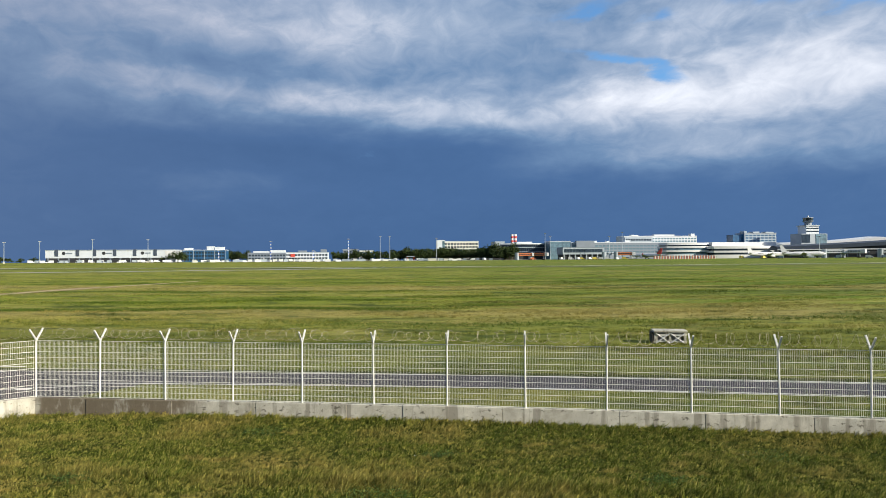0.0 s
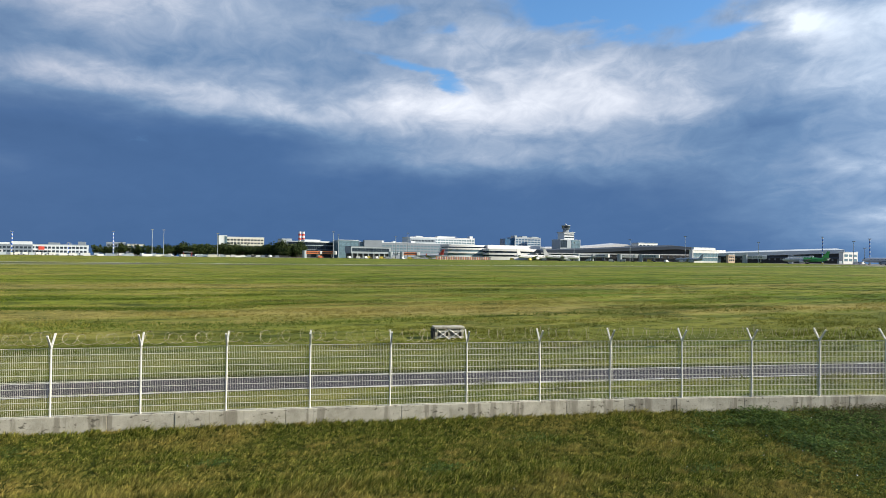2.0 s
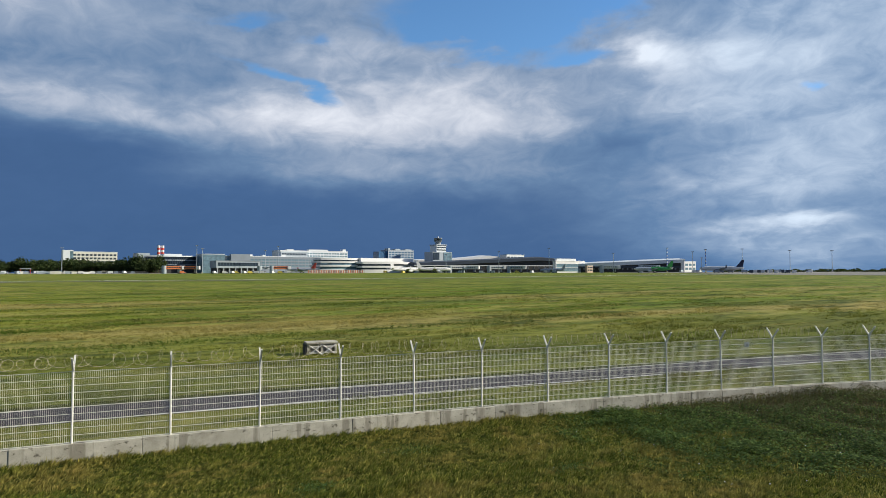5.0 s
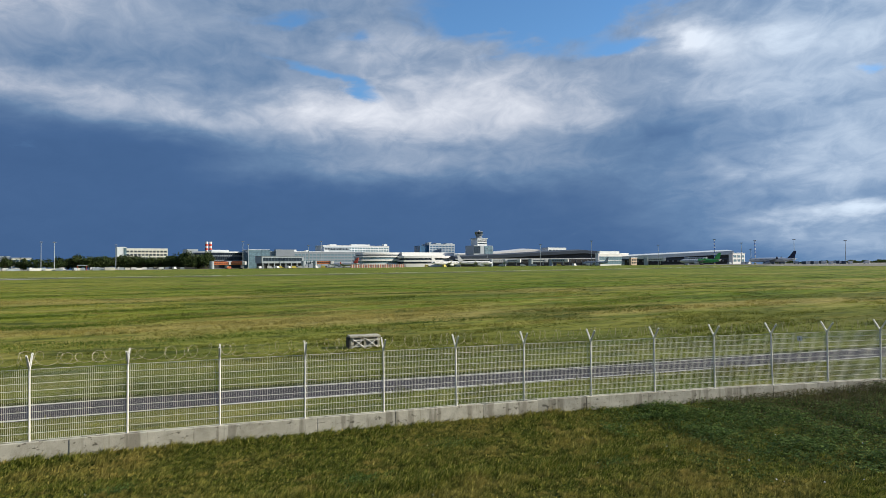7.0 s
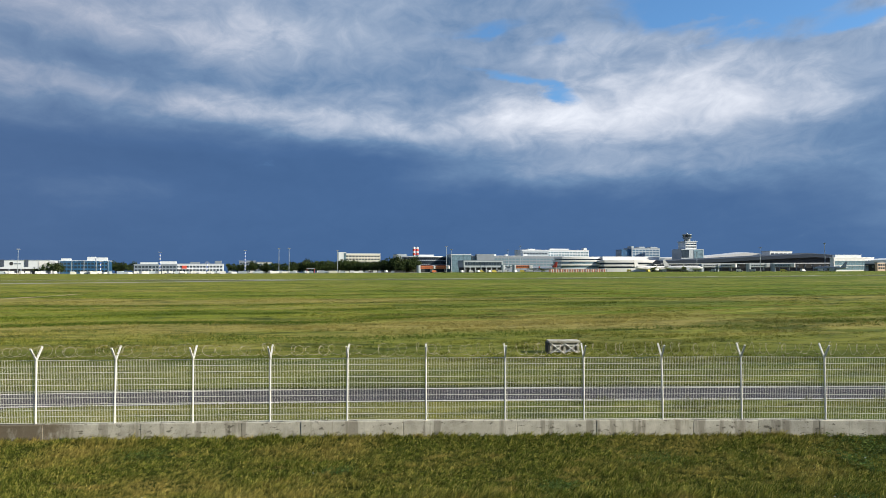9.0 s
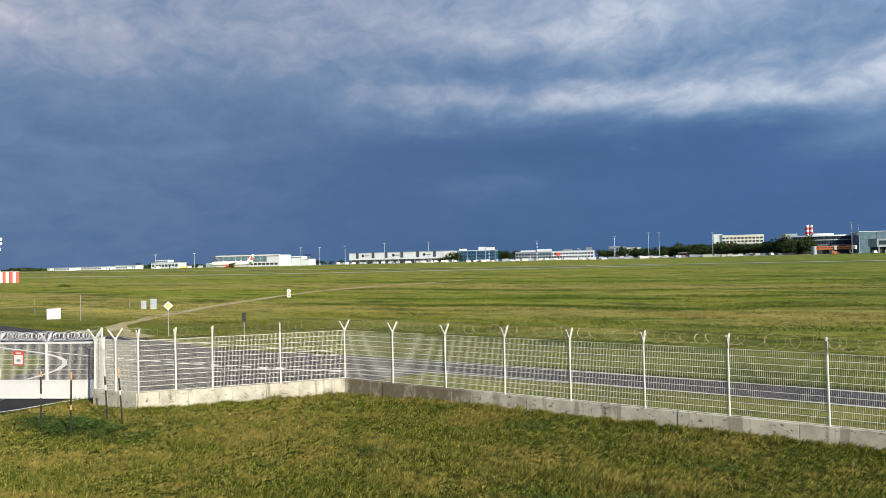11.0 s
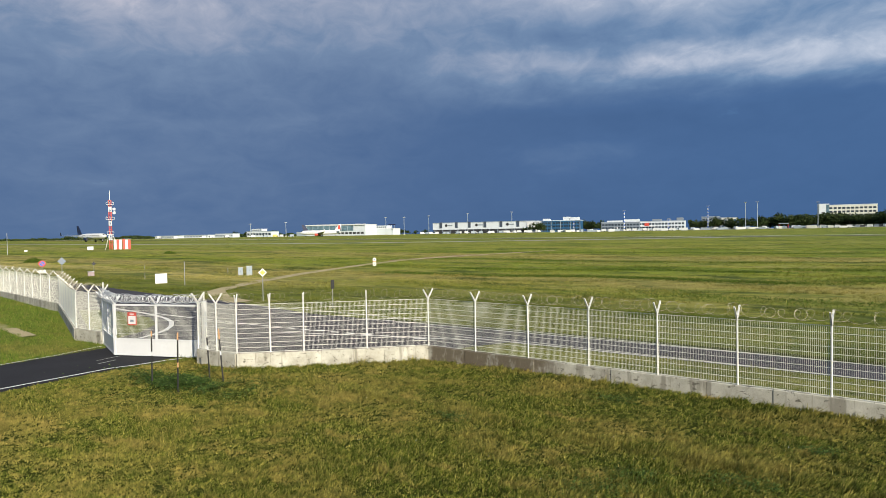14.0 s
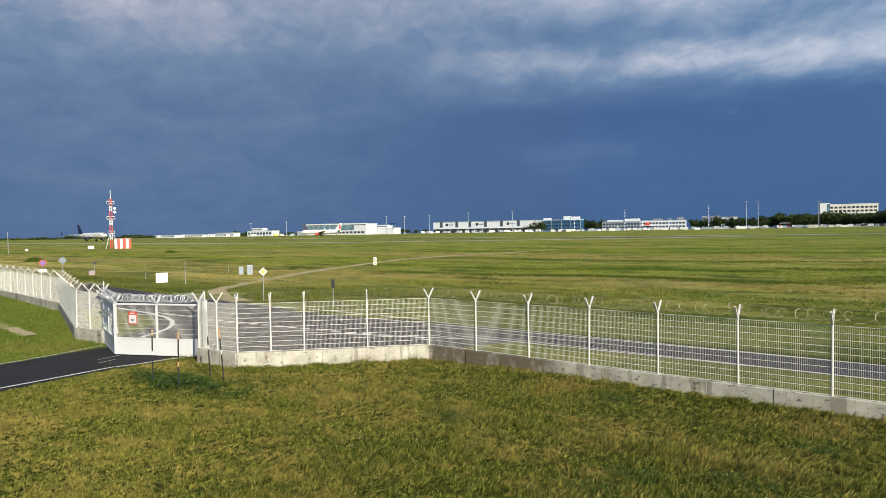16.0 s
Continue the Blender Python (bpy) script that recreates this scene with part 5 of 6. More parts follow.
    me = raw_mesh("weed_patch", q.reshape(-1, 3), 4, WEED)
    tagged(new("weed_patch", me), "low leafy weeds round the marker stakes", "weeds", "", "stuff")


def swath(name, label, lines, material, height):
    """Grass of one kind along wandering lines: (points, width, tufts)."""
    bxs, bys, bas, hs, ws = [], [], [], [], []
    for k, (pts, width, count) in enumerate(lines):
        line = catmull(pts, 1.0)
        px, py = np.array([p.x for p in line]), np.array([p.y for p in line])
        i = RNG.integers(0, len(line), count)
        x = px[i] + RNG.uniform(-0.7, 0.7, count)
        y = py[i] + RNG.normal(0, width / 2, count) + 2.0 * (clumpy(x * 0.25, py[i], 0.35, 60 + k) - 0.5) * min(width, 3.0)
        keep = RNG.random(count) < clumpy(x * 0.35, y * 1.6, 0.5, 80 + k) ** 1.3
        x, y = x[keep], y[keep]
        r = np.hypot(x, y)
        bx, by, ba = tufts(x, y, 5, 0.12 * r / 40)
        bx = bx + RNG.normal(0, 0.022, len(bx)) * np.repeat(r, 5)
        rr = np.repeat(r, 5)
        bxs.append(bx), bys.append(by), bas.append(ba)
        hs.append(height * RNG.uniform(0.4, 1.2, len(bx)) * np.clip(70 / rr, 0.35, 1.0))
        ws.append(0.024 * rr / 28 * RNG.uniform(0.7, 1.9, len(bx)))
    bx, by, ba, h, w = (np.concatenate(v) for v in (bxs, bys, bas, hs, ws))
    keep = (line_distance(bx, by, TRACK_LINE) > 1.2) & ~inside(bx, by, PAVED)
    tagged(new(name, blade_mesh(name, bx[keep], by[keep], h[keep], w[keep], 2.6, material, ba[keep])), label, "grass", "", "stuff")


def mowing():
    swath("straw_windrows", "pale cut straw lying in thin lines over the airfield", [
        ([(-118, 101), (-83, 113), (-35, 121), (0, 118), (44, 126), (90, 133)], 1.6, 9000),
        ([(-72, 63), (-40, 64), (-16, 60.5), (0, 62.5), (23, 66.5), (45, 69), (75, 70)], 4.6, 12000),
        ([(-60, 88), (-30, 93), (-8, 90), (5, 80), (20, 82.2), (36, 85), (70, 84)], 1.2, 5500),
        ([(-20, 74), (5, 71), (24, 73), (50, 77)], 1.4, 3200),
        ([(-130, 160), (-60, 165), (10, 158), (80, 168)], 2.0, 6000)], STRAW, 0.085)
    swath("lush_tufts", "dark lush grass tufts left between the mown lines", [
        ([(-52, 72), (-30, 71), (-10, 70.5), (6, 73), (16, 75), (24, 77)], 2.0, 5200),
        ([(-70, 84), (-36, 83), (-10, 85), (15, 92), (40, 97)], 2.2, 4800),
        ([(-90, 104), (-50, 106), (-10, 105), (30, 108), (70, 112)], 2.6, 4200),
        ([(-20, 55), (0, 54), (25, 57), (60, 58)], 4.0, 2600),
        ([(-110, 132), (-50, 138), (0, 136), (60, 142)], 3.0, 3200)], LUSH, 0.21)


def shrub(x, y, w, h, seed):
    """A low dark thicket of leaves on short stems."""
    rr = np.random.default_rng(seed)
    n = 1400
    a, d = rr.uniform(0, math.tau, n), np.sqrt(rr.random(n))
    top = h * (1 - 0.75 * d * d) * (0.7 + 0.5 * clumpy(np.cos(a) * d * w, np.sin(a) * d * w, 2.5, seed))
    c = np.stack([np.cos(a) * d * w / 2, np.sin(a) * d * w / 3, top * rr.random(n) ** 0.6], 1)
    u = rr.normal(0, 1, (n, 3))
    u /= np.linalg.norm(u, axis=1)[:, None]
    v = np.cross(u, rr.normal(0, 1, (n, 3)))
    v /= np.linalg.norm(v, axis=1)[:, None]
    k = rr.uniform(0.06, 0.14, n)[:, None]
    q = np.stack([c - u * k, c + v * k, c + u * k, c - v * k], 1).reshape(-1, 3)
    g = thing("shrub", "low dark green shrub in the open field", "shrub", "shrubs in the field", at=pose(x, y, gz(x, y), 0, 0, -math.degrees(math.atan2(x, y))))
    leaves = new("leaves", raw_mesh("leaves", q, 4, LUSH))
    leaves.parent = g
    stems = bmesh.new()
    for i in range(6):
        b = rr.uniform(-0.3, 0.3, 2) * w
        tube(stems, (b[0] * 0.4, b[1] * 0.4, -0.1), (b[0], b[1] * 0.6, h * 0.6), 0.03, 0.012, 5)
    part("stems", stems, BARK, g)


shrub(-142.8, 68.1, 3.6, 1.0, 5)
shrub(-158.7, 111.5, 3.0, 0.7, 6)
lawn()
field()
mowing()
weeds()


# ---------------------------------------------------------------- buildings across the airfield
GRID = 8.0                                   # the buildings stand along the runway, a little turned


def facing(az, dist, rz=GRID):
    return bearing(az, dist, az + rz)


def across(width, az, rz=GRID):
    """The length of a front that spans this width as it is seen from the mound."""
    return width / math.cos(radians(az + rz))


def windows(g, x0, x1, z0, z1, floors, bays, mat, name="window", fill_x=0.72, fill_z=0.55, y=0.0, parent=None):
    bw, fh = (x1 - x0) / bays, (z1 - z0) / floors
    me = bpy.data.meshes.new(name)
    bm = boxed(-bw * fill_x / 2, bw * fill_x / 2, -0.12, 0.02, -fh * fill_z / 2, fh * fill_z / 2)
    bm.to_mesh(me)
    bm.free()
    me.materials.append(mat)
    for f in range(floors):
        for b in range(bays):
            shared(name, me, parent or g, pose(x0 + (b + 0.5) * bw, y, z0 + (f + 0.5) * fh))


def block(name, label, az, dist, width, h, depth, wall, floors=0, bays=0, glazing=None, roof=None, z0=0.0, roof_h=0.6, win=(0.15, 0.92), category="building"):
    w = across(width, az)
    g = thing(name, label, category, at=facing(az, dist))
    part("wall", boxed(-w / 2, w / 2, 0, depth, z0 - 0.3, h), wall, g)
    part("roof", soft_box(-w / 2 - 0.3, w / 2 + 0.3, -0.3, depth + 0.3, h, h + roof_h, 0.1), roof or PALE_GREY, g)
    if floors:
        windows(g, -w / 2 + 0.5, w / 2 - 0.5, z0 + (h - z0) * win[0], z0 + (h - z0) * win[1], floors, bays, glazing or GLASS_DARK)
    return g, w


def roof_boxes(g, w, h, spots, mat, depth=6):
    for x0, x1, hh in spots:
        part("rooftop_unit", soft_box(w * (x0 - 0.5), w * (x1 - 0.5), 1.5, 1.5 + depth, h, h + hh, 0.1), mat, g)


# blue glass offices
g, w = block("glass_office", "blue glass office block with white rooftop units", -20.75, 700, 41, 12.0, 18, GLASS_BLUE, 3, 14, GLASS_DARK, WHITE_WALL, win=(0.05, 0.95))
roof_boxes(g, w, 12.6, [(0.02, 0.2, 2.0), (0.55, 0.72, 3.6), (0.74, 0.96, 3.0)], WHITE_WALL)
for k in range(5):
    part("mullion", boxed(-w / 2 + k * w / 4 - 0.25, -w / 2 + k * w / 4 + 0.25, -0.25, 0, 0, 12), PALE_GREY, g)
# grey and white sheds
g, w = block("grey_office", "grey flat-roofed service building with window rows", -15.6, 690, 39, 8.8, 16, GREY_WALL, 2, 12, GLASS_DARK, PALE_GREY)
roof_boxes(g, w, 9.4, [(0.14, 0.55, 1.6), (0.6, 0.98, 2.6)], WHITE_WALL)
part("door", boxed(-6, -2.5, -0.12, 0.0, 0, 4.2), WHITE, g)
g, w = block("service_station", "white flat-roofed service building with a red panel", -12.2, 690, 46, 9.2, 16, WHITE_WALL, 2, 14, GLASS_DARK, PALE_GREY)
part("red_panel", soft_box(-w * 0.36, -w * 0.26, -0.8, -0.15, 4.6, 7.8, 0.1), RED, g, "red fascia panel")
part("canopy", soft_box(-w * 0.44, -w * 0.15, -2.5, -0.2, 4.0, 4.5, 0.1), WHITE, g)
roof_boxes(g, w, 9.8, [(0.30, 0.5, 1.7), (0.62, 0.70, 1.2), (0.82, 0.96, 2.9)], GREY_WALL)
g, w = block("grey_block", "small grey block behind trees", -8.3, 740, 18, 13.2, 14, GREY_WALL, 3, 5, GLASS_DARK)
g, w = block("pale_block", "pale cream block with blue-green window bands", -6.9, 735, 16, 11.8, 14, CREAM, 3, 5, GLASS_BLUE)
g, w = block("white_block", "long white multi-storey block above trees", 1.45, 800, 52, 23.5, 14, CREAM, 4, 13, GLASS_DARK, WHITE_WALL, win=(0.3, 0.95))
part("stair_tower", boxed(-w / 2 - 0.5, -w / 2 + 9, -0.6, 12, 0, 25.5), WHITE_WALL, g)
part("glazed_bay", boxed(-w / 2 + 6, -w / 2 + 9, -0.8, 0, 8, 24.5), GLASS_PALE, g)

# long cargo hangar
g, w = block("cargo_hangar", "long white cargo hangar with dark fascia slots", -27.8, 700, 113, 12.0, 30, WHITE_WALL, 0, 0, None, PALE_GREY, z0=4.8)
# the shade inside the docks is a solid dark box
part("dock_front", boxed(-w / 2 + 0.5, w / 2 - 12, 0.4, 28, -0.3, 4.6), DARK, g, "solid dark front for the shade in the open loading docks")
part("end_bay", boxed(w / 2 - 9, w / 2, -0.4, 20, -0.3, 11.4), WHITE, g)
for f in (0.085, 0.245, 0.375, 0.53, 0.685, 0.845):
    part("fascia_slot", soft_box(w * (f - 0.5) - 1.5, w * (f - 0.5) + 1.5, -0.6, 0.1, 6.4, 12.9, 0.3), DARK_ROOF, g)
for f in (0.14, 0.445, 0.745):
    part("emblem", lathe(bmesh.new(), [(1.6, 0), (1.6, 0.2)], 16, pose(w * (f - 0.5), -0.02, 9.2, 90, 0, 0)), DARK, g)
    part("text_bar", boxed(w * (f - 0.5) + 2.2, w * (f - 0.5) + 7.5, -0.16, 0, 8.6, 9.7), GREY_WALL, g)
for k in range(0, 22, 2):
    part("dock_pier", boxed(-w / 2 + 2 + k * (w - 16) / 22, -w / 2 + 2.9 + k * (w - 16) / 22, -0.1, 0.38, 0, 4.6), GREY_WALL, g)

# older terminal to the left
g, w = block("old_terminal", "white old terminal with a pale glass front", -41.1, 690, 63, 11.2, 24, WHITE_WALL, 0, 0, None, WHITE, z0=0)
part("glazed_front", boxed(-w * 0.5 + 0.5, w * 0.30, -0.5, 0, 5.2, 10.6), GLASS_PALE, g)
for k in range(9):
    part("mullion", boxed(-w * 0.5 + 0.5 + k * w * 0.1, -w * 0.5 + 0.9 + k * w * 0.1, -0.7, -0.5, 5.2, 10.6), PALE_GREY, g)
windows(g, -w * 0.48, w * 0.48, 0.6, 4.4, 1, 15, DARK)
part("fascia", soft_box(-w / 2 - 0.4, w / 2 + 0.4, -1.0, 0, 10.9, 12.2, 0.1), WHITE, g)
part("side_wing", soft_box(-w / 2 - 14, -w / 2, 1, 16, -0.2, 4.8, 0.15), PALE_GREY, g)
g, w = block("low_hall", "low white hall beside the old terminal", -37.1, 690, 27, 6.4, 18, WHITE_WALL, 0, 0, None, WHITE)
part("upper_hall", boxed(-w * 0.28, w * 0.25, 2, 14, 7.0, 10.2), WHITE_WALL, g)
windows(g, -w * 0.26, w * 0.23, 7.4, 9.6, 1, 6, GLASS_DARK, y=2.0)
g2 = thing("roof_sign", "thin blue lettered roof sign shown as a bar", "sign", at=facing(-36.0, 693))
part("text_bar", soft_box(-4.5, 4.5, -0.2, 0.2, 10.4, 11.7, 0.2), NAVY, g2)
for x in (-3, 3):
    part("support", boxed(x - 0.15, x + 0.15, -0.1, 0.1, -0.3, 10.4), STEEL, g2)
g, w = block("white_house", "small white two-storey airfield building", -47.7, 690, 25, 5.4, 12, WHITE_WALL, 1, 8, GLASS_DARK)
part("upper_floor", boxed(-w * 0.32, w * 0.1, 1, 9, 6.0, 8.6), WHITE_WALL, g)
windows(g, -w * 0.3, w * 0.08, 6.4, 8.2, 1, 5, GLASS_DARK, y=1.0)
for az, wd, h in ((-50.6, 18, 3.6), (-53.0, 26, 2.6), (-55.2, 20, 2.2)):
    g, w = block("low_shed", "long low pale storage shed by the apron", az, 700, wd, h, 10, WHITE_WALL, 1, 9, GREY_WALL, PALE_GREY)

# terminal with the dark curved glass front
def curved_hall(name, label, az, dist, width, levels, category="terminal"):
    """A hall with a bowed front, storey by storey: (z0, z1, set back, material)."""
    w = across(width, az)
    g = thing(name, label, category, at=facing(az, dist))
    for i, (z0, z1, back, mat, nm) in enumerate(levels):
        bm = bmesh.new()
        hw = w / 2 - back
        n = 18
        top, bot = [], []
        for k in range(n + 1):
            t = -1 + 2 * k / n
            y = 7.0 * t * t + back
            x = hw * t
            bot.append(bm.verts.new((x, y, z0)))
            top.append(bm.verts.new((x, y, z1)))
        for row, z in ((bot, z0), (top, z1)):
            row.append(bm.verts.new((hw, 30, z)))
            row.append(bm.verts.new((-hw, 30, z)))
        for k in range(len(top)):
            j = (k + 1) % len(top)
            bm.faces.new((bot[k], bot[j], top[j], top[k]))
        bm.faces.new(top)
        bm.faces.new(bot[::-1])
        part(nm, bm, mat, g)
    return g, w


g, w = curved_hall("west_terminal", "dark-glazed terminal hall with bowed storeys", 7.5, 705, 57,
    [(-0.3, 5.0, 1.5, DARK, "ground_floor"), (5.0, 8.2, 0.6, GLASS_DARK, "glass_storey"), (8.2, 9.2, 0.0, GREY_WALL, "floor_band"), (9.2, 13.0, 0.6, GLASS_DARK, "glass_storey"),
     (13.0, 14.0, 0.0, PALE_GREY, "floor_band"), (14.0, 17.0, 0.8, GLASS_DARK, "glass_storey"), (17.0, 18.2, 0.0, WHITE_WALL, "eave")])
part("wing_block", boxed(-w / 2 - 3, -w / 2 + 8, 6, 26, 0, 20.5), PALE_GREY, g)
part("penthouse", boxed(-w * 0.1, w * 0.2, 12, 24, 18.2, 20.2), WHITE_WALL, g)
for k in range(26):
    t = -1 + 2 * (k + 0.5) / 26
    part("mullion", boxed(w / 2 * t - 0.15, w / 2 * t + 0.15, 7 * t * t - 0.15, 7 * t * t + 0.5, 5.0, 17.0), DARK_ROOF, g)
ch = thing("chimney", "red and white banded chimney behind the terminal", "chimney", at=facing(6.35, 745))
for k in range(5):
    part("band", lathe(bmesh.new(), [(1.7 - 0.03 * k, 18 + 2.4 * k - (18 if k == 0 else 0)), (1.7 - 0.03 * k, 20.4 + 2.4 * k)], 18), WHITE if k % 2 == 0 else RED, ch)
for k in range(5):
    part("twin_flue", lathe(bmesh.new(), [(1.6, 18 + 2.4 * k - (18 if k == 0 else 0)), (1.6, 20.4 + 2.4 * k)], 14, pose(4.0, 0, 0)), WHITE if k % 2 == 0 else RED, ch)

g, w = block("glazed_block", "pale blue glazed block between terminal piers", 10.65, 700, 22, 19.5, 20, GLASS_PALE, 4, 5, GLASS_PALE, WHITE_WALL, win=(0.05, 0.97))
g, w = block("long_terminal", "long pale grey terminal with glazed bands", 15.9, 735, 106, 18.2, 26, GREY_WALL, 3, 26, GLASS_PALE, WHITE_WALL, win=(0.35, 0.9))
roof_boxes(g, w, 18.8, [(0.2, 0.26, 1.8), (0.36, 0.39, 1.5), (0.55, 0.6, 2.2)], WHITE_WALL)
part("grey_bay", boxed(-w * 0.46, -w * 0.28, -3, 2, 6, 20.5), GREY_WALL, g)
g, w = block("pier_hall", "grey pier hall on dark columns with one glass band", 12.7, 668, 42, 12.2, 20, PALE_GREY, 0, 0, None, GREY_WALL, z0=5.6)
# dark box behind the columns stands for the shade under the hall
part("undercroft_shade", boxed(-w / 2 + 1, w / 2 - 1, 2.0, 19, -0.3, 5.5), DARK, g)
windows(g, -w / 2 + 1.2, w / 2 - 2, 7.0, 11.2, 1, 14, GLASS_DARK, fill_x=0.93, fill_z=0.85)
for k in range(8):
    part("column", boxed(-w / 2 + 1 + k * (w - 2.6) / 7, -w / 2 + 1.8 + k * (w - 2.6) / 7, 0.2, 1.0, -0.3, 5.6), PALE_GREY, g)
g, w = block("upper_terminal", "long white and pale green upper terminal storeys", 19.2, 775, 80, 26.0, 22, WHITE_WALL, 2, 24, GLASS_PALE, WHITE, win=(0.72, 0.96))
part("mid_storey", boxed(-w / 2, -w * 0.12, -2.2, 0, 15, 25.0), PALE_GREY, g)
windows(g, -w / 2 + 1, -w * 0.14, 20, 24, 1, 16, GLASS_DARK, y=-2.2)
roof_boxes(g, w, 26.6, [(0.1, 0.2, 1.2), (0.42, 0.7, 1.6), (0.93, 0.98, 2.6)], WHITE_WALL)

# white rounded pier head
g, w = curved_hall("round_pier", "white rounded pier head with stacked decks", 22.2, 690, 54,
    [(-0.3, 4.4, 1.0, WHITE_WALL, "ground_floor"), (4.4, 6.8, 1.2, GLASS_PALE, "glass_storey"), (6.8, 8.6, 0.0, WHITE, "deck"), (8.6, 11.0, 2.6, GLASS_PALE, "glass_storey"),
     (11.0, 12.6, 1.4, WHITE, "deck"), (12.6, 14.0, 4.2, GLASS_DARK, "glass_storey"), (14.0, 16.2, 3.0, WHITE, "eave")])
RUST = plain("rust_red_paint", (0.42, 0.11, 0.05), 0.6, 0, 0.6, 0.12)
fn = thing("striped_barrier", "long red and white striped jet-blast barrier", "barrier", at=facing(21.1, 640))
for k in range(46):
    x = -31 + k * 1.38
    part("panel", boxed(x, x + 0.66, -0.1 - 0.02 * (k % 2), 0.1, 0.0, 3.4), RUST if k % 2 == 0 else CREAM, fn)
part("rail", boxed(-31.2, 32.6, 0.1, 0.3, 0.4, 3.2), DARK_ROOF, fn)

# cube, white connecting hall and control tower
g, w = block("cube_office", "glass and steel cube office beside the tower", 26.9, 745, 30, 26.0, 16, PALE_GREY, 5, 8, GLASS_BLUE, PALE_GREY, win=(0.45, 0.97))
roof_boxes(g, w, 26.6, [(0.02, 0.1, 2.0), (0.3, 0.5, 1.4), (0.7, 0.95, 1.2)], PALE_GREY, 8)
part("dark_side", boxed(-w / 2 - 0.2, -w / 2, 0.5, 15.5, 12, 25.6), GLASS_BLUE, g)
part("stair_wing", boxed(-w / 2 - 11, -w / 2 - 0.2, 3, 15, 0, 24.8), GLASS_BLUE, g)
g, w = curved_hall("white_hall", "low white connecting hall with rounded ends and dark window bands", 26.4, 700, 64,
    [(-0.3, 3.6, 1.0, WHITE, "ground_floor"), (3.6, 5.6, 1.6, GLASS_DARK, "glass_storey"), (5.6, 7.6, 0.3, WHITE, "deck"), (7.6, 9.6, 2.4, GLASS_DARK, "glass_storey"), (9.6, 12.2, 0.8, WHITE, "eave")])
part("upper_wall", boxed(-w * 0.42, w * 0.5, 20, 34, 12.2, 16.4), WHITE, g)


def tower():
    g = thing("control_tower", "stepped airport control tower with a flared glass cab", "control tower", at=facing(30.65, 735))
    g.scale = (0.88, 0.88, 1.0)
    part("base_block", boxed(-16, 17, 0, 18, -0.3, 24.2), PALE_GREY, g)
    part("glazed_face", boxed(2, 16, -0.25, 0, 13, 23.6), GLASS_PALE, g)
    part("dark_frame", boxed(-15.5, -5, -0.3, 0, 15, 23.4), GLASS_DARK, g)
    part("shaft", boxed(-8, 8, 2, 16, 24.2, 32.0), WHITE_WALL, g)
    for z in (26, 29):
        part("window_band", boxed(-7.6, 7.6, 1.8, 2.0, z, z + 1.2), GLASS_DARK, g)
    part("gallery", soft_box(-9, 9, 1, 17, 32.0, 33.0, 0.2), PALE_GREY, g)
    part("neck", lathe(bmesh.new(), [(3.9, 33.0), (3.6, 35.4)], 12, pose(0, 9, 0)), GREY_WALL, g)
    part("flare", lathe(bmesh.new(), [(3.6, 35.4), (5.6, 37.0), (5.8, 37.5)], 12, pose(0, 9, 0)), GREY_WALL, g)
    part("cab_glass", lathe(bmesh.new(), [(4.8, 37.5), (5.6, 40.2)], 12, pose(0, 9, 0)), GLASS_DARK, g)
    part("cab_roof", lathe(bmesh.new(), [(5.9, 40.2), (5.6, 40.8), (2.0, 41.2)], 12, pose(0, 9, 0)), GREY_WALL, g)
    part("radome", lathe(bmesh.new(), [(0.9, 41.2), (0.9, 42.0), (0.5, 42.8), (0.1, 43.0)], 10, pose(0, 9, 0)), WHITE, g)


tower()


def arched_roof(name, label, az, dist, width, profile, depth, wall_mat, roof_mat, thick=1.4, category="terminal", rz=GRID):
    """A hall under a long roof whose eave follows a profile of (share of length, height)."""
    w = across(width, az, rz)
    g = thing(name, label, category, at=facing(az, dist, rz))
    xs = [p[0] for p in profile]
    hs = [p[1] for p in profile]
    n = 30
    roof, wall = bmesh.new(), bmesh.new()
    pr = pw = None
    for k in range(n + 1):
        t = k / n
        x, z = w * (t - 0.5), float(np.interp(t, xs, hs))
        r = [roof.verts.new((x, -2.0, z)), roof.verts.new((x, -2.0, z - thick)), roof.verts.new((x, depth, z - thick + 1.5)), roof.verts.new((x, depth * 0.5, z + 1.5))]
        q = [wall.verts.new((x, 0.5, -0.3)), wall.verts.new((x, 0.5, z - thick + 0.05)), wall.verts.new((x, depth - 0.5, z - thick + 0.05)), wall.verts.new((x, depth - 0.5, -0.3))]
        if pr:
            for i in range(4):
                roof.faces.new((pr[i], r[i], r[(i + 1) % 4], pr[(i + 1) % 4]))
                wall.faces.new((pw[i], q[i], q[(i + 1) % 4], pw[(i + 1) % 4]))
        else:
            roof.faces.new(r[::-1])
            wall.faces.new(q[::-1])
        pr, pw = r, q
    roof.faces.new(pr)
    wall.faces.new(pw)
    for bm in (roof, wall):
        bmesh.ops.recalc_face_normals(bm, faces=bm.faces[:])
    part("roof", roof, roof_mat, g)
    part("wall", wall, wall_mat, g)
    return g, w


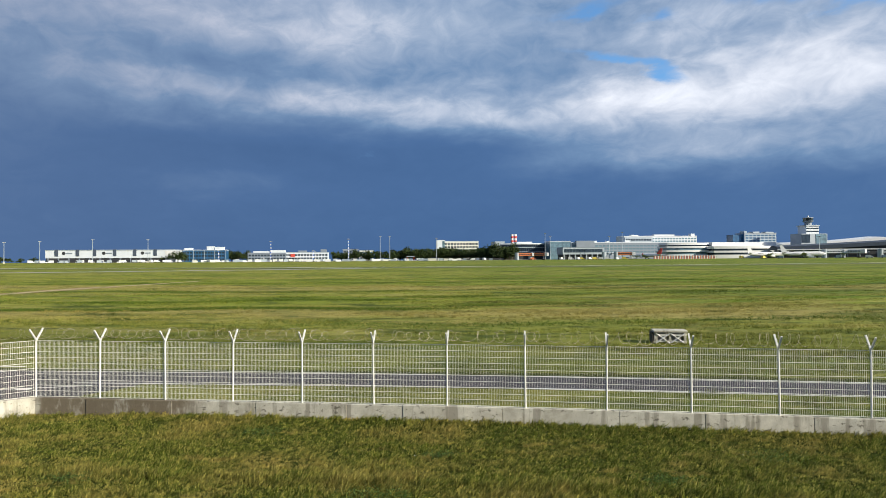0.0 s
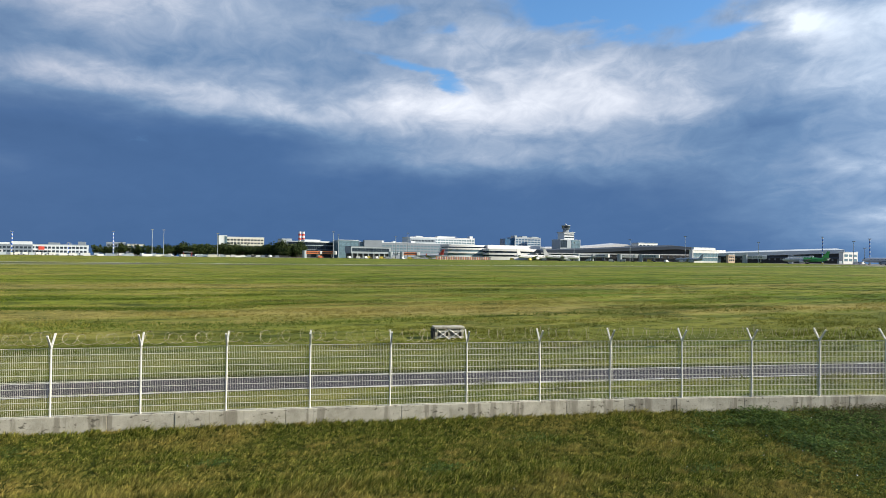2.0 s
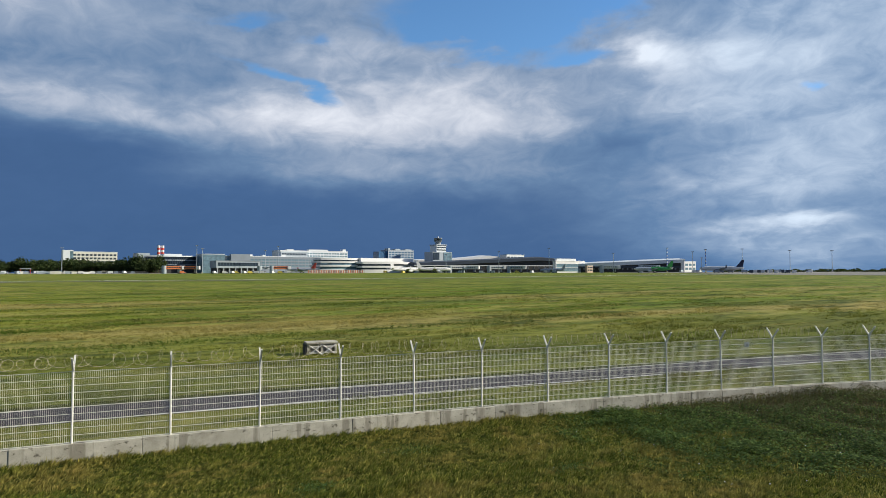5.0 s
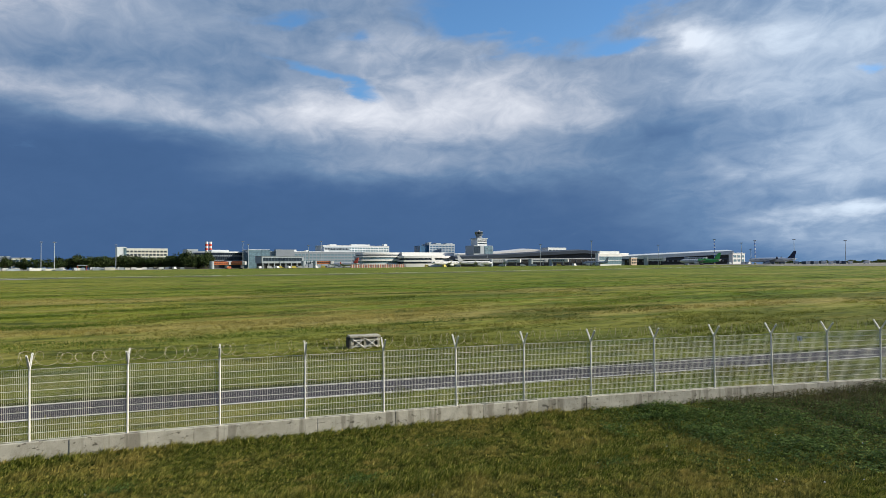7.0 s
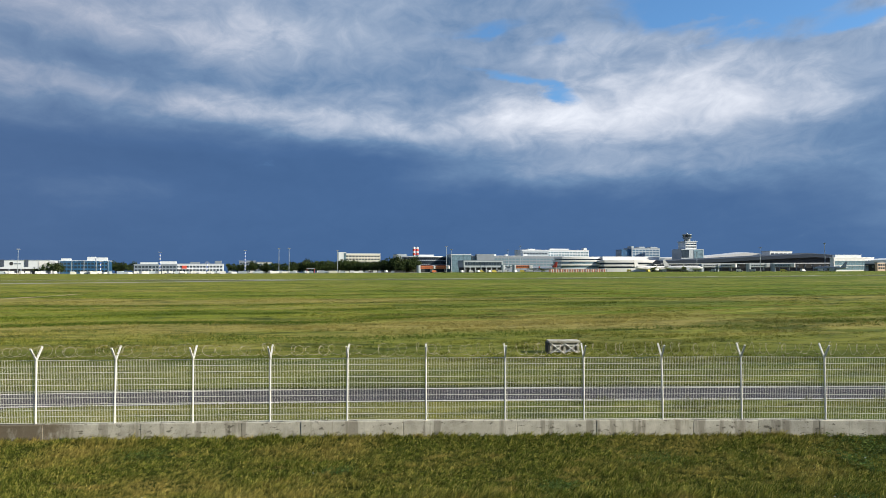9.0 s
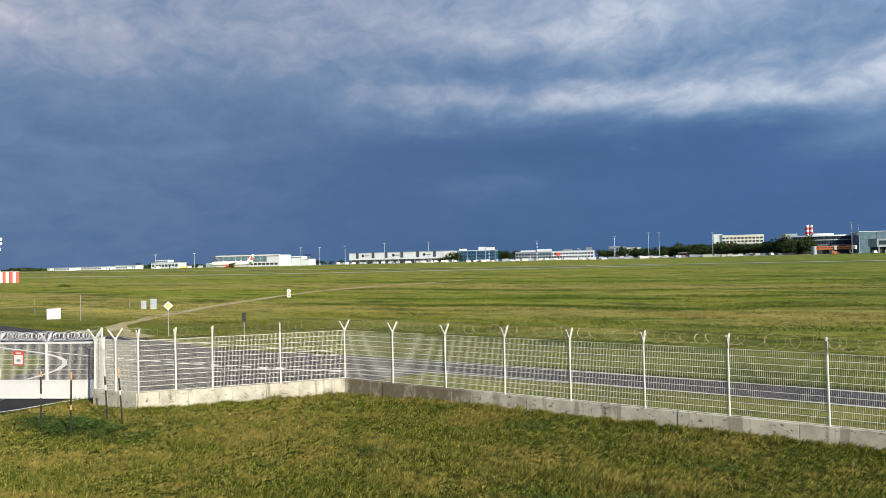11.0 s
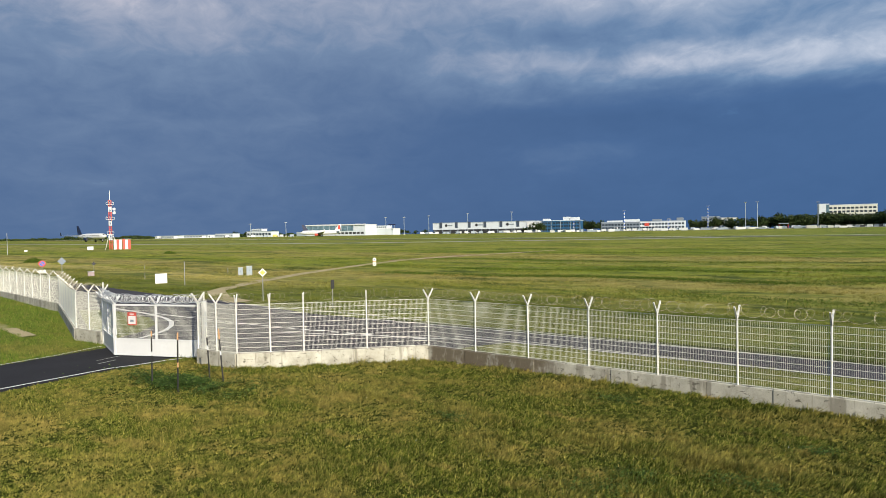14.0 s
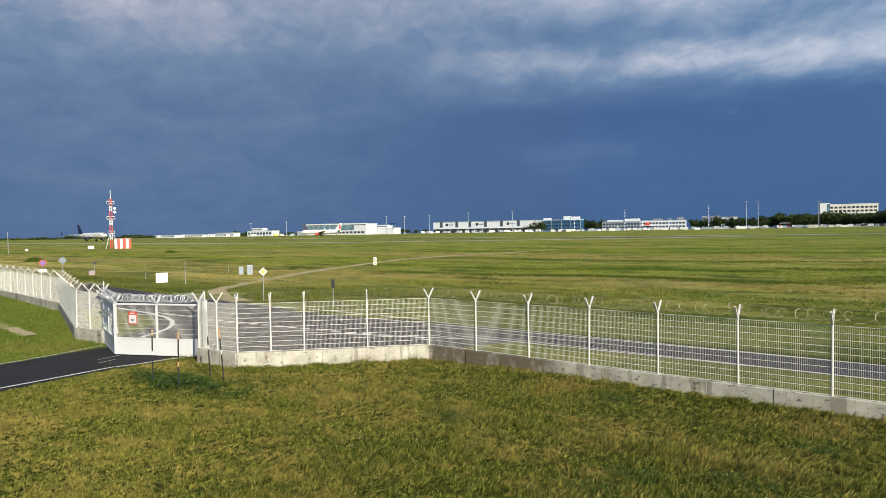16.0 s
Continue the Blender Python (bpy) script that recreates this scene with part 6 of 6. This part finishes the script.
g, w = arched_roof("arched_hall", "white hall under a sweeping arched roof", 32.3, 780, 104, [(0, 15.0), (0.35, 16.0), (0.62, 18.5), (0.82, 20.8), (0.95, 20.4), (1, 18.5)], 40, WHITE, WHITE, 3.8, rz=-8)
windows(g, w * 0.15, w * 0.46, 14.5, 16.2, 1, 12, GLASS_DARK, y=0.45)
g, w = arched_roof("dark_pier", "long dark-roofed boarding pier with shaded gates", 35.0, 705, 164, [(0, 10.5), (0.3, 12.5), (0.7, 16.0), (0.86, 17.2), (1, 15.2)], 34, DARK, DARK_ROOF, 3.4, rz=-14)
part("gutter", boxed(-w / 2, w / 2, -2.5, -2.0, 7.2, 8.2), WHITE, g)
for k in range(22):
    x = -w / 2 + 3 + k * (w - 6) / 21
    part("column", boxed(x - 0.35, x + 0.35, -1.6, -0.9, -0.3, 7.3), DARK_ROOF, g)
windows(g, -w / 2 + 2, w / 2 - 2, 3.4, 6.8, 1, 24, GREY_WALL, fill_x=0.3, fill_z=0.3, y=0.45)
g, w = block("plant_house", "small white rooftop plant house behind the pier", 37.3, 800, 22, 22.0, 12, WHITE_WALL, 1, 5, GLASS_DARK, win=(0.75, 0.95))
g, w = block("pier_end", "bright white glazed end of the boarding pier", 42.2, 672, 30, 11.8, 4, WHITE, 0, 0, None, WHITE)
windows(g, -w / 2 + 1, w * 0.38, 1.0, 9.4, 2, 10, GLASS_PALE, fill_x=0.92, fill_z=0.88)
part("pediment", boxed(-w * 0.45, w * 0.2, 0.6, 3.6, 12.4, 14.6), WHITE_WALL, g)
g, w = arched_roof("east_pier", "long silver-roofed boarding pier with dark glass", 47.3, 700, 112, [(0, 9.0), (0.4, 11.0), (0.8, 13.0), (1, 13.8)], 30, DARK, WHITE_WALL, 3.6, rz=-28)
part("dark_band", boxed(-w / 2, w / 2, -2.05, -1.0, 5.0, 6.4), DARK_ROOF, g)
windows(g, -w / 2 + 2, w / 2 - 2, 2.0, 5.6, 1, 22, GREY_WALL, fill_x=0.3, fill_z=0.5, y=0.45)
g, w = block("pier_stair", "white stair block at the pier's end", 52.2, 690, 11, 10.6, 4, WHITE, 2, 3, GLASS_PALE, WHITE_WALL)
g, w = block("red_annex", "small faded terracotta annex between the piers", 43.9, 668, 5.5, 7.4, 2.5, plain("faded_terracotta", (0.56, 0.42, 0.32), 0.7), 2, 3, GLASS_DARK)


# ---------------------------------------------------------------- jet bridges
def jet_bridge(az, dist, mat, turn, label, length=14, h=4.2):
    g = thing("jet_bridge", label, "jet bridge", "jet bridges", at=bearing(az, dist, turn))
    part("tunnel", soft_box(-length / 2, length / 2, -1.5, 1.5, h, h + 3.0, 0.2), mat, g)
    part("cab", soft_box(length / 2, length / 2 + 3.2, -2.0, 2.0, h - 0.3, h + 3.2, 0.3), WHITE, g)
    part("support", boxed(length / 2 - 2, length / 2 - 1.2, -0.6, 0.6, 0.8, h), STEEL, g)
    part("bogie", soft_box(length / 2 - 3.2, length / 2, -1.6, 1.6, 0, 0.9, 0.15), RUBBER, g)
    part("rotunda", lathe(bmesh.new(), [(2.2, 0), (2.2, h + 3.4)], 14, pose(-length / 2 - 1.4, 0, 0)), PALE_GREY, g)
    windows(g, -length / 2 + 0.5, length / 2 - 0.5, h + 0.9, h + 2.4, 1, 6, GLASS_DARK, y=-1.5)
    return g


for az, dist, mt, turn, lb in ((7.5, 655, ORANGE, 10, "orange jet bridge at the west terminal"), (8.7, 655, ORANGE, -15, "orange jet bridge at the west terminal"),
                               (16.2, 660, ORANGE, 5, "orange jet bridge beside the round pier"), (15.1, 664, PALE_GREY, 25, "pale grey jet bridge at the pier hall"),
                               (32.0, 670, WHITE, 20, "white jet bridge at the dark pier"), (33.2, 672, WHITE, -20, "white jet bridge at the dark pier"),
                               (35.6, 672, WHITE, 20, "white jet bridge at the dark pier"), (37.4, 675, PALE_GREY, -10, "grey jet bridge at the dark pier"),
                               (45.6, 660, WHITE, 15, "white jet bridge at the east pier"), (48.9, 660, PALE_GREY, -10, "grey jet bridge at the east pier")):
    jet_bridge(az, dist, mt, turn, lb)


# ---------------------------------------------------------------- aircraft
def wing_mesh(root, tip, span, sweep, rise, thick, out):
    """A tapered wing from the hull at y 0 to its tip."""
    bm = bmesh.new()
    rings = []
    for t, c in ((0, root), (1, tip)):
        x = -sweep * t
        y, z, th = out * span * t, rise * t, thick * (1 - 0.7 * t)
        rings.append([bm.verts.new(p) for p in ((x + c * 0.5, y, z), (x + c * 0.2, y, z + th), (x - c * 0.5, y, z), (x + c * 0.2, y, z - th * 0.6))])
    for i in range(4):
        j = (i + 1) % 4
        bm.faces.new((rings[0][i], rings[0][j], rings[1][j], rings[1][i]))
    bm.faces.new(rings[0])
    bm.faces.new(rings[1][::-1])
    bmesh.ops.recalc_face_normals(bm, faces=bm.faces[:])
    return bm


def airliner(m, label, hull=WHITE, tail=RED, belly=None, engine=None, k=1.0, winglet=True):
    g = thing("airliner", label, "aircraft", "aircraft", at=m)
    q = pose(0, 0, 4.0 * k, 0, 90, 0)
    L = 38 * k
    rows = [(0.15, 0.5), (0.9, 0.478), (1.55, 0.44), (1.95, 0.37), (2.0, 0.30), (2.0, -0.15), (1.75, -0.28), (1.1, -0.40), (0.45, -0.49), (0.2, -0.5)]
    f = part("fuselage", lathe(bmesh.new(), [(r * k, z * L) for r, z in rows[::-1]], 18, q), hull, g)
    part("cockpit_window", boxed(L * 0.438, L * 0.462, -1.2 * k, 1.2 * k, 4.7 * k, 5.35 * k), DARK, f)
    for s in (-1, 1):
        for i in range(24):
            x = L * (-0.24 + 0.6 * i / 24)
            part("cabin_window", boxed(x - 0.22 * k, x + 0.22 * k, s * 1.93 * k, s * 2.0 * k, 4.35 * k, 4.75 * k), DARK, f)
    if belly:
        part("livery_patch", lathe(bmesh.new(), [(1.98 * k, 0.14 * L), (2.04 * k, 0.18 * L), (2.04 * k, 0.33 * L), (1.9 * k, 0.38 * L)], 18, q @ pose(0, 0, 0)), belly, f, "painted livery band")
    for s in (-1, 1):
        w = part("wing", wing_mesh(7.0 * k, 1.7 * k, 16.2 * k, 7.0 * k, 1.6 * k, 0.42 * k, s), PALE_GREY, g)
        w.location = (1.0 * k, s * 1.4 * k, 3.1 * k)
        if winglet:
            part("winglet", box(bmesh.new(), -0.8 * k, 0.8 * k, -0.1, 0.1, 0, 2.3 * k, pose(-7.0 * k, s * 16.2 * k, 1.5 * k, -12 * s, 0, 0), 0.5), tail, w)
        e = part("engine", lathe(bmesh.new(), [(0.7 * k, -2.2 * k), (1.05 * k, -1.0 * k), (1.15 * k, 0.8 * k), (1.0 * k, 1.7 * k)], 14, pose(2.8 * k, s * 5.6 * k, 2.0 * k, 0, 90, 0)), engine or hull, g)
        part("fan", lathe(bmesh.new(), [(0.9 * k, 0), (0.9 * k, 0.1)], 14, pose(4.45 * k, s * 5.6 * k, 2.0 * k, 0, 90, 0)), DARK, e)
        part("pylon", boxed(0.5 * k, 3.5 * k, s * 5.6 * k - 0.2, s * 5.6 * k + 0.2, 2.8 * k, 3.6 * k), PALE_GREY, e)
        st = part("tailplane", wing_mesh(3.6 * k, 1.3 * k, 6.0 * k, 2.8 * k, 0.5 * k, 0.2 * k, s), hull, g)
        st.location = (-L * 0.43, s * 0.6 * k, 4.8 * k)
        part("main_wheel", lathe(bmesh.new(), [(0.6 * k, -0.45), (0.6 * k, 0.45)], 12, pose(-1.2 * k, s * 3.4 * k, 0.6 * k, 90, 0, 0)), RUBBER, g)
        part("main_strut", tube(bmesh.new(), (-1.2 * k, s * 3.4 * k, 0.6 * k), (-0.8 * k, s * 2.9 * k, 3.0 * k), 0.2, 0.2, 8), STEEL, g)
    part("nose_wheel", lathe(bmesh.new(), [(0.45 * k, -0.3), (0.45 * k, 0.3)], 12, pose(L * 0.37, 0, 0.45 * k, 90, 0, 0)), RUBBER, g)
    part("nose_strut", tube(bmesh.new(), (L * 0.37, 0, 0.4 * k), (L * 0.37, 0, 2.6 * k), 0.15, 0.15, 8), STEEL, g)
    fin = bmesh.new()
    z0, z1 = 5.4 * k, 11.8 * k
    pts = [(-L * 0.33, z0), (-L * 0.48, z0), (-L * 0.515, z1), (-L * 0.46, z1)]
    a = [fin.verts.new((x, -0.22 * k, z)) for x, z in pts]
    b = [fin.verts.new((x, 0.22 * k, z)) for x, z in pts]
    fin.faces.new(a)
    fin.faces.new(b[::-1])
    for i in range(4):
        j = (i + 1) % 4
        fin.faces.new((a[j], a[i], b[i], b[j]))
    bmesh.ops.recalc_face_normals(fin, faces=fin.faces[:])
    part("fin", fin, tail, g, "painted tail fin")
    return g


airliner(bearing(-60.6, 512, -62), "white airliner with a navy tail taxiing on the runway", WHITE, NAVY, None, NAVY)
red = airliner(bearing(-42.4, 600, 172), "white airliner with a red and white tail and red engines", WHITE, WHITE, None, RED)
for y in (-1, 1):
    part("tail_emblem", box(bmesh.new(), -18.6, -16.2, y * 0.24 - 0.05, y * 0.24 + 0.05, 6.6, 10.6, None, 0.55), RED, red, "red tail emblem")
airliner(bearing(-42.3, 645, 8), "white parked airliner with a dark tail", WHITE, NAVY)
airliner(bearing(29.9, 655, 20), "white parked airliner nose to the dark pier", WHITE, WHITE)
airliner(bearing(27.3, 660, 35), "white parked airliner by the connecting hall", WHITE, WHITE)
airliner(bearing(18.0, 668, 150), "white parked airliner with a red tail behind the barrier", WHITE, RED, k=0.9)
airliner(bearing(40.6, 655, 160), "small pale grey parked airliner by the pier end", PALE_GREY, PALE_GREY, k=0.72)
green = airliner(bearing(49.2, 640, 176), "parked airliner with a white nose and a green tail", WHITE, GREEN, None, WHITE, k=0.95)
part("livery_band", lathe(bmesh.new(), [(0.5, -17.2), (1.15, -14.4), (1.75, -10.2), (1.95, -5.4), (1.95, 1.5)], 18, pose(0, 0, 3.8, 0, 90, 0)), GREEN, green, "green painted rear hull")
airliner(bearing(54.6, 640, 174), "parked airliner with navy tail and winglets", WHITE, NAVY, None, NAVY)


# ---------------------------------------------------------------- masts, vehicles, clutter on the apron
def light_mast(az, dist, h, label, bands=None):
    g = thing("apron_mast", label, "light mast", "apron masts", at=bearing(az, dist))
    if bands:
        n = int(h / 1.6)
        for i in range(n):
            part("band", tube(bmesh.new(), (0, 0, h * i / n), (0, 0, h * (i + 1) / n), 0.42, 0.42, 8), bands[i % 2], g)
    else:
        part("shaft", tube(bmesh.new(), (0, 0, -0.2), (0, 0, h), 0.32, 0.2, 8), PALE_GREY, g)
    part("lamp_rack", soft_box(-1.3, 1.3, -0.35, 0.35, h, h + 0.6, 0.1), STEEL, g)
    part("base", soft_box(-0.8, 0.8, -0.8, 0.8, -0.2, 1.2, 0.1), YELLOW if bands else CONCRETE, g)
    for x in (-0.9, 0.9):
        part("floodlight", soft_box(x - 0.35, x + 0.35, -0.7, -0.35, h + 0.05, h + 0.5, 0.05), GREY_WALL, g)
    return g


WB = (WHITE, BLUE)
RW = (RED, WHITE)
for az, h, bands in ((-48.4, 13, None), (-45.4, 14, None), (-36.55, 18, None), (-34.9, 18, None), (-32.65, 19, None), (-29.1, 21, None), (-25.1, 21.5, None),
                     (-19.6, 11, WB), (-15.27, 20, WB), (-11.6, 11, WB), (-8.5, 22.5, WB), (-5.65, 25, None), (-4.78, 25, None), (-0.54, 23, None), (9.3, 27, None), (9.75, 24, None),
                     (14.9, 23, None), (16.0, 27, None), (31.0, 19, None), (35.8, 22, None), (40.3, 25, None), (45.9, 19.5, None), (50.36, 24, WB), (52.4, 20, None),
                     (53.1, 14, None), (53.41, 22, WB), (56.2, 22, None), (59.64, 20, None), (62.5, 19, None)):
    light_mast(az, 660, h, "tall blue and white banded mast on the apron" if bands else "tall slender floodlight mast on the apron", bands)


def van(mat):
    g = thing("service_van", "parked white airport service van", "van", "apron vehicles")
    bm = soft_box(-2.6, 2.6, -1.0, 1.0, 0.55, 1.3, 0.1)
    part("chassis", bm, mat, g)
    part("cargo_body", soft_box(-2.55, 1.2, -0.98, 0.98, 1.25, 2.6, 0.12), mat, g)
    part("cabin", box(bmesh.new(), 1.0, 2.3, -0.95, 0.95, 1.25, 2.3, None, 0.8), GLASS_DARK, g)
    for x in (-1.6, 1.6):
        for y in (-0.95, 0.95):
            part("wheel", lathe(bmesh.new(), [(0.42, -0.14), (0.42, 0.14)], 12, pose(x, y, 0.42, 90, 0, 0)), RUBBER, g)
    return g


rnd = random.Random(4)
VANS = {}
for mat, key in ((WHITE, "white"), (YELLOW, "yellow"), (PALE_GREY, "grey"), (ORANGE, "orange")):
    v = van(mat)
    v["label"] = f"parked {key} airport service van"
    VANS[key] = v
    v.matrix_world = bearing({"white": -30, "yellow": -46.3, "grey": -13, "orange": 8.2}[key], 640, 10)
for az0, az1, n, keys in ((-56, -44, 9, ("white", "grey")), (-33.5, -22.5, 22, ("white", "white", "grey")), (-22, -9.5, 14, ("white", "grey", "white")), (-8, 4, 12, ("white", "white", "grey", "grey")),
                          (10.5, 17.5, 12, ("white", "white", "yellow")), (24.5, 42, 12, ("white", "grey", "yellow")), (51, 61, 12, ("white", "grey"))):
    for i in range(n):
        az = az0 + (az1 - az0) * (i + rnd.random()) / n
        copy_thing(VANS[rnd.choice(keys)], bearing(az, rnd.uniform(610, 655), rnd.choice((0, 8, 175, 60))))


def container(m, mat, w, h, label):
    g = thing("container", label, "container", "apron containers", at=m)
    part("body", soft_box(-w / 2, w / 2, -1.2, 1.2, 0, h, 0.06), mat, g)
    for i in range(int(w / 0.9)):
        x = -w / 2 + 0.3 + i * 0.9
        part("rib", boxed(x, x + 0.3, -1.27, -1.2, 0.1, h - 0.1), mat, g)
    return g


for i in range(34):
    az = -21.5 + 23 * (i + rnd.random()) / 34
    mt, nm = rnd.choice(((WHITE, "white"), (CREAM, "cream"), (PALE_GREY, "pale grey"), (PALE_GREY, "pale grey")) if az < -7 else ((CREAM, "cream"), (WHITE, "white"), (PALE_GREY, "pale grey")))
    container(bearing(az, rnd.uniform(625, 650), rnd.uniform(-10, 20)), mt, rnd.uniform(4, 8), rnd.uniform(1.6, 2.6), f"{nm} freight container on the apron edge")
for i in range(12):
    az = 56.8 + 3.2 * (i + rnd.random()) / 12
    container(bearing(az, rnd.uniform(600, 640), 30), WHITE if i % 2 else DARK_ROOF, 2.5, 2.6, "short freight container beside the stands")
shelter = thing("apron_shelter", "small open shelter with a flat roof on the apron", "shelter", at=bearing(-2.9, 630))
part("roof", soft_box(-4, 4, -2, 2, 4.2, 4.8, 0.1), PALE_GREY, shelter)
for x in (-3.5, 3.5):
    for y in (-1.5, 1.5):
        part("post", boxed(x - 0.2, x + 0.2, y - 0.2, y + 0.2, -0.2, 4.2), RED, shelter)
fence_far = thing("apron_fence", "long low dark fence along the apron edge", "fence", at=bearing(2.5, 655))
for i in range(20):
    x = -34 + i * 3.4
    part("panel", boxed(x, x + 3.2, -0.1, 0.1, 0.3, 2.2), DARK if i % 4 else GREY_WALL, fence_far)


# ---------------------------------------------------------------- trees
def tree_meshes(seed):
    rr = np.random.default_rng(seed)
    n = 1000
    centres = rr.normal(0, 1, (16, 3)) * (0.26, 0.26, 0.18) + (0, 0, 0.62)
    c = centres[rr.integers(0, 16, n)] + rr.normal(0, 0.10, (n, 3))
    u = rr.normal(0, 1, (n, 3))
    u /= np.linalg.norm(u, axis=1)[:, None]
    v = np.cross(u, rr.normal(0, 1, (n, 3)))
    v /= np.linalg.norm(v, axis=1)[:, None]
    s = rr.uniform(0.03, 0.065, n)[:, None]
    quad = np.stack([c - u * s, c + v * s, c + u * s, c - v * s], 1).reshape(-1, 3)
    quad[:, 2] = np.maximum(quad[:, 2], 0.08)
    crown = raw_mesh("crown", quad, 4, TREE_LEAF)
    bm = tube(bmesh.new(), (0, 0, -0.03), (0, 0, 0.55), 0.03, 0.015, 7)
    for ang in (0.4, 1.9, 3.3, 4.9):
        tube(bm, (0, 0, 0.28), (0.2 * math.cos(ang), 0.2 * math.sin(ang), 0.58), 0.013, 0.005, 5)
    tr = bpy.data.meshes.new("trunk")
    bm.to_mesh(tr)
    bm.free()
    tr.materials.append(BARK)
    return crown, tr


TREES = [tree_meshes(40 + i) for i in range(5)]


def tree(az, dist, h, wide=1.0):
    g = thing("tree", "leafy dark green tree across the airfield", "tree", "trees across the airfield", at=bearing(az, dist, rnd.uniform(0, 360)))
    crown, tr = rnd.choice(TREES)
    sc = Matrix.Diagonal((h * wide, h * wide, h, 1))
    shared("trunk", tr, g, sc)
    shared("crown", crown, g, sc)


for az0, az1, n, h0, h1, dist in ((-19.2, -17.2, 7, 8, 11, 735), (-9.8, -5.2, 9, 8, 11, 715), (-4.6, 5.2, 52, 8.5, 13.2, 720), (4.2, 6.4, 12, 10, 15, 690), (-23.6, -22.3, 4, 8, 10, 680),
                                  (-36, -33, 5, 4, 6, 730), (-50, -46, 6, 5, 7, 760)):
    for i in range(n):
        tree(az0 + (az1 - az0) * (i + rnd.random()) / n, dist + rnd.uniform(-12, 14), rnd.uniform(h0, h1), rnd.uniform(1.0, 1.5))


def far_hedge(az0, az1, dist, h0, h1, n, label):
    rr = np.random.default_rng(int(dist + n))
    a = np.radians(rr.uniform(az0, az1, n))
    d = dist + rr.uniform(-30, 30, n)
    x, y = d * np.sin(a), d * np.cos(a)
    top = h0 + (h1 - h0) * clumpy(np.degrees(a) * 3, a * 0, 1.3, 5)
    c = np.stack([x, y, ground_np(x, y) + top * rr.random(n) ** 0.8], 1)
    u = rr.normal(0, 1, (n, 3))
    u /= np.linalg.norm(u, axis=1)[:, None]
    v = np.cross(u, rr.normal(0, 1, (n, 3)))
    v /= np.linalg.norm(v, axis=1)[:, None]
    s = rr.uniform(0.8, 1.7, n)[:, None]
    q = np.stack([c - u * s, c + v * s, c + u * s, c - v * s], 1).reshape(-1, 3)
    tagged(new("far_woods", raw_mesh("far_woods", q, 4, TREE_LEAF)), label, "woods", "", "stuff")


far_hedge(-72, -44, 1100, 1.2, 5.0, 7000, "low dark belt of distant woods on the horizon")
far_hedge(54, 74, 1100, 1.0, 4.5, 4500, "thin dark belt of distant woods on the horizon")
